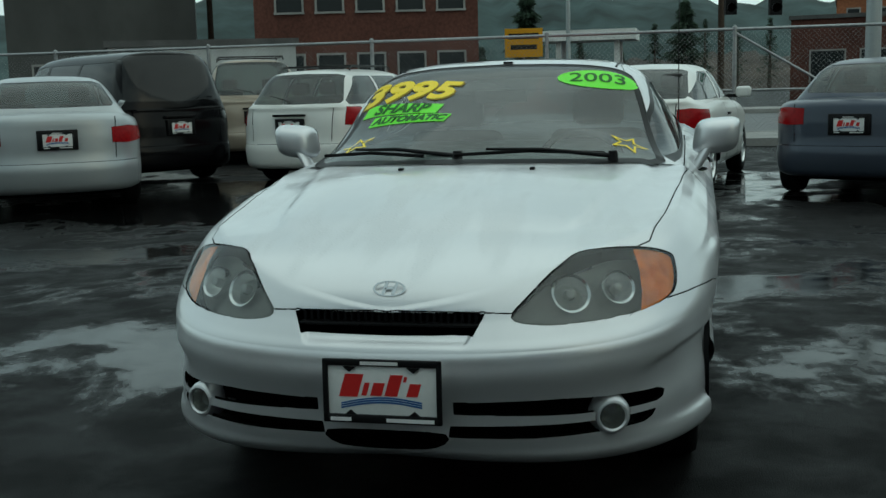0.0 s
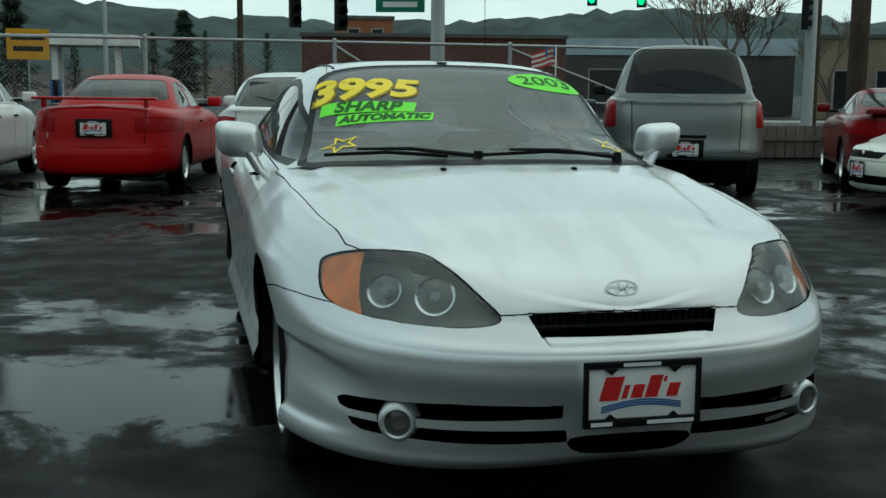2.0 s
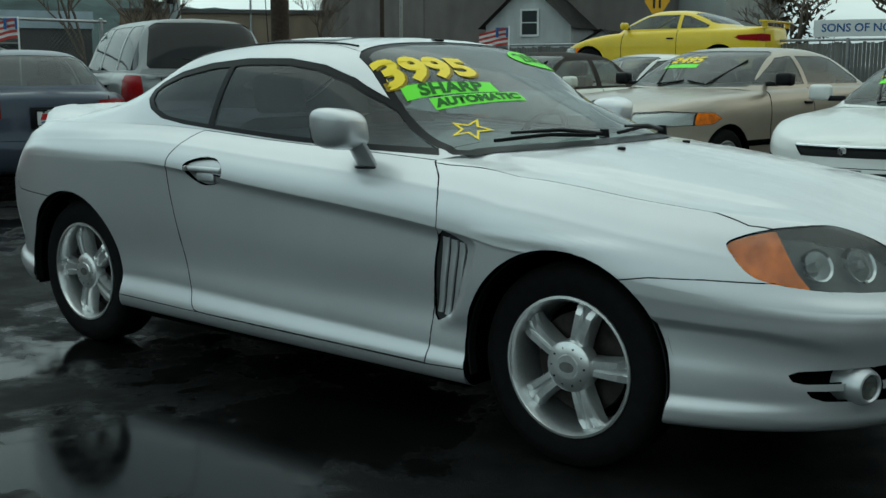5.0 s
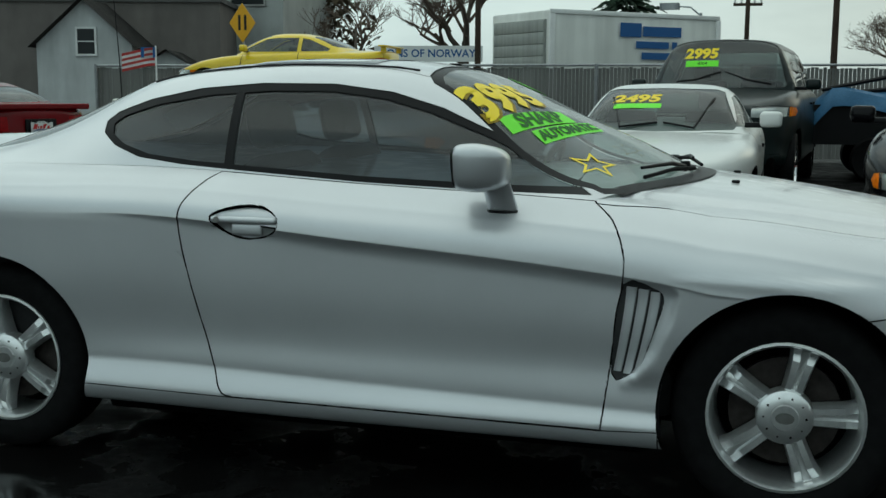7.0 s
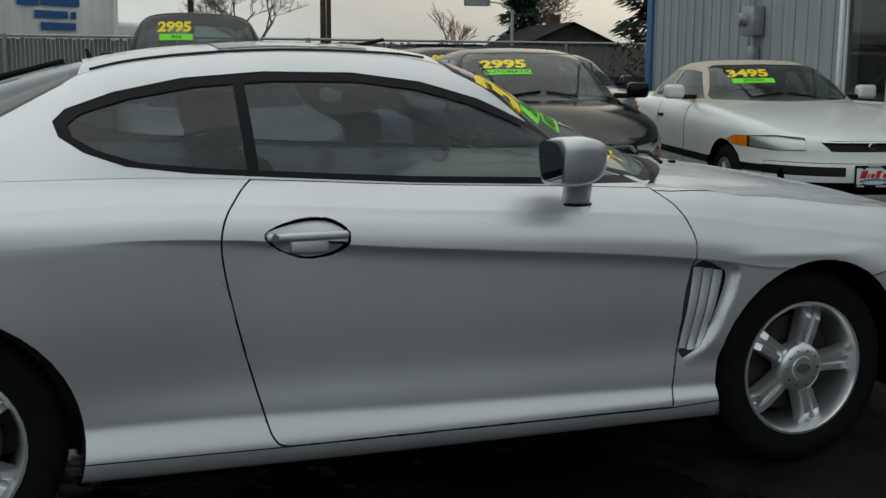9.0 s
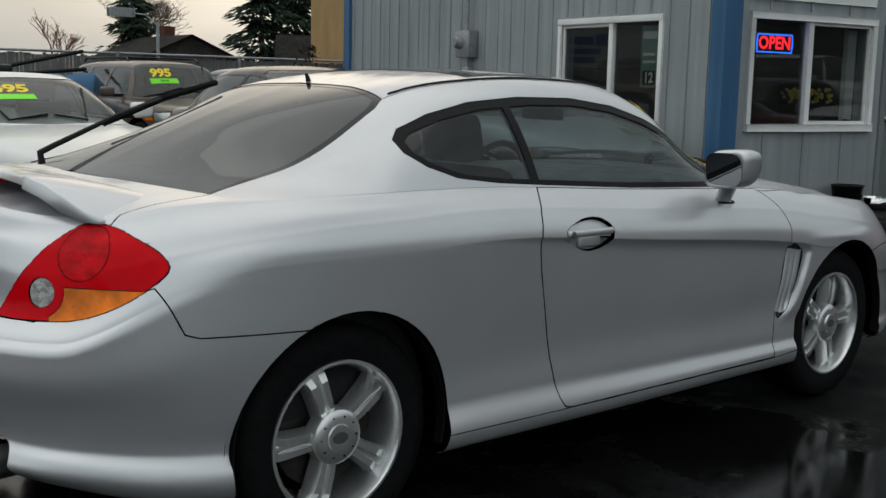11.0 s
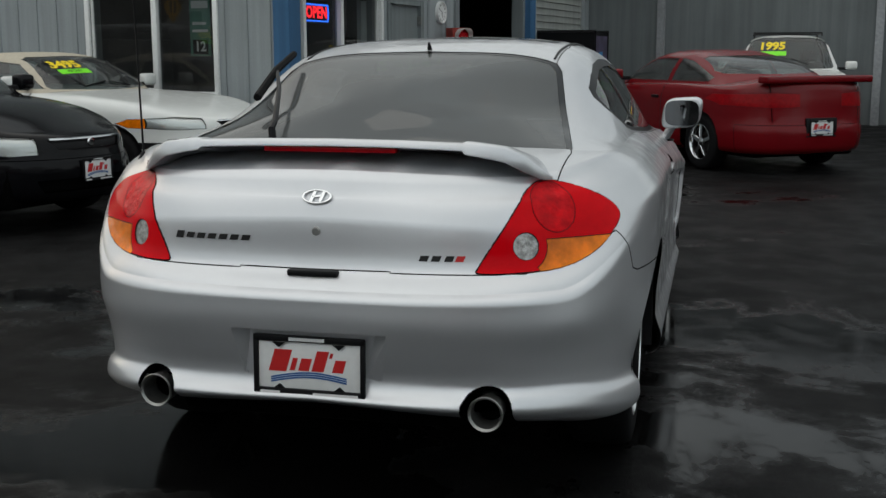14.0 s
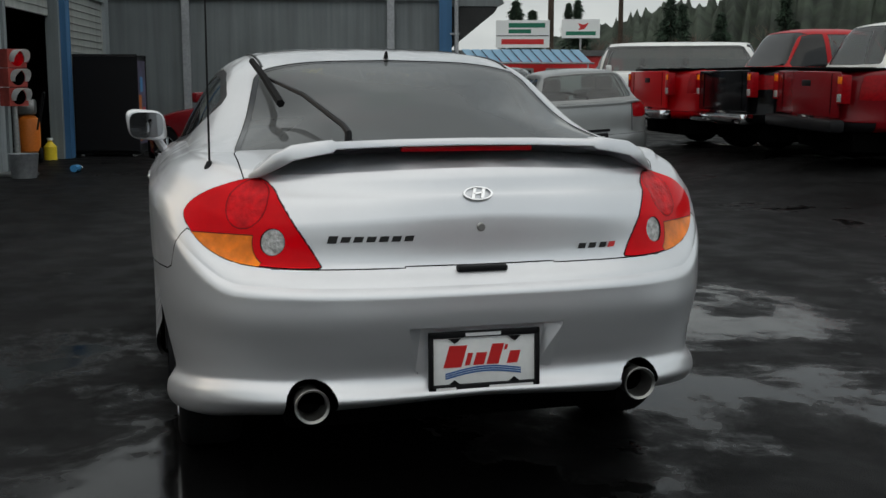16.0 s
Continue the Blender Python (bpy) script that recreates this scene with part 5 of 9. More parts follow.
    for y in (-0.34, 0.34):
        seat = part("front_seat", box(-0.22, 0.30, y - 0.24, y + 0.24, 0.40, 0.56, 0.06, None, 3), CABIN, car, "dark front seat")
        part("seat_back", box(-0.09, 0.07, -0.23, 0.23, 0.0, 0.55, 0.06, pose(-0.26, y, 0.48, 0, -20, 0), 3), CABIN, seat)
        part("headrest", box(-0.05, 0.05, -0.12, 0.12, 0.0, 0.16, 0.035, pose(-0.46, y, 1.02, 0, -12, 0), 3), CABIN, seat)
    part("rear_seat", box(-0.09, 0.09, -0.58, 0.58, 0.0, 0.52, 0.06, pose(-0.80, 0, 0.45, 0, -26, 0), 3), CABIN, car, "dark rear bench")
    part("steering_wheel", lathe([(0.18 + 0.014 * math.cos(a), 0.014 * math.sin(a)) for a in np.linspace(0, 2 * math.pi, 9)[:-1]], 32, "x", (0, 0, 0), True), CABIN, car).matrix_local = pose(0.36, 0.34, 0.86, 0, 25, 0)
    part("interior_mirror", box(0.30, 0.33, -0.11, 0.11, 1.14, 1.20, 0.012), BLACK_TRIM, car)


hero_details(hero)


# ---------------------------------------------------------------- other cars on the lot
def make_car(name, label, color, size, body, glassline, at, heading, tail="boot", front_lamp=None, rear_lamp=None, lift=0.0, rim=(6, 0.022, 0), roof_mat=None, moulding=None, plate="rear", price=None, pillars=(), tyre_r=0.31, rails=False, bumper_mat=None, rim_mat=None, group="", spoiler=False, category="car", handle_y=True, tint=None, sill=0.22, plate_z=None):
    """A parked car: shell, panes, lamps, bumpers, wheels and mirrors. size: length, half width, height, wheelbase, front overhang.
    body: hood nose height, cowl height, belt height, tail height. glassline: foot and top of the windscreen, roof end, foot of the rear window.
    at: ground point below the front (or rear) middle, by plate."""
    length, w, height, wb, fo = size
    nose, cowl, belt, deck = body
    x0, x1, x2, x3 = glassline
    xf, xr = wb / 2 + fo, wb / 2 + fo - length
    boxy = tail in ("gate", "van")
    t_in = 0.05 if boxy else 0.14
    top_z = (nose, nose + 0.03, (nose + cowl) / 2 + 0.04, cowl - 0.02, belt, belt + 0.015, belt + 0.01, deck - (0 if boxy else 0.01), deck)
    if tail == "bed":
        top_z = (nose, nose + 0.02, cowl - 0.06, cowl - 0.02, belt, belt, belt, deck, deck)
    zs = (sill, sill + 0.03, max(0.36, sill + 0.07), max(0.50, sill + 0.13))
    rows = [((zs[0],) * 9, (0.09,) * 9), ((zs[1],) * 9, (0.03,) * 9), ((zs[2],) * 9, (0.005,) * 9), ((zs[3],) * 9, (0.0,) * 9), ((zs[3] + 0.04,) * 9, (0.016, 0.012, 0.004, 0.002, 0.002, 0.002, 0.004, 0.012, 0.016))]
    for f, ins in ((0.45, (0.03, 0.02, 0.0, 0.0, 0.0, 0.0, 0.0, 0.02, 0.03)), (0.74, (0.045, 0.04, 0.012, 0.02, 0.022, 0.02, 0.012, 0.035, 0.045)), (0.93, (0.07, 0.075, 0.05, 0.055, 0.06, 0.055, 0.045, 0.06, 0.06)), (1.0, (0.10, 0.13, 0.10, 0.10, 0.10, 0.10, 0.10, t_in, t_in))):
        rows.append((tuple(zs[3] + 0.04 + (z - zs[3] - 0.04) * f for z in top_z), ins))
    spine = [(xf - 0.09, nose), (xf - 0.2, nose + 0.04), (x0 + 0.2, cowl - 0.005), (x0 - 0.1, cowl + 0.02), (x3 + 0.2, deck + 0.02 if not boxy else belt + 0.02), (xr + 0.13, deck)]
    if tail == "bed":
        spine = [(xf - 0.09, nose), (xf - 0.2, nose + 0.05), (x0 + 0.2, cowl - 0.005), (x0 - 0.1, cowl), (x3 - 0.1, belt), (xr + 0.13, deck)]
    sp = {"XF": xf, "XR": xr, "W": w, "xf": wb / 2 - 0.25, "xr": -wb / 2 + 0.25, "nf": 2.4, "nr": 4.2 if tail != "boot" else 3.4, "rows": rows, "spine": spine, "crown": 2.2,
          "green": {"x0": x0, "x3": x3, "foot": (x0 - 0.24, x3 + (0.06 if boxy or tail == "bed" else 0.2)), "mix": ((x0 + x1) / 2, x0 - 0.1, (x2 + x3) / 2 if not (boxy or tail == "bed") else -90, x3 - 0.05 if not (boxy or tail == "bed") else -91),
                    "roof": [(x0, cowl), ((x0 + x1) / 2, (cowl + height) / 2 + 0.02), (x1, height - 0.035), ((x1 * 2 + x2) / 3, height), ((x1 + x2 * 2) / 3, height - 0.003), (x2, height - (0.03 if boxy else 0.045)), (x2 * 0.45 + x3 * 0.55, (height * 0.5 + max(deck, belt) * 0.5) + 0.01), (x3, (belt if boxy or tail == "bed" else deck) + 0.01)]}}
    car = thing(name, label, category, group)
    arches = [circle_poly(sx * wb / 2, tyre_r + 0.005, tyre_r + 0.045, 24) for sx in (1, -1)]
    bm = grid_bm(shell_lower(sp, 64, 2, 8))
    bump_f, bump_r = [(xf - 0.42, 0.1), (xf - 0.42, 0.535), (xf + 0.2, 0.535), (xf + 0.2, 0.1)], [(xr + 0.42, 0.1), (xr + 0.42, 0.535), (xr - 0.2, 0.535), (xr - 0.2, 0.1)]
    strip = [(xr - 0.1, 0.44), (xr - 0.1, 0.50), (xf + 0.1, 0.50), (xf + 0.1, 0.44)]
    fl, rl = front_lamp or (0.52, 0.95, nose - 0.11, nose + 0.01), rear_lamp or (0.55, 0.98, deck - 0.28, deck - 0.1)
    quad = lambda q: [(-q[0] * w, q[2]), (-q[0] * w, q[3]), (-(q[0] + q[1]) / 2 * w, q[3] + 0.012), (-q[1] * w, q[3] - 0.01), (-q[1] * w - 0.02, (q[2] + q[3]) / 2), (-q[1] * w, q[2] + 0.01), (-(q[0] + q[1]) / 2 * w, q[2] - 0.008)]
    gr = [(-0.36 * w, nose - 0.10), (-0.44 * w, nose - 0.03), (0.02, nose - 0.025), (0.02, nose - 0.10)]
    intake = [(-0.5 * w, 0.30), (-0.55 * w, 0.38), (0.02, 0.385), (0.02, 0.30)]
    doorline = [(x0 - 0.32, 0.30), (x0 - 0.30, 0.62), (x0 - 0.36, belt + 0.2), (x0 - 0.375, belt + 0.2), (x0 - 0.315, 0.62), (x0 - 0.335, 0.30)]
    doors = [doorline] + [[(a, 0.30), (a, belt + 0.2), (a - 0.012, belt + 0.2), (a - 0.012, 0.30)] for a in pillars]
    cuts = [("side", arches[0], 0.05), ("side", arches[1], 0.05), ("front", quad(fl), 0.05), ("rear", quad(rl), 0.05), ("front", gr, 0.2), ("front", intake, 0.3), ("side", bump_f, -0.2), ("side", bump_r, -0.2)] + [("side", d, 0.3) for d in doors]
    rules = [("none", "side", arches[0], -0.5), ("none", "side", arches[1], -0.5), ("headlight", "front", quad(fl), 0.05), ("taillight", "rear", quad(rl), 0.05), ("grille", "front", gr, 0.2), ("intake", "front", intake, 0.3)] + [("gap", "side", d, 0.3) for d in doors]
    if tail != "bed":
        lid = [(-0.64 * w, 0.57), (-0.66 * w, deck - 0.02), (-0.648 * w, deck - 0.02), (-0.628 * w, 0.57)]
        cuts.append(("rear", lid, 0.3))
        rules.append(("gap", "rear", lid, 0.3))
    yc = -(fl[0] + 0.87 * (fl[1] - fl[0])) * w
    corner = [(yc, fl[2] - 0.1), (yc, fl[3] + 0.1), (-w - 0.3, fl[3] + 0.1), (-w - 0.3, fl[2] - 0.1)]
    cuts.append(("front", corner, 0.05))
    if moulding:
        cuts.append(("side", strip, 0.2))
        rules.append(("moulding", "side", strip, 0.2))
    rules += [("front_bumper", "side", bump_f, -1), ("rear_bumper", "side", bump_r, -1)]
    for view, poly, least in cuts:
        bm.normal_update()
        cut(bm, view, poly, least)
    reg = sort_faces(bm, rules, "body")
    panel("body", reg["body"], color, car, True, 0.0)
    for nm, mt in (("front_bumper", bumper_mat or color), ("rear_bumper", bumper_mat or color)):
        panel(nm, reg[nm], mt, car, True, 0.006)
    amber = [f for f in reg["headlight"] if f.calc_center_median().y < yc]
    reg["headlight"] = [f for f in reg["headlight"] if f.calc_center_median().y >= yc]
    if amber:
        panel("corner_lamp", amber, LAMP_AMBER, car, False, 0.003, -0.001)
    panel("headlight", reg["headlight"], GLASS_CLEAR, car, False, 0.004, -0.001)
    panel("headlight_bowl", reg["headlight"], REFLECTOR, car, False, 0.004, 0.02)
    panel("taillight", reg["taillight"], LAMP_BG, car, False, 0.003, -0.003)
    for end in ("taillight", "headlight"):
        panel("lamp_bed", reg[end], BLACK_TRIM, car, False, 0.0, 0.022)
    for nm, mt in (("grille", BLACK_TRIM), ("intake", DARK), ("gap", DARK)):
        if nm in reg:
            panel(nm, reg[nm], mt, car, True, 0.0, 0.012)
    if moulding and "moulding" in reg:
        for lo, hi in ((wb / 2, 99), (-wb / 2, wb / 2), (-99, -wb / 2)):
            some = [f for f in reg["moulding"] if lo < f.calc_center_median().x <= hi]
            if some:
                panel("side_moulding", some, moulding, car, False, 0.002, -0.006)
    bm.free()
    gm = grid_bm(shell_green(sp, 44, 22))
    yb = green_y(sp, 0.0)[0]
    rail = height - 0.10
    if tail == "van":
        rail = height - 0.16
    side = [(x0 - 0.24, belt + 0.035), (x1 + 0.02, rail - 0.02), (x1 - 0.2, rail), (x2 + 0.2, rail), (x2 + (0.02 if not boxy else 0.10), rail - 0.03), (x3 + (0.34 if tail == "boot" else 0.16 if boxy else 0.08), belt + 0.09), (x3 + (0.38 if tail == "boot" else 0.17 if boxy else 0.09), belt + 0.04)]
    bars = [[(a - 0.045, 0), (a - 0.045, 3), (a + 0.03, 3), (a + 0.03, 0)] for a in pillars]
    ws = [(0.02, cowl + 0.015), (-yb * 0.84, cowl + 0.03), (-yb * 0.875, cowl + 0.06), (-yb * 0.69, height - 0.075), (-yb * 0.6, height - 0.052), (0.02, height - 0.042)]
    rt = belt if (boxy or tail == "bed") else deck
    rw = [(0.02, rt + 0.05), (-yb * 0.80, rt + 0.06), (-yb * 0.83, rt + 0.09), (-yb * 0.70, height - 0.10), (-yb * 0.6, height - 0.075), (0.02, height - 0.065)]
    for view, poly, least in [("side", side, 0.15)] + [("side", b, 0.15) for b in bars] + [("front", ws, 0.12), ("rear", rw, 0.1)]:
        gm.normal_update()
        cut(gm, view, poly, least)
    reg = sort_faces(gm, [("windscreen", "front", ws, 0.12), ("rear_window", "rear", rw, 0.1)] + [("roof", "side", b, 0.15) for b in bars] + [("side_window", "side", side, 0.15)], "roof")
    panel("roof", reg["roof"], roof_mat or color, car, True, 0.0)
    panel("headlining", reg["roof"], CABIN, car, True, 0.0, 0.025)
    panel("windscreen", reg["windscreen"], GLASS_BG, car, True, 0.0, 0.004)
    if "rear_window" in reg:
        panel("rear_window", reg["rear_window"], tint or GLASS_BG, car, True, 0.0, 0.004)
    edges = [-99.0] + sorted(pillars) + [99.0]
    for lo, hi in zip(edges, edges[1:]):
        some = [f for f in reg.get("side_window", []) if lo < f.calc_center_median().x <= hi]
        if some:
            panel("side_window", some, (tint if tint and hi < 90 else None) or GLASS_BG, car, False, 0.0, 0.004)
    gm.free()
    # dark cabin behind the panes
    part("cabin_floor", box(x3 + 0.3, x0 - 0.2, -w + 0.14, w - 0.14, 0.3, belt - 0.10, 0.03), CABIN, car)
    for sx in ((x0 + x1) / 2 - 0.75,) if tail == "bed" else ((x0 + x1) / 2 - 0.75, (x0 + x1) / 2 - 1.65):
        if sx > x3 + 0.45:
            for y in (-0.36, 0.36):
                seat = part("seat", box(-0.08, 0.08, -0.23, 0.23, 0.0, 0.5, 0.05, pose(sx, y, belt - 0.35, 0, -14, 0), 2), CABIN, car)
                part("headrest", box(-0.05, 0.05, -0.12, 0.12, 0.0, 0.17, 0.03, pose(sx - 0.13, y, belt + 0.16, 0, -10, 0), 2), CABIN, seat)
    for sx in (1, -1):
        for sd in (-1, 1):
            wheel(car, sx * wb / 2, sd * (w - 0.03), tyre_r, tyre_r * 0.64, 0.2, rim, None, rim_mat, 28)
    part("underbody", box(xr + 0.25, xf - 0.25, -w + 0.22, w - 0.22, 0.18, 0.5, 0.04), DARK, car)
    for sd in (-1, 1):
        mx, mz = x0 - 0.42, belt + 0.03
        mir = part("door_mirror", box(mx - 0.06, mx + 0.06, min(sd * (w - 0.02), sd * (w + 0.16)), max(sd * (w - 0.02), sd * (w + 0.16)), mz, mz + 0.13, 0.035, None, 3), color if bumper_mat is None else BLACK_TRIM, car)
        part("mirror_arm", box(mx - 0.02, mx + 0.03, min(sd * (w - 0.14), sd * w), max(sd * (w - 0.14), sd * w), mz - 0.005, mz + 0.04, 0.01), BLACK_TRIM, mir)
        for k, a in enumerate(pillars):
            if handle_y:
                part("door_handle", box(a + 0.05, a + 0.19, min(sd * (w - 0.02), sd * (w + 0.012)), max(sd * (w - 0.02), sd * (w + 0.012)), belt - 0.16, belt - 0.13, 0.008), BLACK_TRIM, car)
    bpy.context.view_layer.update()
    if plate == "rear":
        pz = plate_z or ((0.50 + deck) / 2 if tail in ("boot", "gate", "van") else 0.5)
        part("plate_surround", box(xr - 0.002, xr + 0.03, -0.2, 0.2, pz - 0.1, pz + 0.105, 0.01), BLACK_TRIM, car)
        if tail in ("gate", "van"):
            part("gate_handle", box(xr - 0.02, xr + 0.03, -0.22, 0.22, pz + 0.13, pz + 0.16, 0.008), BLACK_TRIM, car)
            part("rear_wiper", tube(((xr + 0.12, 0.02, belt + 0.07), (xr + 0.10, 0.05, belt + 0.10), (xr + 0.2, 0.35, belt + 0.17)), 0.012, 0.007, 6), BLACK_TRIM, car)
        dealer_plate(car, facing((xr - 0.004, 0, plate_z or ((0.50 + deck) / 2 if tail in ("boot", "gate", "van") else 0.5)), (-1, 0, 0)))
        ref = Vector((xr, 0, 0))
    else:
        dealer_plate(car, facing((xf + 0.006, 0, 0.44), (1, 0, 0)))
        ref = Vector((xf, 0, 0))
    kids = {o.name.split(".")[0]: o for o in reversed(car.children)}
    if plate == "front" and tail != "van":
        x_in = wb / 2 - 0.25
        pts = [(x_in + (xf - x_in) * (1 - (abs(y) / w) ** 2.4) ** (1 / 2.4) - 0.05, y, nose - 0.03) for y in np.linspace(-0.42 * w, 0.42 * w, 13)]
        part("grille_bar", tube(pts, 0.013, 0.013, 8), CHROME, car, "chrome bar over the grille")
        part("nose_badge", lathe([(0.0, 0.012), (0.03, 0.01), (0.036, 0.0)], 20, "x", (xf - 0.045, 0, nose - 0.06)), CHROME, car)
    if price:
        scr = kids["windscreen"]
        nrm = Vector((height - cowl, 0, x0 - x1)).normalized()
        up = Vector((-nrm.z, 0, nrm.x))
        c = Vector((x0 * 0.34 + x1 * 0.66, -yb * 0.30, cowl * 0.34 + height * 0.66))
        m = facing(c, nrm, up)
        stick("price_number", text_bm(price[0], 0.2, 0.009, 0.1), scr, m, car, STICK_YELLOW, 0.004, "yellow price figures stuck on the windscreen", 0.06)
        m2 = m @ Matrix.Translation((0.02, -0.145, 0))
        ban = stick("banner", fill_poly([(-0.2, -0.045), (0.2, -0.045), (0.2, 0.045), (-0.2, 0.045)]), scr, m2, car, STICK_GREEN, 0.004, "bright green banner on the windscreen", 0.08)
        if price[1]:
            stick("banner_text", text_bm(price[1], 0.07, 0.001, 0.1), scr, m2, ban, STICK_DARKG, 0.0055, "", 0.06)
        for y in (-0.3, 0.3):
            part("wiper", tube([on_surface(scr, (x0 - 0.14, y + 0.3, 2.5), (0, 0, -1), 0.012), on_surface(scr, (x0 - 0.10, y, 2.5), (0, 0, -1), 0.014), on_surface(scr, (x0 - 0.14, y - 0.25, 2.5), (0, 0, -1), 0.012)], 0.011, 0.008, 6), BLACK_TRIM, car)
    if rails:
        for sd in (-1, 1):
            part("roof_rail", tube(((x1 - 0.25, sd * yb * 0.66, height - 0.01), (x1 - 0.35, sd * yb * 0.66, height + 0.03), (x2 + 0.3, sd * yb * 0.66, height + 0.03), (x2 + 0.2, sd * yb * 0.66, height - 0.02)), 0.014, 0.014, 6), BLACK_TRIM, car)
        for a in (x1 - 0.5, x2 + 0.45):
            part("cross_bar", tube(((a, -yb * 0.66, height + 0.035), (a, yb * 0.66, height + 0.035)), 0.012, 0.012, 6), BLACK_TRIM, car)
    if spoiler == "lip":
        part("spoiler", box(xr + 0.03, xr + 0.22, -w + 0.2, w - 0.2, deck - 0.03, deck + 0.045, 0.02, None, 3), color, car)
    elif spoiler:
        part("spoiler", box(xr + 0.04, xr + 0.2, -w + 0.16, w - 0.16, deck + 0.07, deck + 0.10, 0.012), color, car)
        for sd in (-1, 1):
            part("spoiler_foot", box(xr + 0.07, xr + 0.17, sd * (w - 0.28) - 0.02, sd * (w - 0.28) + 0.02, deck - 0.02, deck + 0.075, 0.008), color, car)
    if tail == "bed":
        for sd in (-1, 1):
            lamp = part("tail_lamp", box(xr - 0.012, xr + 0.09, min(sd * (w - 0.16), sd * (w - 0.02)), max(sd * (w - 0.16), sd * (w - 0.02)), deck - 0.38, deck - 0.06, 0.015), LAMP_BG, car, "red upright tail lamp")
            part("lamp_clear", box(xr - 0.016, xr + 0.05, min(sd * (w - 0.15), sd * (w - 0.05)), max(sd * (w - 0.15), sd * (w - 0.05)), deck - 0.36, deck - 0.27, 0.008), REVERSING, lamp)
            part("lamp_amber", box(xr - 0.016, xr + 0.05, min(sd * (w - 0.15), sd * (w - 0.05)), max(sd * (w - 0.15), sd * (w - 0.05)), deck - 0.16, deck - 0.08, 0.008), LAMP_AMBER, lamp)
            for ax in (wb / 2, -wb / 2):
                lip = bmesh.new()
                rg = []
                for k in range(21):
                    a = radians(180 * k / 20)
                    rg.append([lip.verts.new((ax + rr * math.cos(a), sd * yy, tyre_r + rr * math.sin(a))) for rr, yy in ((tyre_r + 0.12, w - 0.01), (tyre_r + 0.10, w + 0.025), (tyre_r + 0.05, w + 0.025), (tyre_r + 0.045, w - 0.06))])
                for q, v in zip(rg, rg[1:]):
                    for i in range(3):
                        lip.faces.new((q[i], q[i + 1], v[i + 1], v[i]))
                part("arch_flare", lip, BLACK_TRIM if bumper_mat else color, car)
        part("gate_latch", box(xr - 0.014, xr + 0.01, -0.11, 0.11, deck - 0.2, deck - 0.13, 0.008), BLACK_TRIM, car)
        for a in (-0.45, 0.45):
            part("bed_panel_line", box(xr - 0.009, xr, a * w * 1.5 - 0.008, a * w * 1.5 + 0.008, 0.62, deck - 0.05), DARK, car)
        part("tailgate", box(xr - 0.006, xr + 0.03, -w + 0.14, w - 0.14, 0.58, deck - 0.03, 0.012), color, car)
        part("step_bumper", box(xr - 0.12, xr + 0.06, -w + 0.06, w - 0.06, 0.42, 0.56, 0.03), bumper_mat or CHROME, car)
        part("bed_liner", box(xr + 0.08, x3 - 0.1, -w + 0.12, w - 0.12, deck - 0.02, deck + 0.012, 0.01), DARK, car)
    th = radians(heading)
    rot = Matrix.Rotation(th, 4, "Z")
    off = rot @ ref
    px, py = at[0] - off.x, at[1] - off.y
    gz = ground_z(px, py)
    n = Vector((-(ground_z(px + 1.3, py) - ground_z(px - 1.3, py)) / 2.6, -(ground_z(px, py + 1.3) - ground_z(px, py - 1.3)) / 2.6, 1))
    tilt = Vector((0, 0, 1)).rotation_difference(n).to_matrix().to_4x4()
    car.matrix_world = Matrix.Translation((px, py, lift + gz)) @ tilt @ rot
    return car


GLASS_TINT = PRIVACY
WHITE_P = paint("white_paint", (0.72, 0.73, 0.71), rough=0.3)
CREAM_P = paint("cream_paint", (0.66, 0.67, 0.60), rough=0.3)
BLACK_P = paint("black_paint", (0.004, 0.004, 0.005), rough=0.16, wet=0.06, coat=0.06)
RED_P = paint("red_paint", (0.38, 0.001, 0.004), rough=0.34, coat=0.06)
DARKRED_P = paint("dark_red_paint", (0.15, 0.003, 0.006), rough=0.26, coat=0.15)
SLATE_P = paint("slate_blue_paint", (0.055, 0.067, 0.092), metal=0.4, rough=0.32)
LSILVER_P = paint("light_silver_paint", (0.36, 0.385, 0.40), metal=0.5, rough=0.35)
TAN_P = paint("tan_paint", (0.36, 0.31, 0.25), metal=0.35, rough=0.35)
YELLOW_P = paint("yellow_paint", (0.78, 0.56, 0.01), rough=0.3)
GREENBLACK_P = paint("dark_green_paint", (0.006, 0.012, 0.012), rough=0.3, wet=0.12, coat=0.15)
GREY_P = paint("grey_paint", (0.22, 0.23, 0.23), metal=0.5, rough=0.35)
BROWN_P = paint("brown_paint", (0.12, 0.09, 0.075), metal=0.2, rough=0.4)
for dull, level in ((BLACK_P, 0.14), (RED_P, 0.22), (DARKRED_P, 0.22), (GREENBLACK_P, 0.2)):
    dull.node_tree.nodes["Principled BSDF"].inputs["Specular IOR Level"].default_value = level
SOFT_TOP = mat("dark_soft_top", (0.035, 0.03, 0.027), rough=0.85, grain=0.2, bump=0.2)
TAN_TOP = mat("tan_soft_top", (0.5, 0.45, 0.36), rough=0.85, grain=0.1, bump=0.2)
ORANGE_RIM = mat("orange_rim", (0.55, 0.2, 0.03), rough=0.5, metal=0.2, grain=0.1)

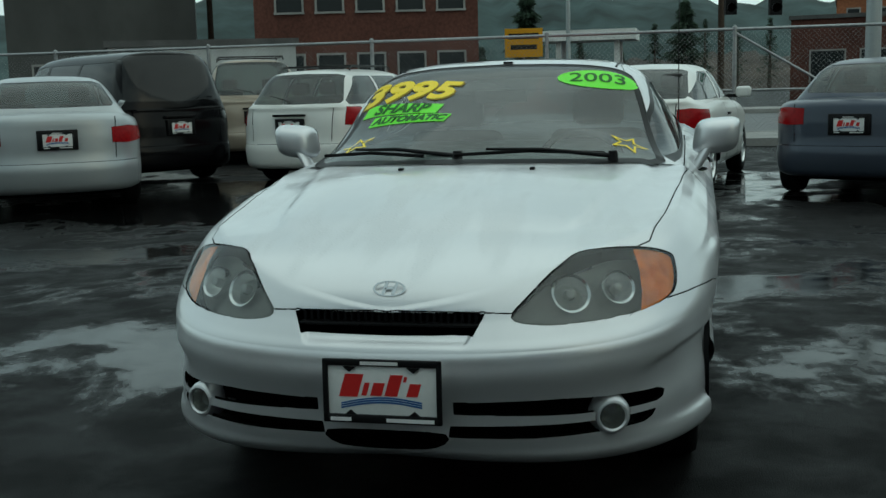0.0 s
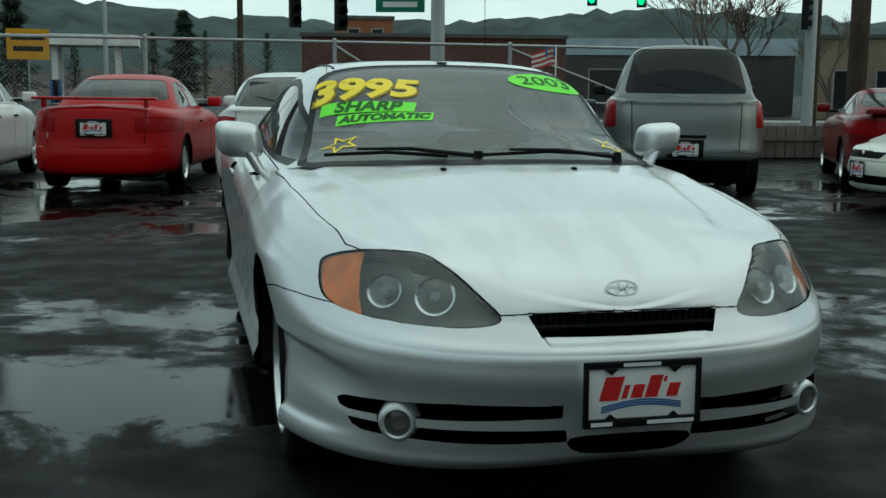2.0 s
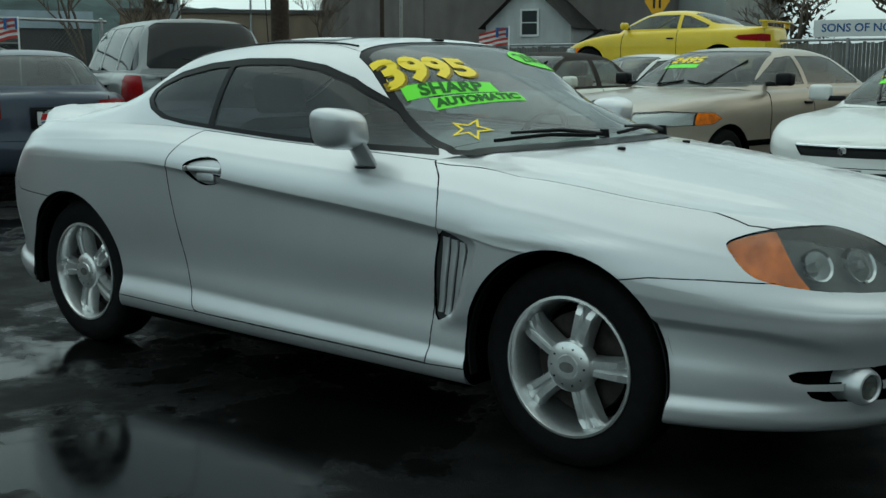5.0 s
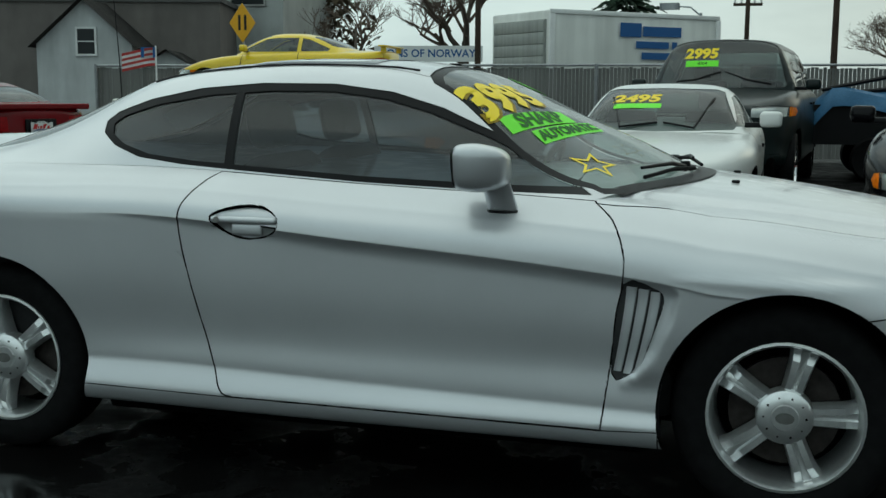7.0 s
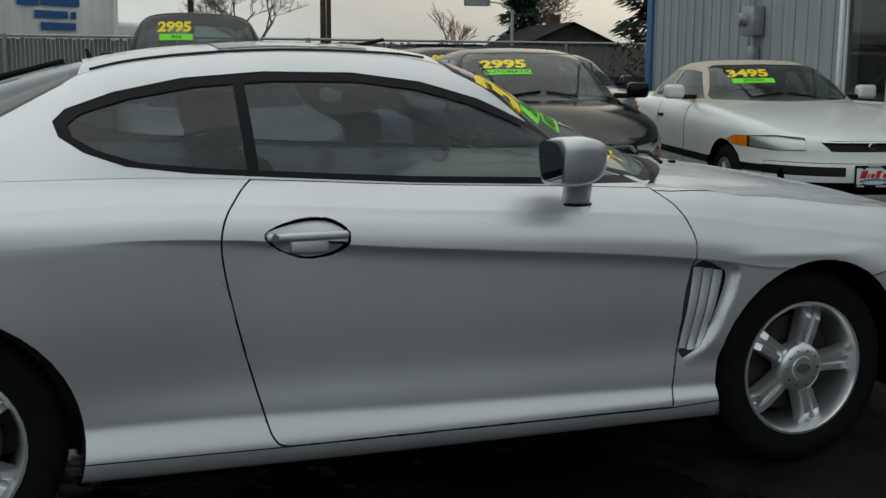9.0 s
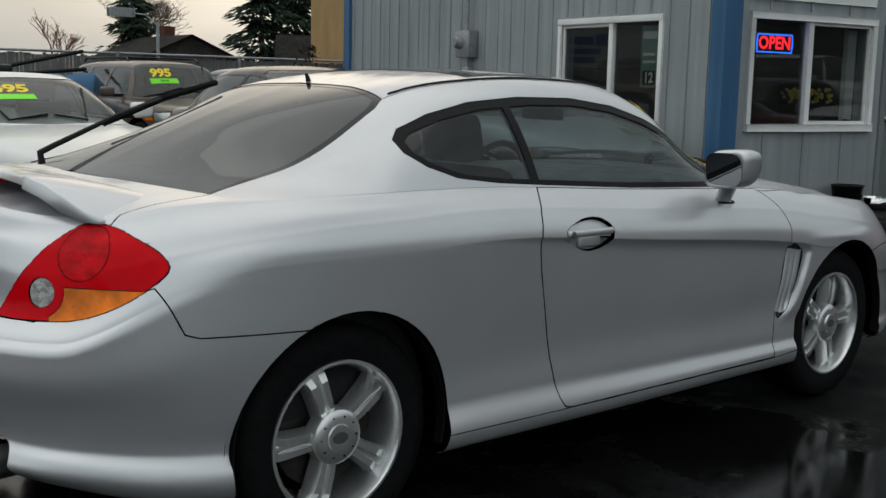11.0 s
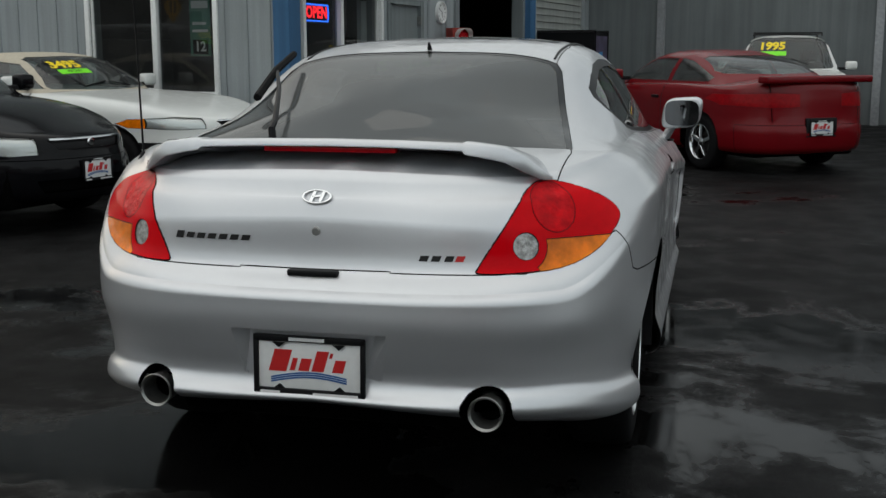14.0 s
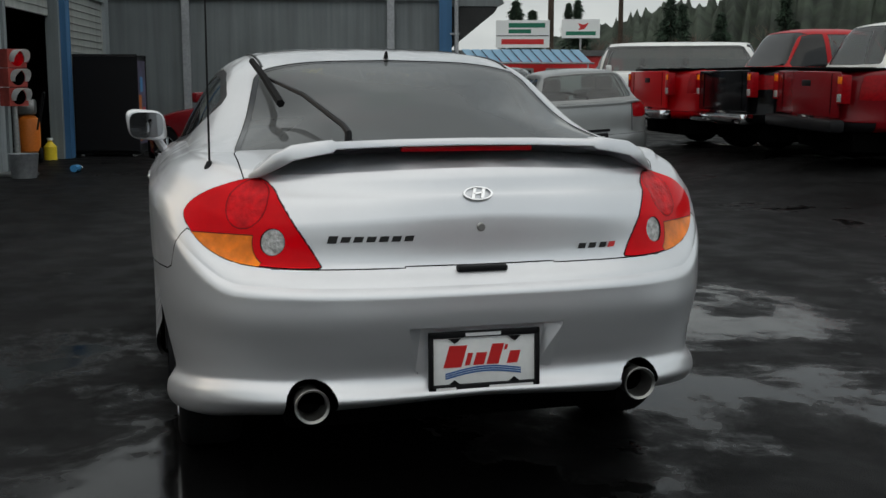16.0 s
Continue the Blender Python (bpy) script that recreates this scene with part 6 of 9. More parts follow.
SEDAN = dict(size=(4.55, 0.86, 1.42, 2.65, 0.92), body=(0.68, 0.95, 0.95, 0.97), glassline=(0.92, 0.12, -0.85, -1.45))
make_car("parked_sedan", "silver four-door sedan with red tail lamps", LSILVER_P, (4.7, 0.90, 1.44, 2.74, 0.95), (0.7, 0.97, 0.98, 1.03), (0.95, 0.12, -0.9, -1.5), (-5.25, -5.5), 214, pillars=(-0.15,), rear_lamp=(0.60, 0.99, 0.72, 0.88), group="back row")
make_car("minivan", "black minivan with dark windows", BLACK_P, (4.9, 0.96, 1.78, 2.95, 0.95), (0.85, 1.08, 1.05, 1.02), (1.35, 0.45, -2.1, -2.45), (-8.6, -5.75), 234, "van", pillars=(0.05, -1.0), rear_lamp=(0.86, 1.0, 0.85, 1.15), group="back row", tyre_r=0.33, tint=GLASS_TINT)
make_car("sport_utility", "tan sport utility wagon behind the minivan", TAN_P, (4.7, 0.92, 1.75, 2.75, 0.85), (0.9, 1.1, 1.08, 1.05), (0.9, 0.35, -1.8, -2.15), (-12.3, -6.2), 205, "gate", pillars=(-0.1, -1.05), group="back row", tyre_r=0.35, rails=True)
make_car("station_wagon", "white compact station wagon with roof rails", WHITE_P, (4.55, 0.85, 1.47, 2.61, 0.9), (0.68, 0.97, 0.97, 0.99), (1.0, 0.25, -1.7, -2.18), (-8.3, -4.15), 175, "gate", pillars=(0.0, -0.95), rear_lamp=(0.80, 1.0, 0.76, 1.16), group="back row", rails=True)
make_car("red_coupe", "bright red compact coupe with a boot spoiler", RED_P, (4.45, 0.845, 1.37, 2.5, 0.9), (0.66, 0.93, 0.93, 0.99), (0.85, 0.1, -0.75, -1.4), (-8.2, -1.98), 169, pillars=(-0.35,), rear_lamp=(0.52, 0.99, 0.70, 0.86), spoiler=True, group="back row")
make_car("white_hatchback", "white compact hatchback with a black boot strip", WHITE_P, (4.2, 0.835, 1.40, 2.44, 0.82), (0.66, 0.95, 0.95, 0.98), (0.85, 0.1, -1.1, -1.85), (-7.05, 0.05), 170, "gate", pillars=(-0.35,), rear_lamp=(0.66, 0.98, 0.70, 0.9), group="back row")
make_car("blue_sedan", "slate blue four-door sedan with wide red tail lamps", SLATE_P, (4.4, 0.86, 1.40, 2.64, 0.9), (0.64, 0.95, 0.95, 0.98), (1.0, 0.15, -0.95, -1.5), (-6.45, 2.25), 160, pillars=(-0.1,), rear_lamp=(0.52, 0.97, 0.74, 0.90), group="back row")
make_car("silver_suv", "silver two-tone sport utility with dark rear glass", GREY_P, (4.6, 0.93, 1.78, 2.72, 0.8), (0.98, 1.16, 1.14, 1.12), (0.95, 0.45, -1.75, -2.08), (-6.7, 4.45), 158, "gate", pillars=(-0.2, -1.1), rear_lamp=(0.84, 1.0, 0.82, 1.12), tyre_r=0.37, group="back row", tint=GLASS_TINT, sill=0.45, bumper_mat=LSILVER_P, plate_z=0.58)
make_car("maroon_coupe", "dark red sports coupe with a rear wing", DARKRED_P, (4.5, 0.875, 1.31, 2.56, 0.95), (0.62, 0.9, 0.92, 0.99), (0.85, 0.05, -0.75, -1.6), (-7.15, 7.85), 153, pillars=(-0.5,), rear_lamp=(0.45, 0.98, 0.70, 0.88), spoiler="lip")
make_car("white_convertible", "cream white convertible with a dark soft top", CREAM_P, (4.85, 0.88, 1.40, 2.69, 1.0), (0.66, 0.93, 0.94, 0.98), (0.75, 0.0, -0.9, -1.35), (-5.45, 5.8), 262, plate="front", pillars=(-0.45,), roof_mat=SOFT_TOP, front_lamp=(0.45, 0.95, 0.58, 0.70), rim=(14, 0.01, 0), price=("1995", ""), group="front row")
make_car("tan_sedan", "tan full-size sedan with a chrome grille", TAN_P, (5.1, 0.94, 1.42, 2.81, 1.1), (0.78, 0.98, 0.99, 1.02), (1.0, 0.15, -0.95, -1.65), (-2.7, 5.5), 262, plate="front", pillars=(-0.15,), front_lamp=(0.5, 0.96, 0.66, 0.79), rim=(24, 0.006, 0), price=("2495", ""), moulding=CHROME, bumper_mat=TAN_P, group="front row")
make_car("white_coupe", "white wedge-nosed compact coupe with a price on the windscreen", WHITE_P, (4.1, 0.83, 1.29, 2.43, 0.9), (0.70, 0.88, 0.90, 0.95), (0.75, -0.05, -0.85, -1.5), (0.35, 3.92), 268, plate="front", pillars=(-0.45,), front_lamp=(0.7, 0.97, 0.52, 0.58), price=("2495", ""), moulding=BLACK_TRIM, group="front row")
make_car("black_sedan", "black four-door sedan with an orange wheel and a windscreen price", BLACK_P, (4.45, 0.86, 1.41, 2.62, 0.9), (0.70, 0.96, 0.96, 0.99), (1.05, 0.2, -0.95, -1.5), (2.62, 3.47), 260, plate="front", pillars=(-0.1,), front_lamp=(0.52, 0.87, 0.57, 0.69), price=("2995", "AUTOMATIC"), rim_mat=ORANGE_RIM, group="front row")
make_car("white_pony_car", "white convertible with a tan soft top beside the office", WHITE_P, (4.55, 0.86, 1.32, 2.55, 0.98), (0.72, 0.93, 0.93, 0.98), (0.55, -0.15, -1.05, -1.45), (4.95, 3.22), 256, plate="front", pillars=(-0.65,), roof_mat=TAN_TOP, front_lamp=(0.55, 0.96, 0.62, 0.72), moulding=BLACK_TRIM, price=("3495", "WOW"), rim=(10, 0.016, 0), group="front row")
make_car("dark_wagon", "dark blue sedan with a price on the windscreen", SLATE_P, price=("1995", "5 SPEED"), at=(5.75, 8.7), heading=268, plate="front", pillars=(-0.1,), **SEDAN)
make_car("brown_suv", "brown sport utility with a roof rack and a price sticker", BROWN_P, (4.5, 0.88, 1.5, 2.6, 0.85), (0.82, 0.97, 0.97, 0.98), (0.9, 0.4, -1.8, -2.1), (4.35, 9.5), 266, "gate", plate="front", pillars=(-0.2, -1.05), price=("995", "4X4"), rails=True, tyre_r=0.35)
make_car("pickup_truck", "dark green pickup truck with chrome mirrors and a canopy", GREENBLACK_P, (5.7, 1.0, 1.90, 3.5, 0.95), (1.05, 1.25, 1.22, 1.2), (1.25, 0.8, -2.7, -2.95), (0.62, 8.72), 264, "van", plate="front", pillars=(-0.45, -0.95), price=("2995", "4X4"), tyre_r=0.38, rim_mat=CHROME, category="truck", sill=0.36)
make_car("yellow_coupe", "bright yellow sports coupe raised on a display stand", YELLOW_P, (4.43, 0.885, 1.33, 2.7, 0.85), (0.62, 0.9, 0.93, 0.99), (0.95, 0.15, -0.7, -1.45), (-9.85, 16.4), 184, plate="front", pillars=(-0.5,), lift=0.96, spoiler=True, rear_lamp=(0.5, 0.95, 0.72, 0.84), rim=(10, 0.018, 0))
make_car("pale_sedan", "white sedan parked behind the convertible", WHITE_P, at=(-6.9, 10.6), heading=250, plate="front", pillars=(-0.1,), **SEDAN)
make_car("red_sports_coupe", "deep red two-door coupe with chrome wheels", DARKRED_P, (4.5, 0.88, 1.32, 2.56, 0.95), (0.62, 0.9, 0.93, 1.0), (0.85, 0.05, -0.8, -1.65), (7.6, -2.1), 35, pillars=(-0.5,), rear_lamp=(0.3, 0.97, 0.72, 0.86), spoiler="lip", rim=(5, 0.024, 0), rim_mat=CHROME, plate_z=0.5)
make_car("white_suv", "white sport utility with a yellow price by the workshop wall", WHITE_P, (4.6, 0.9, 1.56, 2.7, 0.85), (0.85, 1.0, 0.98, 0.97), (0.9, 0.45, -1.8, -2.15), (12.2, -2.0), 178, "gate", plate="front", pillars=(-0.2, -1.05), price=("1995", ""), rails=True, tyre_r=0.35)
make_car("dark_hatch", "black wagon facing the yard", BLACK_P, (4.6, 0.88, 1.45, 2.65, 0.9), (0.7, 0.98, 0.98, 1.0), (1.0, 0.2, -1.5, -2.1), (10.9, -4.05), 160, "gate", plate="front", pillars=(-0.1, -1.0), price=None)
make_car("grey_hatchback", "grey compact hatchback with red tail lamps", GREY_P, (4.15, 0.83, 1.39, 2.51, 0.85), (0.70, 0.94, 0.94, 0.95), (1.0, 0.25, -1.35, -1.78), (8.6, -4.78), -10, "gate", pillars=(-0.15, -0.95), rear_lamp=(0.66, 0.98, 0.74, 0.92), plate_z=0.45)
make_car("long_suv", "white and silver full-size sport utility", WHITE_P, (5.4, 1.0, 1.85, 3.3, 0.9), (1.0, 1.2, 1.18, 1.15), (1.1, 0.7, -2.2, -2.55), (16.6, -12.3), 62, "gate", pillars=(), tyre_r=0.38, tint=GLASS_TINT)
make_car("maroon_pickup", "maroon pickup truck with a chrome rear bumper", RED_P, (5.3, 0.96, 1.78, 3.2, 0.9), (1.0, 1.18, 1.15, 1.15), (1.0, 0.5, -0.65, -0.95), (10.95, -6.6), -96, "bed", pillars=(-0.25,), rear_lamp=(0.88, 1.0, 0.8, 1.08), tyre_r=0.37, category="truck", group="pickup row", tint=GLASS_TINT, sill=0.42)
make_car("black_pickup", "black pickup truck with a white cab", BLACK_P, (5.3, 0.96, 1.80, 3.2, 0.9), (1.0, 1.18, 1.15, 1.15), (1.0, 0.5, -0.65, -0.95), (8.85, -6.72), -96, "bed", pillars=(-0.25,), roof_mat=WHITE_P, tyre_r=0.37, category="truck", group="pickup row", sill=0.42)
make_car("red_pickup", "dark red pickup truck with black arches", DARKRED_P, (4.9, 0.92, 1.75, 3.0, 0.85), (0.98, 1.15, 1.12, 1.12), (0.95, 0.45, -0.75, -1.0), (6.75, -6.65), -97, "bed", pillars=(-0.25,), rear_lamp=(0.86, 1.0, 0.78, 1.05), tyre_r=0.37, bumper_mat=BLACK_TRIM, category="truck", group="pickup row", sill=0.42)

# ---------------------------------------------------------------- office and workshop
def streaked(name, color, rough=0.55, streak=0.22, width=9.0, metal=0.0, bump=0.0):
    """Paint with rain streaks that run down, soft stains and fine grain."""
    m = mat(name, color, rough, metal, grain=0.05, grain_scale=70, stain=0.1, stain_scale=0.9, bump=bump, bump_scale=60)
    n, l = m.node_tree.nodes, m.node_tree.links
    b = n["Principled BSDF"]
    src = b.inputs["Base Color"].links[0].from_socket
    mp = n.new("ShaderNodeMapping")
    mp.inputs["Scale"].default_value = (width, width, 0.35)
    nz = n.new("ShaderNodeTexNoise")
    nz.inputs["Scale"].default_value = 1.0
    nz.inputs["Detail"].default_value = 5
    rg = n.new("ShaderNodeMapRange")
    rg.inputs["From Min"].default_value, rg.inputs["From Max"].default_value = 0.35, 0.72
    rg.inputs["To Min"].default_value, rg.inputs["To Max"].default_value = 1.05, 1.0 - streak
    sc = n.new("ShaderNodeVectorMath")
    sc.operation = "SCALE"
    tc = n.new("ShaderNodeTexCoord")
    l.new(tc.outputs["Object"], mp.inputs["Vector"])
    l.new(mp.outputs["Vector"], nz.inputs["Vector"])
    l.new(nz.outputs["Fac"], rg.inputs["Value"])
    l.new(src, sc.inputs[0])
    l.new(rg.outputs["Result"], sc.inputs["Scale"])
    l.new(sc.outputs["Vector"], b.inputs["Base Color"])
    return m


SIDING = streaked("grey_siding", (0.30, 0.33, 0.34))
# same siding, darkened: shade of the recessed yard side is in the colour
SHADED_SIDING = streaked("shaded_siding", (0.155, 0.172, 0.175))
POST_BLUE = streaked("blue_post_paint", (0.05, 0.14, 0.27), 0.45)
DOOR_GREY = streaked("grey_door_paint", (0.20, 0.225, 0.23), 0.5)
FRAME_WHITE = mat("white_frame", (0.72, 0.73, 0.72), rough=0.45, grain=0.06, stain=0.1)
ROLL_WHITE = streaked("white_roll_door", (0.32, 0.335, 0.315), 0.5)
GLASS_SHOP = glass("shop_glass", (0.42, 0.45, 0.45), veil=0.02)
# indoor shade is put into these wall colours, darkest in the workshop
INNER = mat("shaded_room_paint", (0.10, 0.10, 0.10), rough=0.8, stain=0.3)
INNER_SHADE = mat("shaded_workshop_paint", (0.03, 0.028, 0.027), rough=0.85, stain=0.3)
GALV = mat("galvanised_steel", (0.32, 0.33, 0.34), rough=0.45, metal=0.6, grain=0.15, grain_scale=20, stain=0.15)
NEON_RED = mat("red_neon", (0.6, 0.02, 0.02), rough=0.4, emit=(1.0, 0.02, 0.03, 3.0))
NEON_BLUE = mat("blue_neon", (0.02, 0.1, 0.6), rough=0.4, emit=(0.02, 0.16, 1.0, 3.0))
SIGNAL_RED = mat("faded_red_paint", (0.30, 0.05, 0.04), rough=0.6, grain=0.1, stain=0.3, stain_scale=6)
ROOF_GREY = mat("grey_roofing", (0.10, 0.10, 0.10), rough=0.8, grain=0.2, stain=0.2)
CONCRETE = mat("concrete", (0.28, 0.28, 0.27), rough=0.75, grain=0.12, grain_scale=25, stain=0.2, bump=0.2)
ORANGE_M = mat("orange_enamel", (0.6, 0.16, 0.02), rough=0.4, grain=0.1, stain=0.15)
YELLOW_M = mat("yellow_plastic", (0.75, 0.55, 0.03), rough=0.4, grain=0.08)
BLUE_M = mat("blue_plastic", (0.05, 0.25, 0.5), rough=0.35, grain=0.08)
GREEN_SIGN = mat("green_sign", (0.02, 0.16, 0.10), rough=0.45, grain=0.06)
POSTER_G = mat("green_poster", (0.10, 0.24, 0.19), rough=0.6, grain=0.15, grain_scale=12)


def basis(p, u, out):
    """A frame on a wall: x along it, y out of it, z up."""
    m = Matrix.Identity(4)
    m.col[0], m.col[1], m.col[3] = (*u, 0, 0), (*out, 0, 0), (p[0], p[1], 0, 1)
    return m


def wbox(m, x0, x1, y0, y1, z0, z1, bevel=0.0):
    bm = box(x0, x1, y0, y1, z0, z1, bevel, m)
    outward(bm)
    return bm


def letters(words, size, m, parent, material, name="lettering", bold=0.0, shear=0.0):
    bm = text_bm(words, size, bold, shear)
    bmesh.ops.transform(bm, matrix=m, verts=bm.verts)
    return part(name, bm, material, parent, smooth=False)


def bars(m, rows, parent, material, name="lettering_bar"):
    """Plain bars in place of writing: (u0, u1, v0, v1) on frame m."""
    for u0, u1, v0, v1 in rows:
        part(name, prism([(u0, v0), (u1, v0), (u1, v1), (u0, v1)], m, 0.004), material, parent, smooth=False)


def wall(name, label, m, length, top, holes, material, thick=0.18, ribs=None, rib_step=0.29):
    """A wall along x of frame m with openings (s0, s1, z0, z1) right through it, and raised ribs on its face."""
    bm = bmesh.new()
    edges = sorted({0.0, length} | {h[0] for h in holes} | {h[1] for h in holes})
    for a, b in zip(edges, edges[1:]):
        z = 0.0
        for h in sorted((h for h in holes if h[0] < (a + b) / 2 < h[1]), key=lambda h: h[2]):
            if h[2] > z:
                add_box(bm, a, b, -thick, 0, z, h[2], 0, m)
            z = h[3]
        add_box(bm, a, b, -thick, 0, z, top, 0, m)
    outward(bm)
    w = tagged(obj_from(name, bm, material), label, "wall", kind="structure")
    s = 0.12
    while ribs and s < length - 0.05:
        z = 0.06
        for h in sorted((h for h in holes if h[0] - 0.09 < s < h[1] + 0.09), key=lambda h: h[2]):
            if h[2] - 0.1 > z:
                part("siding_rib", wbox(m, s - 0.016, s + 0.016, -0.005, 0.012, z, h[2] - 0.1, 0.004), material, w)
            z = h[3] + 0.1
        if top > z:
            part("siding_rib", wbox(m, s - 0.016, s + 0.016, -0.005, 0.012, z, top, 0.004), material, w)
        s += rib_step
    return w


def sliding_window(name, label, m, s0, s1, z0, z1, split):
    win = tagged(obj_from(name, wbox(m, s0 - 0.06, s1 + 0.06, -0.06, 0.05, z0 - 0.075, z0, 0.006), FRAME_WHITE, smooth=True, angle=30), label, "window", kind="structure")
    for nm, a in (("window_head", (s0 - 0.06, s1 + 0.06, -0.06, 0.035, z1, z1 + 0.07)), ("window_jamb", (s0 - 0.06, s0, -0.06, 0.03, z0, z1)), ("window_jamb", (s1, s1 + 0.06, -0.06, 0.03, z0, z1)), ("mullion", (split - 0.035, split + 0.035, -0.05, 0.018, z0, z1)),
                  ("sash_rail", (split + 0.035, s1, -0.045, -0.01, z0, z0 + 0.035)), ("sash_rail", (split + 0.035, s1, -0.045, -0.01, z1 - 0.035, z1)), ("sash_stile", (s1 - 0.03, s1, -0.045, -0.01, z0 + 0.035, z1 - 0.035))):
        part(nm, wbox(m, *a, 0.005), FRAME_WHITE, win)
    for a, b in ((s0, split - 0.035), (split + 0.035, s1)):
        pb_ = bmesh.new()
        vs_ = [pb_.verts.new(m @ Vector(q)) for q in ((a, -0.033, z0), (b, -0.033, z0), (b, -0.033, z1), (a, -0.033, z1))]
        pb_.faces.new(vs_)
        p = part("pane", pb_, GLASS_SHOP, win, smooth=False)
        p.visible_shadow = False
    return win


def roll_door(name, label, m, s0, s1, z0, z1, y):
    d = tagged(obj_from(name, wbox(m, s0, s1, y - 0.03, y - 0.01, z0, z1), ROLL_WHITE), label, "door", kind="structure")
    z = z0
    while z < z1 - 0.05:
        part("slat", wbox(m, s0 + 0.01, s1 - 0.01, y - 0.012, y + 0.014, z + 0.006, min(z + 0.115, z1), 0.01), ROLL_WHITE, d)
        z += 0.118
    return d


PX, PY = 6.42, 3.52
M1 = basis((PX, PY), (0.165, 0.986), (-0.986, 0.165))
M2 = basis((PX, PY), (0.983, -0.18), (-0.18, -0.983))
EX, EY = PX + 0.983 * 11.2, PY - 0.18 * 11.2
M3 = basis((EX, EY), (-0.18, -0.983), (-0.983, 0.18))
TOP = 4.2
wall("wall_north", "grey vertical ribbed siding wall of the office", M1, 8.14, TOP, [(0.83, 2.52, 0.89, 1.98)], SIDING, ribs=True)
wall("wall_west", "grey siding front wall with workshop openings", M2, 11.2, TOP, [(0.49, 2.29, 0.93, 2.0), (2.54, 3.5, 0.02, 1.97), (4.73, 7.45, 0.0, 2.75), (8.15, 10.9, 0.0, 2.75)], SIDING, ribs=True, rib_step=0.6)
wall("wall_south", "grey ribbed metal wall closing the yard", M3, 6.5, TOP, [], SHADED_SIDING, ribs=True, rib_step=0.31)
# inside of the building, its far walls, floor and roof
def plan_block(name, label, pts, z0, z1, material, category):
    return tagged(obj_from(name, prism(pts, Matrix.Translation((0, 0, z0)), z1 - z0), material), label, category, kind="structure")


def on(m, s, y):
    v = m @ Vector((s, y, 0))
    return (v.x, v.y)


FARN, FARS = on(M1, 8.14, -9.0), on(M3, 6.5, -5.0)
plan_block("ceiling", "flat grey roof of the office and workshop", [on(M1, 8.3, 0.22), on(M1, -0.15, 0.22), on(M2, 0.1, 0.2), on(M2, 11.0, 0.2), on(M3, 0.2, 0.2), on(M3, 6.75, 0.2), FARS, (24.5, 6.0), FARN], TOP, TOP + 0.3, ROOF_GREY, "roof")
wall("wall_back", "grey rear wall of the building", basis(FARS, ((24.5 - FARS[0]) / math.hypot(24.5 - FARS[0], 6 - FARS[1]), (6 - FARS[1]) / math.hypot(24.5 - FARS[0], 6 - FARS[1])), (1, 0)), math.hypot(24.5 - FARS[0], 6 - FARS[1]), TOP, [], SIDING)
# inner walls, their dimness painted in
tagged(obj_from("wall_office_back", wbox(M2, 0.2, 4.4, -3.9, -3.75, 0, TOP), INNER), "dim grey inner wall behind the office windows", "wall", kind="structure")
tagged(obj_from("wall_partition", wbox(M2, 4.4, 4.55, -8.2, -0.18, 0, TOP), INNER_SHADE), "dark wall between office and workshop", "wall", kind="structure")
tagged(obj_from("wall_workshop_back", wbox(M2, 4.55, 11.1, -8.4, -8.2, 0, TOP), INNER_SHADE), "dark rear wall inside the workshop", "wall", kind="structure")
tagged(obj_from("wall_workshop_side", wbox(M2, 11.02, 11.2, -8.4, -0.18, 0, TOP), INNER_SHADE), "dark side wall inside the workshop", "wall", kind="structure")
tagged(obj_from("wall_gable", wbox(M1, 8.0, 8.14, -9.0, -0.18, 0, TOP), SIDING), "grey side wall of the office", "wall", kind="structure")
tagged(obj_from("trim_corner", wbox(M1, 8.04, 8.24, -0.2, 0.05, 0, TOP, 0.01), POST_BLUE), "blue painted corner trim", "trim", kind="structure")
tagged(obj_from("trim_pillar", wbox(M1, -0.14, 0.06, -0.2, 0.04, 0, TOP, 0.01), POST_BLUE), "blue painted corner pillar of the office", "pillar", kind="structure")
tagged(obj_from("trim_pillar_bay", wbox(M2, 7.46, 7.72, -0.1, 0.12, 0, TOP, 0.01), POST_BLUE), "blue painted pillar between the workshop bays", "pillar", kind="structure")
tagged(obj_from("trim_pillar_end", wbox(M3, 6.3, 6.52, -0.2, 0.1, 0, TOP, 0.01), POST_BLUE), "blue pillar at the end of the wall", "pillar", kind="structure")
# near-black colour carries the shade under the eave
SOFFIT = mat("shaded_soffit_boards", (0.035, 0.036, 0.036), rough=0.8, grain=0.2, stain=0.2)
side_up = M3 @ Matrix.Rotation(math.pi / 2, 4, "X")
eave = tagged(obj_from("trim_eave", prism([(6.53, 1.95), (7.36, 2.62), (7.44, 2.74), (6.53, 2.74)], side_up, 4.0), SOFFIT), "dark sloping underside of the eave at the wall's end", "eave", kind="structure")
part("fascia", prism([(6.53, 2.745), (7.45, 2.745), (7.56, 2.80), (7.46, 3.0), (7.3, 3.2), (6.53, 3.2)], side_up @ Matrix.Translation((0, 0, -0.03)), 4.06), SHADED_SIDING, eave, "grey metal edge of the roof")
for k, (a, b, z0, z1) in enumerate([(4.6, 4.73, 0, 2.9), (7.36, 7.46, 0, 2.75), (4.73, 7.46, 2.75, 2.9)]):
    tagged(obj_from("trim_bay", wbox(M2, a, b, -0.15, 0.03, z0, z1, 0.008), DOOR_GREY), "grey steel trim round the open bay", "trim", kind="structure")
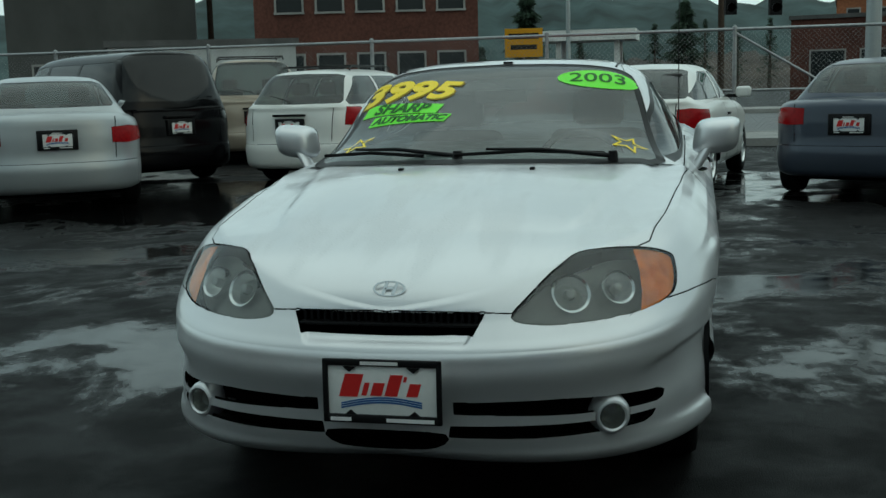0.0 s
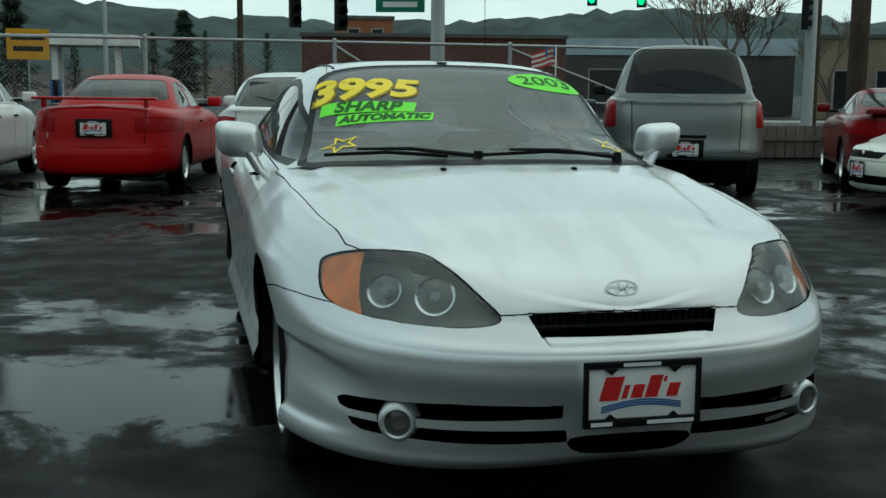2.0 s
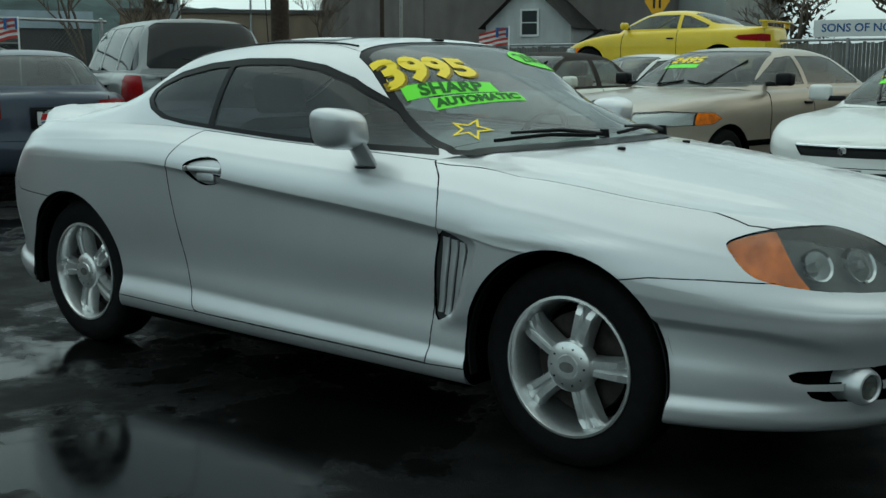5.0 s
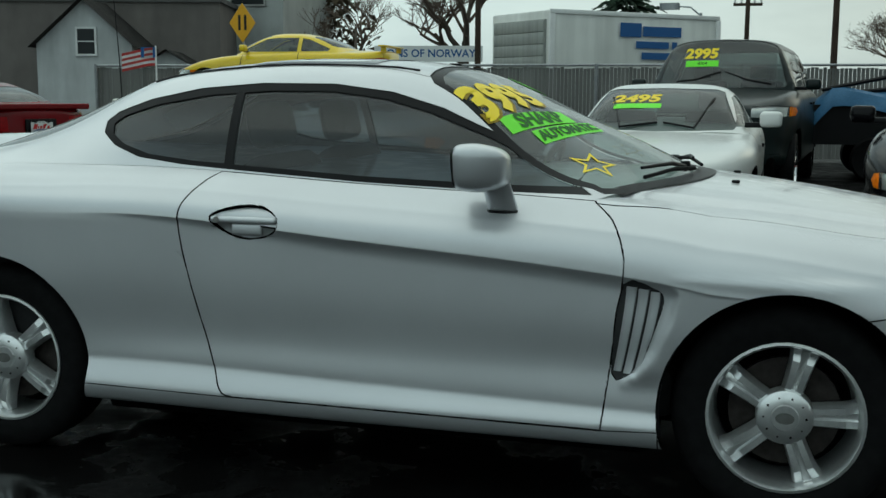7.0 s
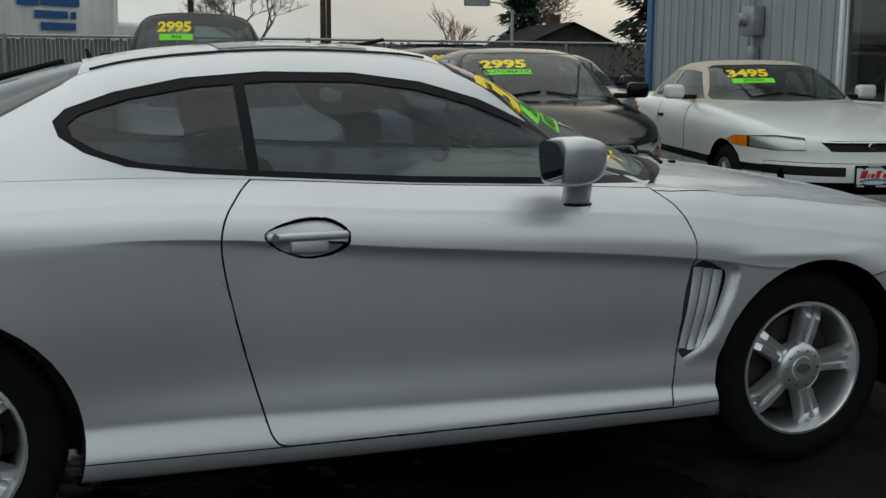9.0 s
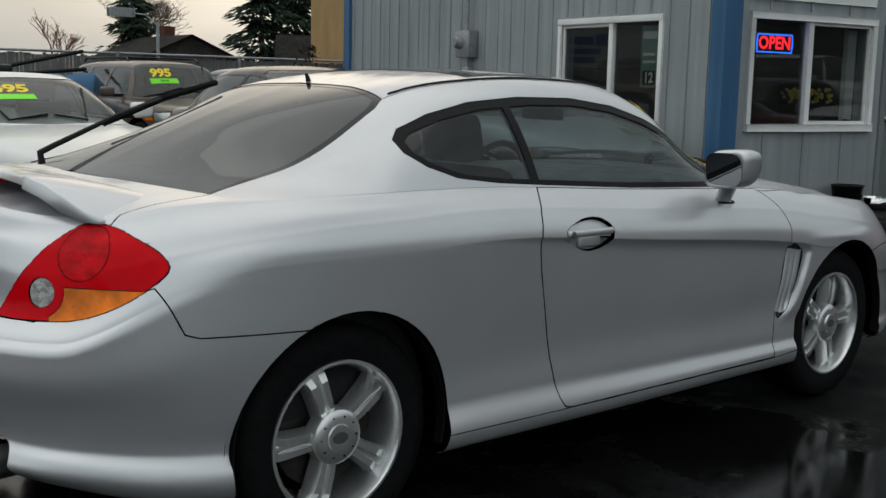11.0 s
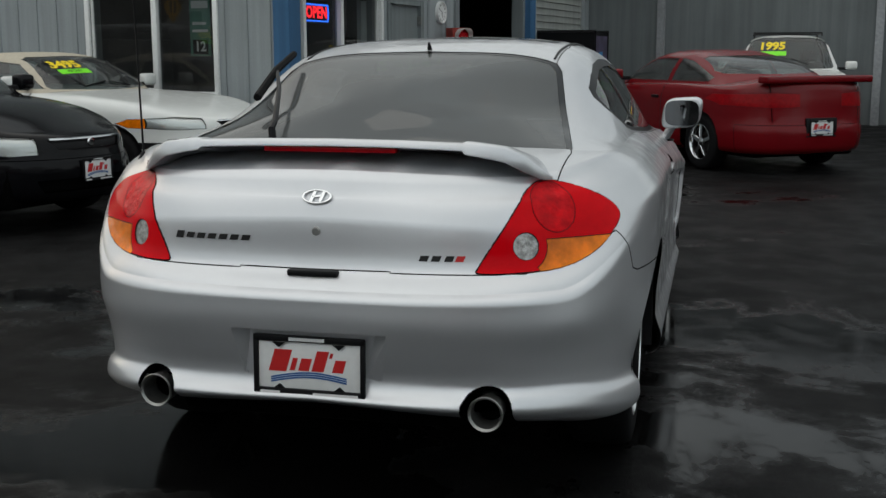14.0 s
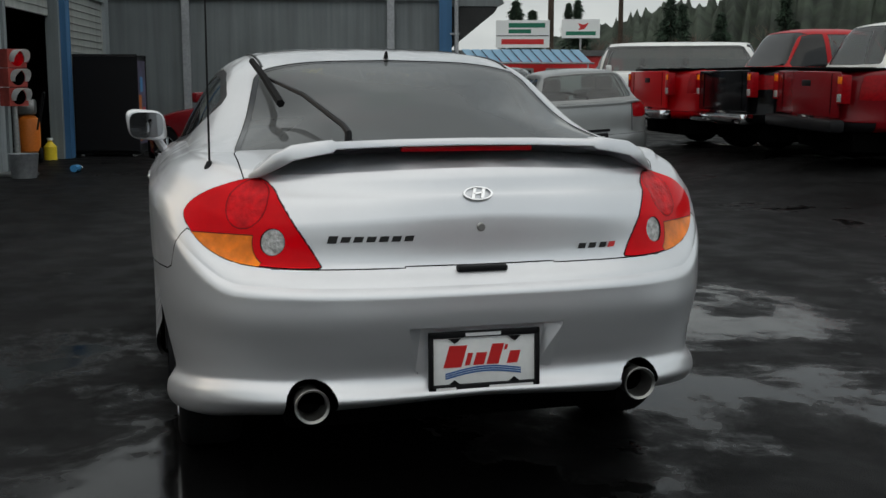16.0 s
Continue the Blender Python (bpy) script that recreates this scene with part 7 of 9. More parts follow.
sliding_window("window_1", "white sliding window with dark glass and a poster", M1, 0.83, 2.52, 0.89, 1.98, 1.62)
sliding_window("window_2", "white sliding window with a lit neon sign", M2, 0.49, 2.29, 0.93, 2.0, 1.32)
poster = tagged(obj_from("poster", wbox(M1, 0.93, 1.2, -0.08, -0.075, 1.28, 1.94), POSTER_G), "faded green poster with a number behind glass", "poster")
mp = facing(M1 @ Vector((1.065, -0.074, 1.38)), (-0.986, 0.165, 0))
part("poster_panel", prism([(-0.1, -0.08), (0.1, -0.08), (0.1, 0.08), (-0.1, 0.08)], mp, 0.002), BLACK_TRIM, poster, smooth=False)
letters("12", 0.15, mp @ Matrix.Translation((0, 0, 0.004)), poster, PRINT_WHITE, bold=0.004)
bars(mp, [(-0.11, 0.11, 0.42, 0.5), (-0.1, 0.1, 0.16, 0.19), (-0.1, 0.08, 0.24, 0.27)], poster, PRINT_WHITE)
# curtain and sill goods behind the second window
part("curtain", wbox(M2, 2.1, 2.24, -0.2, -0.16, 0.98, 1.95, 0.01), FRAME_WHITE, tagged(new("window_curtain"), "pale narrow curtain at the window's edge", "curtain"))
goods = thing("flower_box", "yellow flowers in a dark tray behind the window", "flowers")
part("tray", wbox(M2, 1.42, 2.05, -0.45, -0.25, 0.93, 1.13, 0.02), BLACK_TRIM, goods)
rb = random.Random(3)
fb = bmesh.new()
for k in range(70):
    bmesh.ops.create_icosphere(fb, subdivisions=1, radius=0.022, matrix=M2 @ Matrix.Translation((rb.uniform(1.42, 2.05), rb.uniform(-0.45, -0.25), 1.15 + rb.uniform(0, 0.15))))
part("blossoms", fb, YELLOW_M, goods)
tagged(obj_from("cupboard", wbox(M2, 0.6, 2.3, -3.7, -3.2, 0, 1.5, 0.01), CABIN_GREY), "grey cupboard along the office wall", "cupboard")
# neon sign
neon = thing("neon_sign", "red and blue neon open sign in the window", "sign")
mn = facing(M2 @ Vector((0.86, -0.05, 1.76)), (-0.18, -0.983, 0))
part("sign_back", prism([(-0.28, -0.11), (0.28, -0.11), (0.28, 0.11), (-0.28, 0.11)], mn @ Matrix.Translation((0, 0, -0.03)), 0.02), BLACK_TRIM, neon)
letters("OPEN", 0.18, mn, neon, NEON_RED, bold=0.006)
part("neon_border", tube([mn @ Vector(p) for p in ((-0.25, 0.09, 0), (0.25, 0.09, 0), (0.26, 0, 0), (0.25, -0.09, 0), (-0.25, -0.09, 0), (-0.26, 0, 0), (-0.25, 0.09, 0))], 0.009, 0.009, 6), NEON_BLUE, neon)
# sign over the window, number over the door
board = tagged(obj_from("sales_sign", wbox(M2, 0.45, 2.3, 0.0, 0.03, 2.2, 2.55, 0.006), PLATE_WHITE), "white painted board with dark lettering over the window", "sign")
letters("SALES", 0.26, facing(M2 @ Vector((1.38, 0.035, 2.37)), (-0.18, -0.983, 0)), board, PRINT_BLUE, bold=0.008)
num = thing("number_sign", "dark figures over the grey door", "sign")
bars(facing(M2 @ Vector((3.02, 0.014, 2.12)), (-0.18, -0.983, 0)), [(-0.17, -0.06, -0.09, 0.09), (-0.04, 0.06, -0.09, 0.09), (0.08, 0.18, -0.09, 0.09)], num, PRINT_BLACK, "figure")
door = tagged(obj_from("door_1", wbox(M2, 2.58, 3.46, -0.09, -0.03, 0.02, 1.94, 0.004), DOOR_GREY), "plain grey steel office door, shut", "door", kind="structure")
for a in ((2.5, 2.58, -0.1, 0.02, 0, 2.01), (3.46, 3.54, -0.1, 0.02, 0, 2.01), (2.58, 3.46, -0.1, 0.02, 1.94, 2.01)):
    part("door_frame", wbox(M2, *a, 0.005), DOOR_GREY, door)
hd = part("door_handle", lathe([(0.0, 0.0), (0.03, 0.0), (0.03, 0.01), (0.012, 0.015), (0.012, 0.04), (0.03, 0.05), (0.03, 0.07), (0.0, 0.08)], 16, "y"), CHROME, door)
hd.matrix_world = facing(M2 @ Vector((2.66, -0.03, 0.98)), (-0.18, -0.983, 0)) @ Matrix.Rotation(math.pi / 2, 4, "X")
part("lock", wbox(M2, 2.645, 2.675, -0.035, -0.01, 1.17, 1.27, 0.006), mat("brass", (0.5, 0.36, 0.1), rough=0.35, metal=0.9), door)
for z in (0.3, 0.95, 1.7):
    part("hinge", wbox(M2, 3.45, 3.48, -0.03, 0.024, z, z + 0.1, 0.005), STEEL, door)
clock = thing("wall_clock", "round white wall clock with a pale rim", "clock")
mc = facing(M2 @ Vector((4.12, 0.0, 1.88)), (-0.18, -0.983, 0))
face = part("clock_face", lathe([(0.0, 0.03), (0.13, 0.03), (0.135, 0.045), (0.15, 0.045), (0.155, 0.0)], 32, "z"), FRAME_WHITE, clock)
face.matrix_world = mc
for a, r in ((60, 0.10), (185, 0.07)):
    part("pointer", prism([(-0.005, -0.01), (0.005, -0.01), (0.003, r), (-0.003, r)], mc @ Matrix.Translation((0, 0, 0.034)) @ Matrix.Rotation(radians(a), 4, "Z"), 0.003), PRINT_BLACK, clock)
for k in range(12):
    part("tick", prism([(-0.005, 0.095), (0.005, 0.095), (0.005, 0.118), (-0.005, 0.118)], mc @ Matrix.Translation((0, 0, 0.033)) @ Matrix.Rotation(radians(30 * k), 4, "Z"), 0.003), PRINT_BLACK, clock)
roll_door("roll_door_1", "white rolled-up slatted door above the open bay", M2, 4.73, 7.4, 2.28, 2.76, -0.12)
roll_door("roll_door_2", "white slatted roller door, shut", M2, 8.15, 10.9, 0.0, 2.75, -0.08)
# meter box with conduit
meter = thing("meter_box", "grey electric meter box with conduit on the siding", "meter")
part("cabinet", wbox(M1, 4.33, 4.66, 0.012, 0.16, 1.62, 1.97, 0.015), GALV, meter)
gl = part("meter_glass", lathe([(0.0, 0.09), (0.06, 0.085), (0.085, 0.05), (0.09, 0.0)], 20, "z"), GALV, meter)
gl.matrix_world = facing(M1 @ Vector((4.55, 0.16, 1.82)), (-0.986, 0.165, 0))
part("conduit", tube([M1 @ Vector((4.5, 0.08, 1.97)), M1 @ Vector((4.5, 0.08, TOP))], 0.03, 0.03, 10), GALV, meter)
part("lower_box", wbox(M1, 4.42, 4.58, 0.012, 0.1, 1.28, 1.5, 0.01), GALV, meter)
part("conduit", tube([M1 @ Vector((4.5, 0.06, 1.62)), M1 @ Vector((4.5, 0.06, 0.05))], 0.022, 0.022, 10), GALV, meter)
# yard wall details
beam = tagged(obj_from("trim_beam", wbox(M3, 0.1, 6.3, 0.0, 0.08, 2.85, 2.98, 0.01), DOOR_GREY), "grey steel beam along the yard wall", "beam", kind="structure")
for s in (1.45, 5.35):
    tagged(obj_from("trim_post", wbox(M3, s - 0.06, s + 0.06, 0.014, 0.12, 0, TOP, 0.008), GALV), "pale steel post on the yard wall", "post", kind="structure")
pipe = thing("downpipe", "pale downpipe at the wall's end", "pipe")
part("pipe", tube([M3 @ Vector((6.62, 0.06, TOP)), M3 @ Vector((6.62, 0.06, 0.15)), M3 @ Vector((6.66, 0.16, 0.03))], 0.045, 0.045, 12), GALV, pipe)
for z in (0.9, 2.2, 3.6):
    part("bracket", wbox(M3, 6.5, 6.68, 0.0, 0.11, z, z + 0.03, 0.004), GALV, pipe)

# ---------------------------------------------------------------- things by the workshop
sig = thing("old_traffic_signal", "faded red three-lamp traffic signal on a stand", "traffic signal")
ms = facing((10.5, 2.52, 0), (-0.75, -0.66, 0))
part("stand", tube([ms @ Vector((0, 0, 0.02)), ms @ Vector((0, 0.91, 0))], 0.04, 0.035, 12), STEEL, sig)
part("foot", lathe([(0.0, 0.0), (0.26, 0.0), (0.26, 0.03), (0.06, 0.06), (0.0, 0.06)], 24, "z", (10.5, 2.52, 0)), STEEL, sig)
for k in range(3):
    z = 0.9 + 0.245 * k
    h = part("lamp_housing", prism([(-0.14, z), (0.14, z), (0.14, z + 0.235), (-0.14, z + 0.235)], ms @ Matrix.Translation((0, 0, -0.1)), 0.2), SIGNAL_RED, sig)
    lens = part("lens", lathe([(0.0, 0.03), (0.06, 0.022), (0.1, 0.0)], 20, "z"), DARK if k < 2 else LAMP_RED_DEEP, h)
    lens.matrix_world = ms @ Matrix.Translation((0, z + 0.117, 0.1))
    vb = bmesh.new()
    n0 = 14
    arc = [(0.112 * math.cos(radians(-25 + 230 * i / n0)), 0.112 * math.sin(radians(-25 + 230 * i / n0))) for i in range(n0 + 1)]
    lo = [vb.verts.new((u, v, 0.0)) for u, v in arc]
    hi = [vb.verts.new((u, v, 0.11 + 0.07 * v / 0.112)) for u, v in arc]
    for i in range(n0):
        vb.faces.new((lo[i], lo[i + 1], hi[i + 1], hi[i]))
    bmesh.ops.solidify(vb, geom=vb.faces[:], thickness=0.004)
    vis = part("visor", vb, FRAME_WHITE, h)
    vis.matrix_world = ms @ Matrix.Translation((0, z + 0.117, 0.1))

vend = thing("vending_machine", "black vending machine with a colourful side panel", "vending machine")
mv = basis((14.15, 1.5), (-0.18, -0.983), (-0.983, 0.18))
part("cabinet", wbox(mv, -0.5, 0.5, -0.75, 0.0, 0.06, 1.64, 0.02), BLACK_TRIM, vend)
part("front_door", wbox(mv, -0.49, 0.49, 0.0, 0.06, 0.1, 1.62, 0.015), BLACK_TRIM, vend)
part("side_panel", wbox(mv, 0.5, 0.51, -0.7, -0.04, 0.2, 1.56, 0.0), mat("printed_panel", (0.10, 0.08, 0.14), rough=0.35, grain=0.6, grain_scale=3, stain=0.4, stain_scale=2), vend)
for a, z0, z1, mt in ((-0.2, 0.25, 1.0, ORANGE_M), (-0.32, 1.05, 1.3, BLUE_M), (-0.5, 0.4, 0.8, PRINT_RED)):
    part("print_patch", wbox(mv, 0.509, 0.513, a - 0.11, a + 0.1, z0, z1, 0.0), mt, vend)
for a in (-0.42, 0.42):
    part("foot", wbox(mv, a - 0.04, a + 0.04, -0.7, -0.05, 0.0, 0.06), STEEL, vend)

bucket = thing("metal_bucket", "galvanised metal bucket by the workshop opening", "bucket")
part("pail", lathe([(0.0, 0.0), (0.15, 0.0), (0.155, 0.02), (0.185, 0.3), (0.192, 0.31), (0.18, 0.305), (0.145, 0.03), (0.0, 0.03)], 28, "z", (10.05, 2.4, 0)), GALV, bucket)
part("bail", tube([Vector((10.05 + 0.185 * math.cos(a), 2.4 + 0.12 * math.sin(a), 0.3 - 0.09 * math.sin(a))) for a in [math.pi * i / 10 for i in range(11)]], 0.005, 0.005, 6), STEEL, bucket)
machine = thing("orange_compressor", "orange wheeled compressor with a dark motor on top", "machine")
part("tank", lathe([(0.0, -0.3), (0.1, -0.29), (0.17, -0.24), (0.18, -0.1), (0.18, 0.1), (0.17, 0.24), (0.1, 0.29), (0.0, 0.3)], 24, "z", (12.8, 2.6, 0.42)), ORANGE_M, machine)
part("motor", box(12.65, 12.95, 2.47, 2.73, 0.72, 0.95, 0.04), STEEL, machine)
part("handle", tube([(12.65, 2.45, 0.5), (12.6, 2.35, 1.05), (12.95, 2.35, 1.05), (12.95, 2.45, 0.5)], 0.014, 0.014, 8), BLACK_TRIM, machine)
for y in (2.43, 2.77):
    part("wheel", lathe([(0.0, -0.02), (0.1, -0.03), (0.12, 0.0), (0.1, 0.03), (0.0, 0.02)], 20, "y", (12.8, y, 0.12)), RUBBER, machine)


def bottle(name, label, at, r, h, material, lying=None):
    b = thing(name, label, "bottle")
    body = part("bottle_body", lathe([(0.0, 0.0), (r, 0.0), (r, h * 0.6), (r * 0.35, h * 0.82), (r * 0.35, h * 0.92), (0.0, h * 0.92)], 18, "z"), material, b)
    part("cap", lathe([(0.0, h * 0.9), (r * 0.42, h * 0.9), (r * 0.42, h), (0.0, h)], 14, "z"), FRAME_WHITE, body)
    b.matrix_world = pose(at[0], at[1], r if lying is not None else 0.0, 90 if lying is not None else 0, 0, lying or 0)


bottle("oil_jug", "yellow plastic jug on the workshop floor", (13.5, 2.35), 0.1, 0.34, YELLOW_M)
bottle("blue_bottle", "blue plastic bottle lying on the asphalt", (10.8, 1.85), 0.05, 0.26, BLUE_M, 70)
bowl = tagged(obj_from("steel_bowl", lathe([(0.0, 0.004), (0.1, 0.004), (0.16, 0.13), (0.17, 0.135), (0.11, 0.0), (0.0, 0.0)], 24, "z", (8.45, 2.8, 0)), CHROME, smooth=True), "shallow steel bowl by the office door", "bowl")
pot = tagged(obj_from("dark_pot", lathe([(0.0, 0.0), (0.13, 0.0), (0.17, 0.26), (0.18, 0.27), (0.14, 0.25), (0.0, 0.22)], 20, "z", (8.12, 2.95, 0)), BLACK_TRIM, smooth=True), "dark plant pot against the wall", "pot")
junk = thing("scrap_pile", "pile of scrap parts by the yard wall", "scrap")
rj = random.Random(8)
for k in range(16):
    part("scrap_piece", box(-rj.uniform(0.1, 0.35), rj.uniform(0.1, 0.3), -0.04, rj.uniform(0.03, 0.16), 0, rj.uniform(0.05, 0.22), 0.01, pose(15.5 + rj.uniform(-0.5, 0.5), -0.7 + rj.uniform(-0.6, 0.6), (0.0, 0.1, 0.3, 0.5)[k % 4], 0, rj.uniform(-18, 18), rj.uniform(0, 180))), (BLACK_TRIM, STEEL, FRAME_WHITE)[k % 3], junk)
rack = thing("tyre_stack", "stack of worn tyres against the dark workshop wall", "tyres")
for k in range(5):
    part("tyre", lathe([(0.2, -0.09), (0.29, -0.1), (0.315, -0.06), (0.315, 0.06), (0.29, 0.1), (0.2, 0.09)], 28, "z", (13.0, 3.6, 0.1 + 0.2 * k), True), RUBBER, rack)

for ob_, x_, y_ in ((sig, 10.5, 2.52), (vend, 14.15, 1.5), (bucket, 10.05, 2.4), (machine, 12.8, 2.6), (bowl, 8.45, 2.8), (pot, 8.12, 2.95), (junk, 15.5, -0.7), (rack, 13.0, 3.6), (bpy.data.objects["oil_jug"], 13.5, 2.35), (bpy.data.objects["blue_bottle"], 10.8, 1.85)):
    ob_.location.z += ground_z(x_, y_)

# ---------------------------------------------------------------- fences, stands and lot clutter
FX = -13.0
fence = thing("chain_link_fence", "galvanised chain-link fence with a top rail", "fence")
for y in [-16.0 + 2.9 * k for k in range(9)]:
    pst = part("post", tube([(FX, y, 0), (FX, y, 1.98)], 0.032, 0.032, 10), GALV, fence)
    part("post_cap", lathe([(0.038, -0.03), (0.038, 0.01), (0.0, 0.035)], 10, "z", (FX, y, 1.98)), GALV, pst)
part("top_rail", tube([(FX, -16.0, 1.95), (FX, 7.3, 1.95)], 0.024, 0.024, 8), GALV, fence)
part("middle_rail", tube([(FX, -16.0, 1.02), (FX, 7.3, 1.02)], 0.018, 0.018, 8), GALV, fence)
part("brace", tube([(FX, 1.4, 1.9), (FX, 4.2, 0.2)], 0.02, 0.02, 8), GALV, fence)
part("brace", tube([(FX, 4.3, 1.9), (FX, 7.1, 0.9)], 0.02, 0.02, 8), GALV, fence)


def mesh_wires(y0, y1, z0, z1, step, r):
    """Crossing straight wires of a chain-link panel in the plane x = 0."""
    bm = bmesh.new()
    h = z1 - z0
    for k in range(int((y1 - y0 + h) / step)):
        for s in (1, -1):
            a = y0 - h + k * step if s > 0 else y0 + k * step
            p, q = (a, z0), (a + s * h, z1)
            pts = []
            for yy, zz in (p, q):
                c = min(max(yy, y0), y1)
                pts.append((0.0, c, zz + (c - yy) * s))
            if abs(pts[0][1] - pts[1][1]) > 0.02:
                add_tube(bm, pts, r, r, 3, False)
    return bm


links = part("wire_mesh", mesh_wires(-16.0, 7.1, 0.05, 1.93, 0.075, 0.0013), GALV, fence, smooth=False)
links.matrix_world = Matrix.Translation((FX, 0, 0))

slat_fence = thing("slatted_fence", "grey slatted chain-link fence behind the cars", "fence")
SLAT = streaked("grey_slat", (0.19, 0.19, 0.18), 0.6, 0.3, 14.0)
FY = 16.7
for x in [-12.0 + 2.6 * k for k in range(10)]:
    part("post", tube([(x, FY, 0), (x, FY, 1.72)], 0.034, 0.034, 10), GALV, slat_fence)
part("top_rail", tube([(-12.0, FY, 1.69), (11.4, FY, 1.69)], 0.024, 0.024, 8), GALV, slat_fence)
sb = bmesh.new()
rs = random.Random(5)
for k in range(334):
    x = -12.0 + 0.07 * k
    add_box(sb, x + 0.004, x + 0.066, FY + 0.03 + rs.uniform(-0.008, 0.008), FY + 0.045, 0.05, 1.64 + rs.uniform(-0.02, 0.02))
part("slats", sb, SLAT, slat_fence, smooth=False)
PLYWOOD = streaked("weathered_board", (0.13, 0.115, 0.10), 0.75, 0.3)
boards = thing("board_fence", "dark weathered board fence at the lot's edge", "fence")
for k in range(40):
    part("plank", box(-14.0 - 0.0 + 0.0, -13.95, 8.6 + 0.2 * k, 8.78 + 0.2 * k, 0.03, 0.62 + rs.uniform(-0.01, 0.01), 0.006), PLYWOOD, boards)
part("rail", box(-13.95, -13.9, 8.6, 16.6, 0.35, 0.44), PLYWOOD, boards)

stand = thing("display_stand", "dark steel ramp stand under a raised yellow car", "stand")
for sx in (-9.1, -6.4):
    for dy in (-0.7, 0.7):
        part("leg", box(sx - 0.08, sx + 0.08, 15.75 + dy - 0.08, 15.75 + dy + 0.08, 0, 0.88), STEEL, stand)
for dy in (-0.72, 0.72):
    part("runway", box(-2.4, 2.4, dy - 0.22, dy + 0.22, 0.86, 0.955, 0.01, pose(-7.5, 16.0, 0, 0, 0, 17)), STEEL, stand)
part("cross_beam", box(-0.1, 0.1, -0.95, 0.95, 0.74, 0.86, 0.0, pose(-8.8, 15.6, 0, 0, 0, 17)), STEEL, stand)
part("cross_beam", box(-0.1, 0.1, -0.95, 0.95, 0.74, 0.86, 0.0, pose(-6.2, 16.4, 0, 0, 0, 17)), STEEL, stand)

TARP = mat("blue_tarpaulin", (0.05, 0.14, 0.26), rough=0.5, grain=0.1, stain=0.2, bump=0.3, bump_scale=8)
trailer = thing("utility_trailer", "dark utility trailer loaded under a blue tarpaulin", "trailer")
part("bed", box(2.0, 4.2, 12.4, 13.9, 0.5, 0.62), BLACK_TRIM, trailer)
for y in (12.4, 13.86):
    part("side_rail", box(2.0, 4.2, y, y + 0.04, 0.62, 1.05), BLACK_TRIM, trailer)
tb = bmesh.new()
bmesh.ops.create_grid(tb, x_segments=16, y_segments=12, size=0.5)
for v in tb.verts:
    x, y = v.co.x, v.co.y
    v.co = Vector((3.1 + 2.3 * x, 13.1 + 1.6 * y, 1.2 - 0.75 * max(0.0, abs(x) - 0.38) * 5 * 0.6 - 0.6 * max(0, abs(y) - 0.4) * 5 * 0.6 + 0.06 * math.sin(9 * x + 4 * y) + 0.05 * math.sin(14 * y)))
bmesh.ops.solidify(tb, geom=tb.faces[:], thickness=0.012)
part("tarpaulin", tb, TARP, trailer, "wrinkled blue tarpaulin")
part("load", box(2.2, 4.0, 12.5, 13.8, 0.62, 1.1, 0.03), BLACK_TRIM, trailer)
for x in (2.8, 3.5):
    for y in (12.3, 14.0):
        part("wheel", lathe([(0.0, -0.06), (0.2, -0.07), (0.28, -0.09), (0.31, 0.0), (0.28, 0.09), (0.2, 0.07), (0.0, 0.06)], 24, "y", (x, y, 0.31)), RUBBER, trailer)
part("drawbar", tube([(2.0, 13.1, 0.55), (1.0, 13.1, 0.5)], 0.04, 0.04, 8), BLACK_TRIM, trailer)
part("stand_leg", tube([(1.1, 13.1, 0.5), (1.1, 13.1, 0.0)], 0.03, 0.03, 8), STEEL, trailer)
for a, b in (((2.1, 12.5, 1.25), (3.9, 12.9, 1.62)), ((2.4, 13.3, 1.2), (4.4, 13.0, 1.4))):
    part("lumber", tube([a, b], 0.03, 0.03, 6), BLACK_TRIM, trailer)

BOX_WHITE = streaked("white_truck_box", (0.70, 0.71, 0.68), 0.4, 0.12, 5.0)
truck = thing("box_truck", "white box truck with blue lettering behind the fence", "truck")
part("cargo_box", box(-3.9, 0.35, 19.7, 21.9, 0.75, 2.78, 0.05), BOX_WHITE, truck)
for z in (0.78, 2.70):
    part("edge_rail", box(-3.93, 0.38, 19.67, 19.71, z, z + 0.09, 0.01), FRAME_WHITE, truck)
for x in (-3.92, 0.3):
    part("corner_post", box(x - 0.02, x + 0.1, 19.66, 19.72, 0.85, 2.7, 0.01), FRAME_WHITE, truck)
rd = part("rear_door", box(-3.94, -3.89, 19.85, 21.75, 0.95, 2.6), ROLL_WHITE, truck)
for k in range(7):
    part("door_panel", box(-3.96, -3.93, 19.87, 21.73, 0.97 + 0.232 * k, 1.19 + 0.232 * k, 0.008), ROLL_WHITE, rd)
mt_ = facing((-1.3, 19.66, 2.2), (0, -1, 0))
bars(mt_, [(-0.95, -0.42, 0.10, 0.38), (-0.38, 0.62, 0.12, 0.32), (-0.55, 0.3, -0.12, 0.02), (0.38, 0.52, -0.12, 0.02), (-0.4, 0.5, -0.34, -0.2)], truck, PRINT_BLUE)
part("chassis", box(-3.8, 2.6, 20.2, 21.4, 0.5, 0.75), BLACK_TRIM, truck)
truck.matrix_world = pose(-2.63, 17.68, 0, 0, 0, 44) @ Matrix.Translation((3.9, -19.7, 0))
part("cab", box(0.5, 2.4, 19.9, 21.7, 0.55, 2.1, 0.14, None, 3), BOX_WHITE, truck)
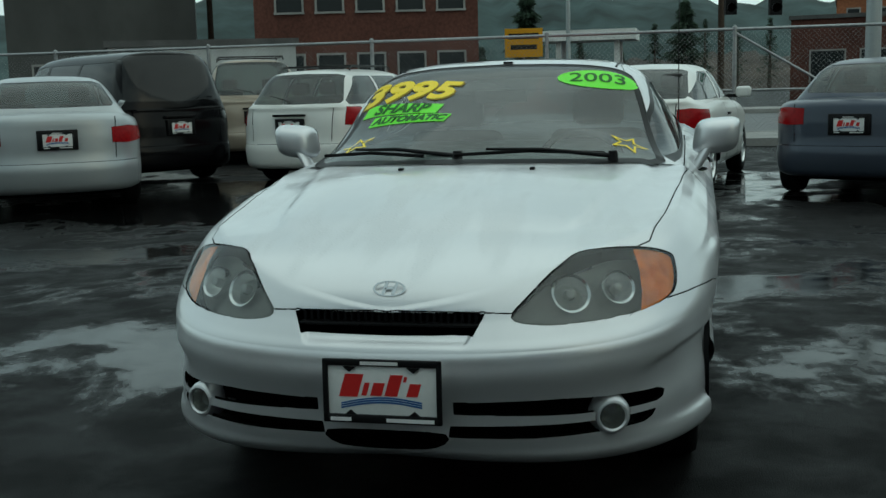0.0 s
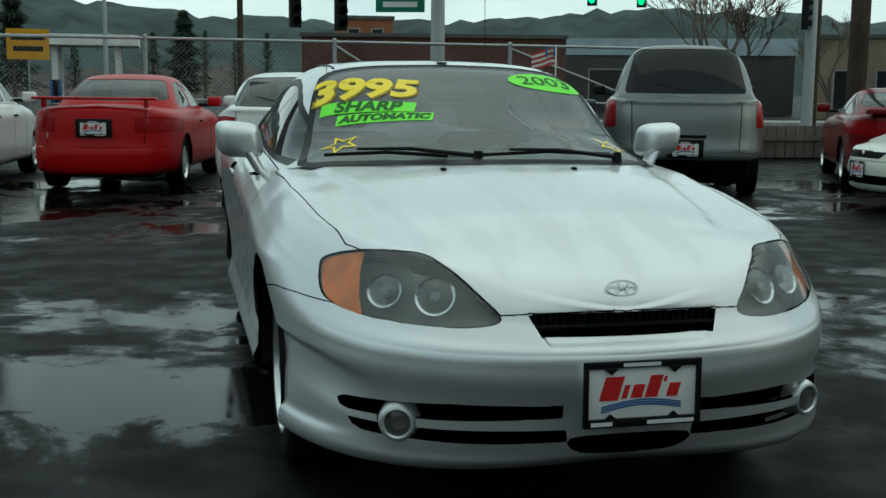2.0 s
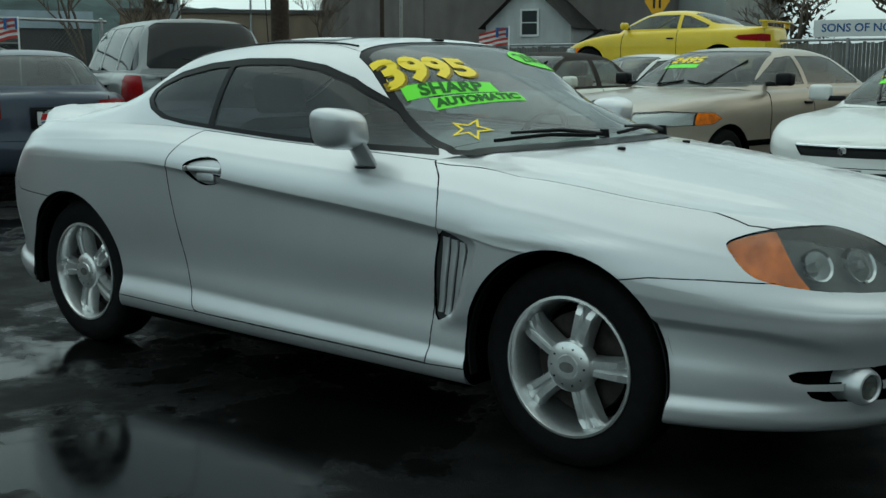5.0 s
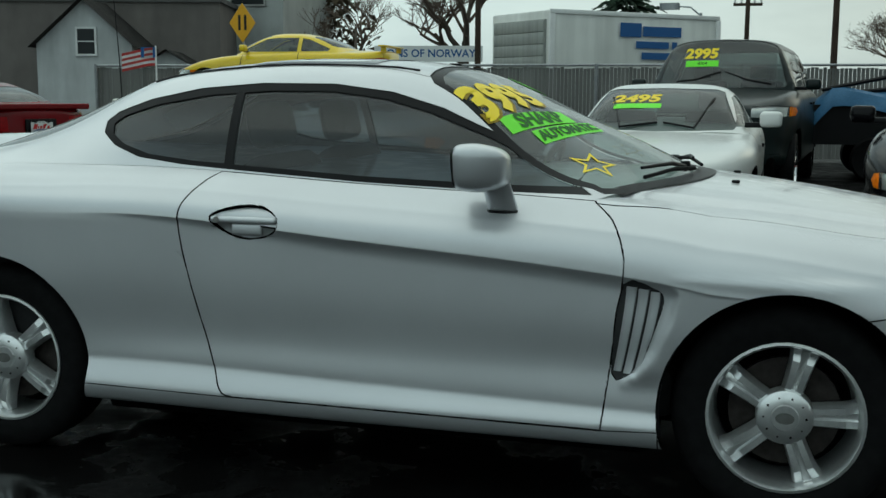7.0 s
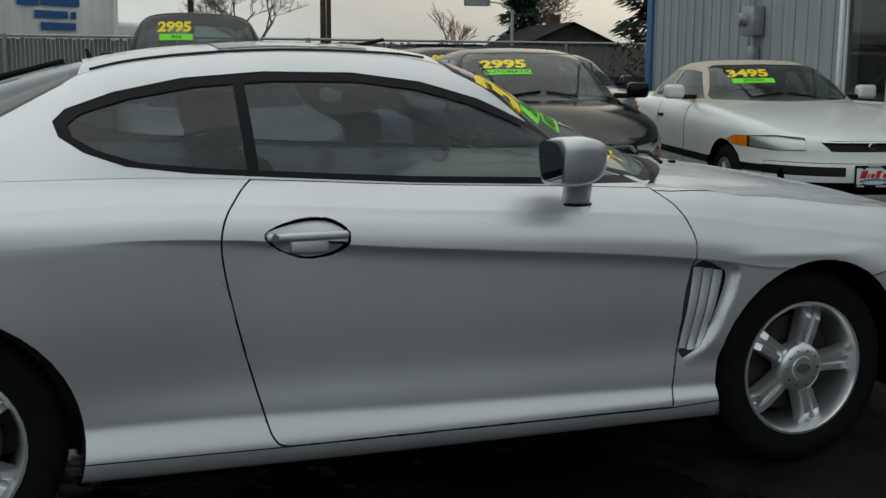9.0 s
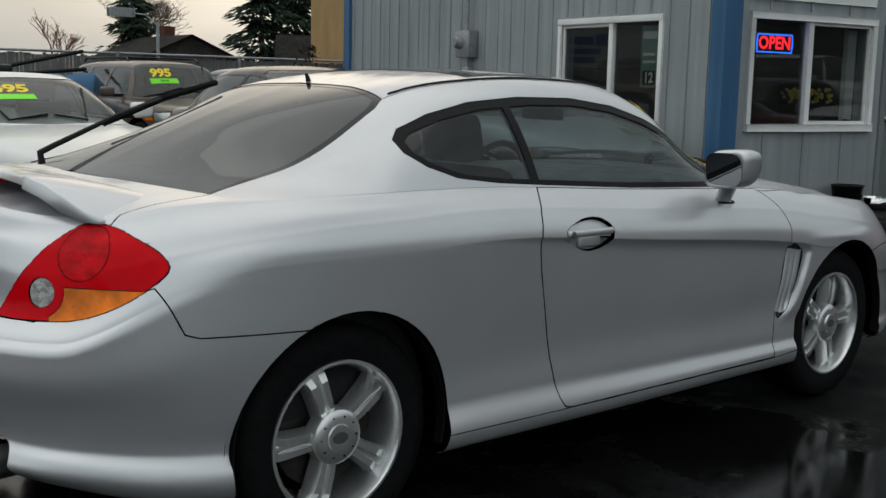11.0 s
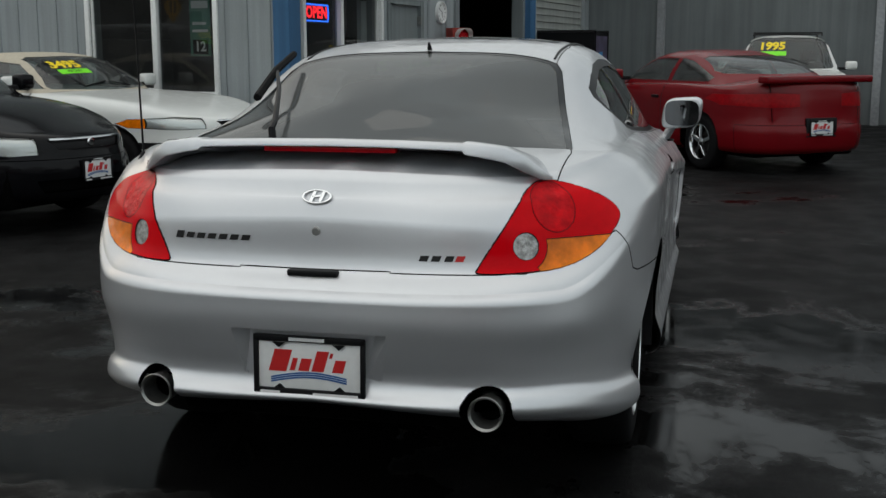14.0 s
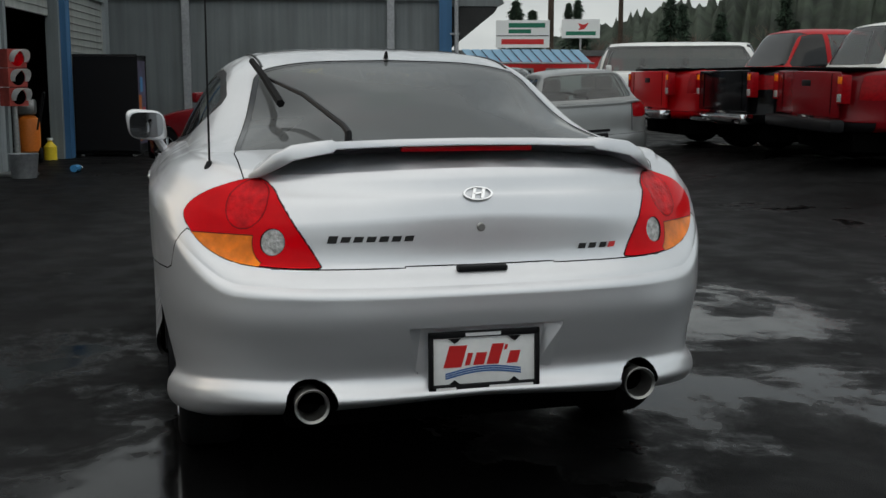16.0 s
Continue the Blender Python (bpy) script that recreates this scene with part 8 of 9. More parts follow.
for x in (-2.7, 1.9):
    for y in (19.9, 21.7):
        part("wheel", lathe([(0.0, -0.08), (0.22, -0.1), (0.35, -0.12), (0.39, 0.0), (0.35, 0.12), (0.22, 0.1), (0.0, 0.08)], 24, "y", (x, y, 0.39)), RUBBER, truck)

# ---------------------------------------------------------------- poles, signals and signs
WOOD_POLE = mat("tarred_wood", (0.055, 0.04, 0.03), rough=0.85, grain=0.3, grain_scale=18, stain=0.3, bump=0.4, bump_scale=25)
STEEL_POLE = mat("pale_steel_pole", (0.34, 0.37, 0.38), rough=0.4, metal=0.4, grain=0.08, stain=0.12)
SIGN_YELLOW = mat("yellow_sign", (0.78, 0.40, 0.01), rough=0.5, grain=0.05)
LIT_GREEN = mat("green_signal_light", (0.02, 0.5, 0.2), rough=0.3, emit=(0.03, 1.0, 0.28, 1.6))


def pole(name, label, at, r, h, material, r1=None, arms=(), lamp=None):
    p = thing(name, label, "pole")
    part("shaft", tube([(at[0], at[1], 0), (at[0], at[1], h)], r, r1 or r * 0.75, 14), material, p)
    for z, half, ang in arms:
        c, s = math.cos(radians(ang)), math.sin(radians(ang))
        arm = part("cross_arm", box(-half, half, -0.05, 0.05, z - 0.06, z + 0.06, 0.01, pose(at[0], at[1], 0, 0, 0, ang)), material, p)
        for u in (-0.9, -0.45, 0.45, 0.9):
            part("insulator", lathe([(0.03, 0.0), (0.05, 0.05), (0.03, 0.08), (0.045, 0.12), (0.0, 0.15)], 8, "z", (at[0] + c * u * half, at[1] + s * u * half, z + 0.06)), FRAME_WHITE, arm)
    if lamp:
        dx, dy, rise = lamp
        part("lamp_arm", tube([(at[0], at[1], h - 0.1), (at[0] + dx * 0.4, at[1] + dy * 0.4, h + rise * 0.8), (at[0] + dx, at[1] + dy, h + rise)], r * 0.45, r * 0.35, 8), material, p)
        part("lamp_head", box(-0.28, 0.28, -0.12, 0.12, -0.07, 0.06, 0.05, pose(at[0] + dx * 1.2, at[1] + dy * 1.2, h + rise, 0, 0, math.degrees(math.atan2(dy, dx)))), GALV, p)
    return p


def signal_head(name, label, at, out, lit=True):
    s = thing(name, label, "traffic signal")
    m = facing(at, out) @ Matrix.Scale(0.8, 4)
    part("case", prism([(-0.15, -0.5), (0.15, -0.5), (0.15, 0.5), (-0.15, 0.5)], m @ Matrix.Translation((0, 0, -0.1)), 0.2), BLACK_TRIM, s)
    for k, mt in ((1, DARK), (0, DARK), (-1, LIT_GREEN if lit else DARK)):
        ln = part("lens", lathe([(0.0, 0.04), (0.07, 0.03), (0.11, 0.0)], 16, "z"), mt, s)
        ln.matrix_world = m @ Matrix.Translation((0, 0.32 * k, 0.1))
        vb = bmesh.new()
        add_lathe(vb, [(0.125, 0.0), (0.125, 0.13)], 16, "z")
        bmesh.ops.delete(vb, geom=[f for f in vb.faces if f.calc_center_median().y < -0.06], context="FACES")
        bmesh.ops.solidify(vb, geom=vb.faces[:], thickness=0.006)
        v = part("visor", vb, BLACK_TRIM, s)
        v.matrix_world = m @ Matrix.Translation((0, 0.32 * k, 0.1))
    part("hanger", tube([m @ Vector((0, 0.48, 0)), m @ Vector((0, 0.62, 0))], 0.025, 0.025, 6), GALV, s)


def sign_board(name, label, at, out, w, h, material, legs=(), words=None, size=0.2, ink=None, bar_rows=(), shape=None):
    s = thing(name, label, "sign")
    m = facing(at, out)
    poly = shape or [(-w / 2, -h / 2), (w / 2, -h / 2), (w / 2, h / 2), (-w / 2, h / 2)]
    part("board", prism(poly, m @ Matrix.Translation((0, 0, -0.03)), 0.03), material, s, smooth=False)
    if words:
        letters(words, size, m @ Matrix.Translation((0, 0, 0.004)), s, ink, bold=size * 0.02)
    if bar_rows:
        bars(m, bar_rows, s, ink)
    for u in legs:
        q = m @ Vector((u, 0, -0.06))
        part("leg", tube([(q.x, q.y, 0), (q.x, q.y, at[2] + h * 0.4)], 0.04, 0.04, 8), GALV, s)
    return s


mast = pole("signal_mast", "pale steel signal mast with a long arm", (-16.7, 3.95), 0.15, 7.0, STEEL_POLE, 0.11)
part("mast_arm", tube([(-16.7, 3.95, 3.15), (-19.0, 2.3, 3.42), (-21.6, 0.25, 3.5)], 0.075, 0.045, 10), STEEL_POLE, mast)
part("base_plate", box(-17.0, -16.4, 3.65, 4.25, 0, 0.06, 0.01), STEEL_POLE, mast)
signal_head("traffic_signal", "black traffic signal hanging from a mast arm", (-20.2, 1.55, 2.95), (0.97, 0.2, 0), False)
signal_head("traffic_signal", "black traffic signal hanging from a mast arm", (-19.1, 2.4, 2.85), (0.97, 0.2, 0), False)
sign_board("street_sign", "green street name sign on the mast arm", (-17.7, 3.4, 2.92), (0.9, -0.35, 0), 1.0, 0.3, GREEN_SIGN, ink=PRINT_WHITE, bar_rows=[(-0.35, 0.35, -0.05, 0.06)])
mast2 = pole("signal_mast", "pale steel signal mast across the street", (-20.6, 14.5), 0.15, 7.5, STEEL_POLE, 0.11)
part("mast_arm", tube([(-20.6, 14.5, 3.75), (-21.8, 12.2, 4.05), (-23.3, 9.2, 4.22)], 0.075, 0.045, 10), STEEL_POLE, mast2)
for p in ((-23.1, 9.6, 3.85), (-22.55, 10.75, 3.8)):
    signal_head("traffic_signal", "black traffic signal showing green on a mast arm", p, (0.85, -0.52, 0))
sign_board("street_sign", "green street name sign on the mast arm", (-21.5, 12.75, 3.92), (0.85, -0.52, 0), 1.0, 0.3, GREEN_SIGN, ink=PRINT_WHITE, bar_rows=[(-0.35, 0.35, -0.05, 0.06)])
signal_head("traffic_signal", "black traffic signal on the side of a mast", (-20.45, 14.2, 3.2), (0.5, 0.85, 0), False)
pole("utility_pole", "thick tarred wooden pole at the lot's edge", (-11.6, 9.84), 0.165, 9.0, WOOD_POLE, 0.14)
pole("flag_pole", "thin dark pole at the lot's edge", (-13.2, 14.2), 0.05, 7.5, WOOD_POLE, 0.045)
pole("light_pole", "slim dark steel pole beside the fence", (-11.6, 13.0), 0.035, 6.5, STEEL, 0.03)
for a, h, d in (((-42.0, 35.6), 5.6, (1.2, 1.4)), ((-37.5, 40.6), 5.3, (1.0, 1.5)), ((-30.0, -3.0), 6.5, (1.0, -1.5))):
    pole("street_lamp", "pale street lamp with a curved arm", a, 0.08, h, STEEL_POLE, 0.05, lamp=(d[0], d[1], 0.5))
for a, r, h, ang in (((-39.0, 51.8), 0.14, 7.2, 40), ((3.8, 35.9), 0.12, 7.6, 10), ((7.1, 30.3), 0.10, 7.0, 20), ((-8.3, 35.2), 0.12, 7.0, 10), ((0.9, 46.0), 0.12, 6.2, 0), ((10.6, 44.0), 0.12, 7.0, 0), ((-30.0, 20.5), 0.14, 9.0, 70), ((-48.0, 2.0), 0.16, 9.5, 80), ((-46.0, -22.0), 0.16, 9.5, 80), ((38.0, -15.0), 0.14, 7.5, 80), ((47.0, -22.0), 0.14, 8.0, 80)):
    pole("utility_pole", "dark wooden utility pole with a crossarm", a, r, h, WOOD_POLE, arms=((h - 0.5, 0.8, ang), (h - 1.3, 0.6, ang)))
pole("street_lamp", "pale street lamp over the far road", (-0.6, 36.0), 0.07, 3.9, STEEL_POLE, 0.045, lamp=(-0.9, 0.1, 0.25))
pole("street_lamp", "pale street lamp with a short arm", (10.8, 24.2), 0.05, 2.7, STEEL_POLE, 0.04, lamp=(-0.8, 0.1, 0.2))
wires = thing("overhead_wires", "dark overhead wires strung between poles", "wires")
for a, b, sag in (((-39, 51.8, 6.7), (-8.3, 35.2, 6.5), 0.9), ((-8.3, 35.2, 6.5), (3.8, 35.9, 7.1), 0.3), ((3.8, 35.9, 7.1), (24, 33, 6.0), 0.5), ((-8.3, 35.2, 5.7), (3.8, 35.9, 6.2), 0.3), ((3.8, 35.9, 6.2), (24, 33, 5.0), 0.5), ((0.9, 46, 5.7), (10.6, 44, 5.5), 0.2), ((-8.3, 35.2, 5.7), (0.9, 46, 5.7), 0.3),
                  ((-48, 2, 9), (-46, -22, 9), 0.8), ((-48, 2, 8.2), (-46, -22, 8.2), 0.8), ((-48, 2, 9), (-30, 20.5, 8.5), 0.7), ((-30, 20.5, 8.5), (-39, 51.8, 6.7), 0.8), ((-30, 20.5, 7.7), (-39, 51.8, 6.2), 0.8), ((-11.6, 9.84, 8.7), (-30, 20.5, 8.5), 0.5)):
    pts = [Vector(a).lerp(Vector(b), i / 14) - Vector((0, 0, 4 * sag * (i / 14) * (1 - i / 14))) for i in range(15)]
    part("wire", tube(pts, 0.016, 0.016, 4), BLACK_TRIM, wires, smooth=False)

diamond = [(0.0, -0.55), (0.38, 0.0), (0.0, 0.55), (-0.38, 0.0)]
sd = sign_board("warning_sign", "yellow diamond warning sign with black marks", (-12.6, 25.0, 3.05), (0.12, -1, 0), 1.05, 1.05, SIGN_YELLOW, (0,), ink=PRINT_BLACK, bar_rows=[(-0.12, -0.05, -0.2, 0.22), (0.05, 0.12, -0.2, 0.22)], shape=diamond)
sign_board("lodge_sign", "long white sign board with dark blue lettering", (-11.2, 38.9, 2.65), (0.2, -1, 0), 4.3, 0.62, PLATE_WHITE, (-1.9, 1.9), "SONS OF NORWAY", 0.42, PRINT_BLUE)
FLAG_RED = mat("striped_cloth", (0.5, 0.08, 0.07), rough=0.8)


def flag(at, h, turn):
    f = thing("car_flag", "small striped flag on a white stick", "flag")
    part("stick", tube([(at[0], at[1], at[2]), (at[0], at[1], at[2] + h)], 0.012, 0.012, 6), FRAME_WHITE, f)
    c, s = math.cos(turn), math.sin(turn)
    for k in range(7):
        fb2 = bmesh.new()
        prev = None
        for i in range(7):
            u = 0.46 * i / 6
            wv = 0.025 * math.sin(i * 1.3)
            dz = -0.09 * (i / 6) ** 1.4
            z = at[2] + h - 0.02 - 0.035 * k + dz
            q = [fb2.verts.new((at[0] + c * u - s * wv, at[1] + s * u + c * wv, zz)) for zz in (z, z - 0.035)]
            if prev:
                fb2.faces.new((prev[0], q[0], q[1], prev[1]))
            prev = q
        bmesh.ops.solidify(fb2, geom=fb2.faces[:], thickness=0.002)
        part("stripe", fb2, FLAG_RED if k % 2 == 0 else PRINT_WHITE, f)
    fb3 = bmesh.new()
    add_box(fb3, 0.005, 0.2, -0.012, 0.012, -0.15, -0.01, 0, pose(at[0], at[1], at[2] + h - 0.01, 0, 0, math.degrees(turn)))
    part("canton", fb3, PRINT_BLUE, f)


flag((-10.2, 4.12, 0.9), 0.95, 3.6)
flag((-6.7, 9.83, 1.2), 0.6, 3.4)

# ---------------------------------------------------------------- far buildings
BRICK_RED = mat("red_brown_brick", (0.10, 0.042, 0.032), rough=0.8, grain=0.25, grain_scale=9, stain=0.2, stain_scale=0.5)
BRICK_ORANGE = mat("orange_brick", (0.30, 0.12, 0.06), rough=0.8, grain=0.2, grain_scale=9, stain=0.15, stain_scale=0.5)
CONC_GREY = streaked("grey_brown_concrete", (0.165, 0.15, 0.14), 0.8, 0.2, 1.2)
CONC_DARK = streaked("dark_grey_cladding", (0.07, 0.072, 0.07), 0.7, 0.2, 1.0)
SHED_BLUE = streaked("pale_blue_sheet", (0.36, 0.44, 0.50), 0.5, 0.15, 1.0)
TAN_WALL = streaked("tan_stucco", (0.24, 0.19, 0.14), 0.8, 0.2, 1.0)
HOUSE_WHITE = streaked("white_clapboard", (0.5, 0.52, 0.52), 0.6, 0.2, 2.0)
SHINGLE = mat("dark_shingles", (0.055, 0.052, 0.05), rough=0.85, grain=0.25, grain_scale=8, stain=0.2)
WINDOW_DARK = mat("dark_window", (0.02, 0.024, 0.026), rough=0.12)


def facade(name, label, material, p0, p1, depth, z1, openings=(), cap=0.2, cap_mat=None, z_step=None):
    """A block with its front along p0 to p1; openings: (s0, s1, z0, z1, kind) in metres along the front."""
    b = thing(name, label, "building")
    d = Vector((p1[0] - p0[0], p1[1] - p0[1]))
    ln = d.length
    u = d / ln
    out = Vector((-u.y, u.x))
    if out.dot(Vector(p0)) > 0:
        out = -out
    m = basis(p0, tuple(u), tuple(out))
    part("wall", wbox(m, 0, ln, -depth, 0, 0, z1), material, b, smooth=False)
    part("roof", wbox(m, -0.1, ln + 0.1, -depth - 0.1, 0.12, z1, z1 + cap), cap_mat or ROOF_GREY, b, smooth=False)
    for s0, s1, a, c, kind in openings:
        mt = {"w": WINDOW_DARK, "d": DOOR_GREY, "r": PRINT_RED}[kind]
        fr = part("window" if kind == "w" else "door", wbox(m, s0, s1, -0.02, 0.03, a, c), mt, b, smooth=False)
        for q in ((s0 - 0.08, s0, -0.02, 0.07, a, c), (s1, s1 + 0.08, -0.02, 0.07, a, c), (s0 - 0.08, s1 + 0.08, -0.02, 0.07, c, c + 0.08), (s0 - 0.1, s1 + 0.1, -0.02, 0.1, a - 0.08, a)):
            part("frame", wbox(m, *q), material if kind != "w" else CONCRETE, fr, smooth=False)
    return b, m, ln


def gable_house(name, label, wall_m, at, turn, w, l, eave, ridge, windows=()):
    h = thing(name, label, "house")
    m = pose(at[0], at[1], 0, 0, 0, turn)
    bm = bmesh.new()
    add_prism(bm, [(-w / 2, 0), (w / 2, 0), (w / 2, eave), (0, ridge), (-w / 2, eave)], m @ Matrix.Rotation(math.pi / 2, 4, "X") @ Matrix.Translation((0, 0, -l)), l)
    outward(bm)
    part("wall", bm, wall_m, h, smooth=False)
    slope = math.hypot(w / 2, ridge - eave)
    for sx in (-1, 1):
        rb_ = bmesh.new()
        k = 1.12
        e = Vector((sx * w / 2 * k, 0, ridge + 0.06 - (ridge - eave) * k))
        pts = [Vector((0, -0.35, ridge + 0.06)), Vector((0, l + 0.35, ridge + 0.06)), e + Vector((0, l + 0.35, 0)), e + Vector((0, -0.35, 0))]
        vs = [rb_.verts.new(m @ p) for p in pts]
        rb_.faces.new(vs)
        bmesh.ops.solidify(rb_, geom=rb_.faces[:], thickness=0.12)
        part("roof", rb_, SHINGLE, h, smooth=False)
    for u, z, ww, hh in windows:
        wn_ = part("window", box(u - ww / 2, u + ww / 2, -0.05, 0.02, z, z + hh, 0, m), WINDOW_DARK, h, smooth=False)
        for q in ((u - ww / 2 - 0.08, u - ww / 2, z - 0.08, z + hh + 0.08), (u + ww / 2, u + ww / 2 + 0.08, z - 0.08, z + hh + 0.08), (u - ww / 2, u + ww / 2, z + hh, z + hh + 0.08), (u - ww / 2, u + ww / 2, z - 0.08, z), (u - ww / 2, u + ww / 2, z + hh / 2 - 0.02, z + hh / 2 + 0.02)):
            part("frame", box(q[0], q[1], -0.08, 0.0, q[2], q[3], 0, m), FRAME_WHITE, wn_, smooth=False)
    return h


facade("brick_building", "tall red brick building with rows of windows", BRICK_RED, (-37.2, -16.2), (-39.4, -7.6), 14, 11.0, [(0.9 + 1.6 * k, 1.9 + 1.6 * k, z, z + 1.5, "w") for k in range(5) for z in (1.0, 4.2, 7.3)])
facade("grey_building", "plain grey building beyond the street", CONC_DARK, (-36.8, -27.0), (-40.0, -20.0), 12, 7.5, [(1.0 + 2.2 * k, 2.4 + 2.2 * k, 1.0, 2.4, "w") for k in range(3)])
facade("pale_trailers", "low white wall beyond the street", HOUSE_WHITE, (-26.5, -16.7), (-28.9, -11.5), 2.5, 2.6)
facade("low_brick_building", "long low red brick shop building", BRICK_RED, (-54.9, 5.6), (-51.7, 19.2), 10, 4.0, [(1.0 + 2.4 * k, 2.6 + 2.4 * k, 0.9, 2.4, "w") for k in range(5)])
facade("orange_block", "orange brick upper block behind the shops", BRICK_ORANGE, (-62, 8.6), (-61.6, 11.8), 8, 5.4, [(0.6, 1.2, 4.2, 4.8, "w"), (2.0, 2.6, 4.2, 4.8, "w")])
facade("blue_shed", "long shed with a pale blue roof", CONC_DARK, (-61.0, 22.0), (-55.5, 35.0), 12, 3.5, [(2.0 + 3 * k, 4.0 + 3 * k, 0.6, 2.6, "w") for k in range(3)], 1.0, SHED_BLUE)
facade("tan_building", "low tan building with a dark shopfront", TAN_WALL, (-46.0, 30.4), (-39.8, 38.6), 10, 4.0, [(1.0 + 2.0 * k, 2.5 + 2.0 * k, 0.5, 2.4, "w") for k in range(4)])
facade("warehouse", "large plain grey-brown warehouse with a red door", CONC_GREY, (-39.8, 38.6), (-31.6, 37.2), 14, 5.0, [(5.2, 6.5, 0.05, 2.5, "r"), (1.2, 2.4, 0.05, 2.4, "d")])
facade("warehouse_wing", "long grey-brown wing of the warehouse", CONC_GREY, (-31.6, 37.25), (-21.0, 40.5), 14, 4.9)
facade("warehouse_upper_floor", "pale set-back upper floor of the warehouse", streaked("pale_fascia", (0.36, 0.38, 0.37), 0.6, 0.2, 1.0), (-35.0, 44.0), (-20.0, 45.0), 8, 6.2, [(1.0 + 2.3 * k, 2.6 + 2.3 * k, 5.15, 5.7, "w") for k in range(6)])
gable_house("white_house", "white clapboard house with a dark gable roof", HOUSE_WHITE, (-24.9, 36.2), 14, 3.9, 6.0, 3.0, 4.75, [(0.1, 2.6, 0.7, 1.0)])
gable_house("porch_house", "small white house with a low dark roof", HOUSE_WHITE, (-21.2, 36.2), 20, 3.0, 5.0, 1.8, 2.7, [(0.0, 0.8, 0.7, 0.8)])
gable_house("far_house", "low house with a broad grey shingle roof", SHINGLE, (20.2, 40.0), -6, 5.0, 6.0, 1.9, 3.0)
gable_house("far_house", "house with a grey gable roof behind the fence", HOUSE_WHITE, (24.4, 39.2), -125, 3.2, 5.0, 1.8, 3.15)
chim = tagged(obj_from("chimney", box(20.6, 21.1, 43.0, 43.5, 0.0, 3.5), BRICK_RED), "brick chimney on the low house", "chimney")
canopy = thing("fuel_canopy", "white fuel station canopy with posts", "canopy")
part("roof", box(-88, -82, -11, -3.5, 4.3, 5.1), FRAME_WHITE, canopy)
for x in (-87, -83):
    for y in (-9.5, -5):
        part("post", box(x - 0.2, x + 0.2, y - 0.2, y + 0.2, 0, 4.3), FRAME_WHITE, canopy)
for y in (-9.5, -7.2, -5):
    part("pump", box(-83.4, -82.8, y - 0.4, y + 0.4, 0, 1.8, 0.05), PRINT_BLUE, canopy)
sign_board("shop_sign", "yellow shop sign on a pole beyond the street", (-54.4, -8.0, 3.3), (1, 0.1, 0), 2.0, 1.5, SIGN_YELLOW, (0,), ink=PRINT_BLACK, bar_rows=[(-0.8, 0.8, 0.2, 0.5), (-0.7, 0.7, -0.35, -0.1)])
facade("tan_corner_building", "orange-tan stucco building behind the office", streaked("ochre_stucco", (0.42, 0.26, 0.10), 0.8, 0.2, 1.0), (20.7, 29.0), (29.0, 26.0), 6, 7.0)
hedge_wall = tagged(obj_from("garden_wall", box(8.9, 14.0, 15.2, 15.5, 0, 1.05), CONC_DARK), "low dark garden wall behind the lot", "wall", kind="structure")

# far end beyond the pickups
facade("awning_building", "low shop with a red wall and blue awning", PRINT_RED, (33.5, -8.4), (32.0, -15.5), 8, 2.3, [(1 + 1.8 * k, 2.2 + 1.8 * k, 0.6, 1.8, "w") for k in range(3)])
aw = thing("blue_awning", "pale blue slatted awning along the shop front", "awning")
for k in range(12):
    part("awning_slat", box(-0.16, 0.16, -0.02, 0.9, 0, 0.03, 0.0, pose(31.9 - 0.075 * k * 0.95, -9.7 - 0.33 * k, 2.45, -28, 0, 100)), mat("awning_blue", (0.16, 0.30, 0.42), rough=0.5, grain=0.1) if k == 0 else bpy.data.materials["awning_blue"], aw)
part("awning_rail", tube([(30.9, -9.6, 2.0), (30.0, -13.6, 2.0)], 0.03, 0.03, 6), GALV, aw)
for s in (0.05, 0.95):
    part("awning_post", tube([(30.9 - 0.9 * s, -9.6 - 4 * s, 0), (30.9 - 0.9 * s, -9.6 - 4 * s, 2.02)], 0.03, 0.03, 6), GALV, aw)
o2 = (-0.95, 0.3, 0)
s1_ = sign_board("plaza_sign", "white sign board with green and red marks", (33.0, -12.1, 3.08), o2, 1.9, 0.95, PLATE_WHITE, (-0.8, 0.8))
m_s1 = facing((33.0, -12.1, 3.08), o2)
bars(m_s1, [(-0.5, 0.8, 0.22, 0.38), (-0.5, 0.3, 0.02, 0.16)], s1_, GREEN_SIGN)
bars(m_s1, [(-0.75, 0.75, -0.36, -0.18)], s1_, PRINT_RED)
bars(m_s1, [(-0.92, 0.92, -0.08, -0.05)], s1_, BLACK_TRIM)
s2_ = sign_board("shop_board", "white shop sign with a red bird shape", (34.0, -14.7, 3.35), o2, 1.4, 0.68, PLATE_WHITE, (0,))
m_s2 = facing((34.0, -14.7, 3.35), o2)
bars(m_s2, [(-0.55, 0.55, -0.24, -0.1)], s2_, GREEN_SIGN)
part("emblem", prism([(-0.1, -0.05), (0.12, -0.02), (0.3, 0.22), (0.1, 0.14), (-0.12, 0.2), (-0.02, 0.06)], m_s2, 0.004), PRINT_RED, s2_)
yard_fence = thing("yard_fence", "grey rail fence beyond the parked trucks", "fence")
for k in range(6):
    part("post", tube([(19.1 + 0.4 * k, -9.3 - 1.8 * k, 0), (19.1 + 0.4 * k, -9.3 - 1.8 * k, 1.9)], 0.03, 0.03, 8), GALV, yard_fence)
part("rail", tube([(19.1, -9.3, 1.88), (21.1, -18.3, 1.88)], 0.022, 0.022, 8), GALV, yard_fence)
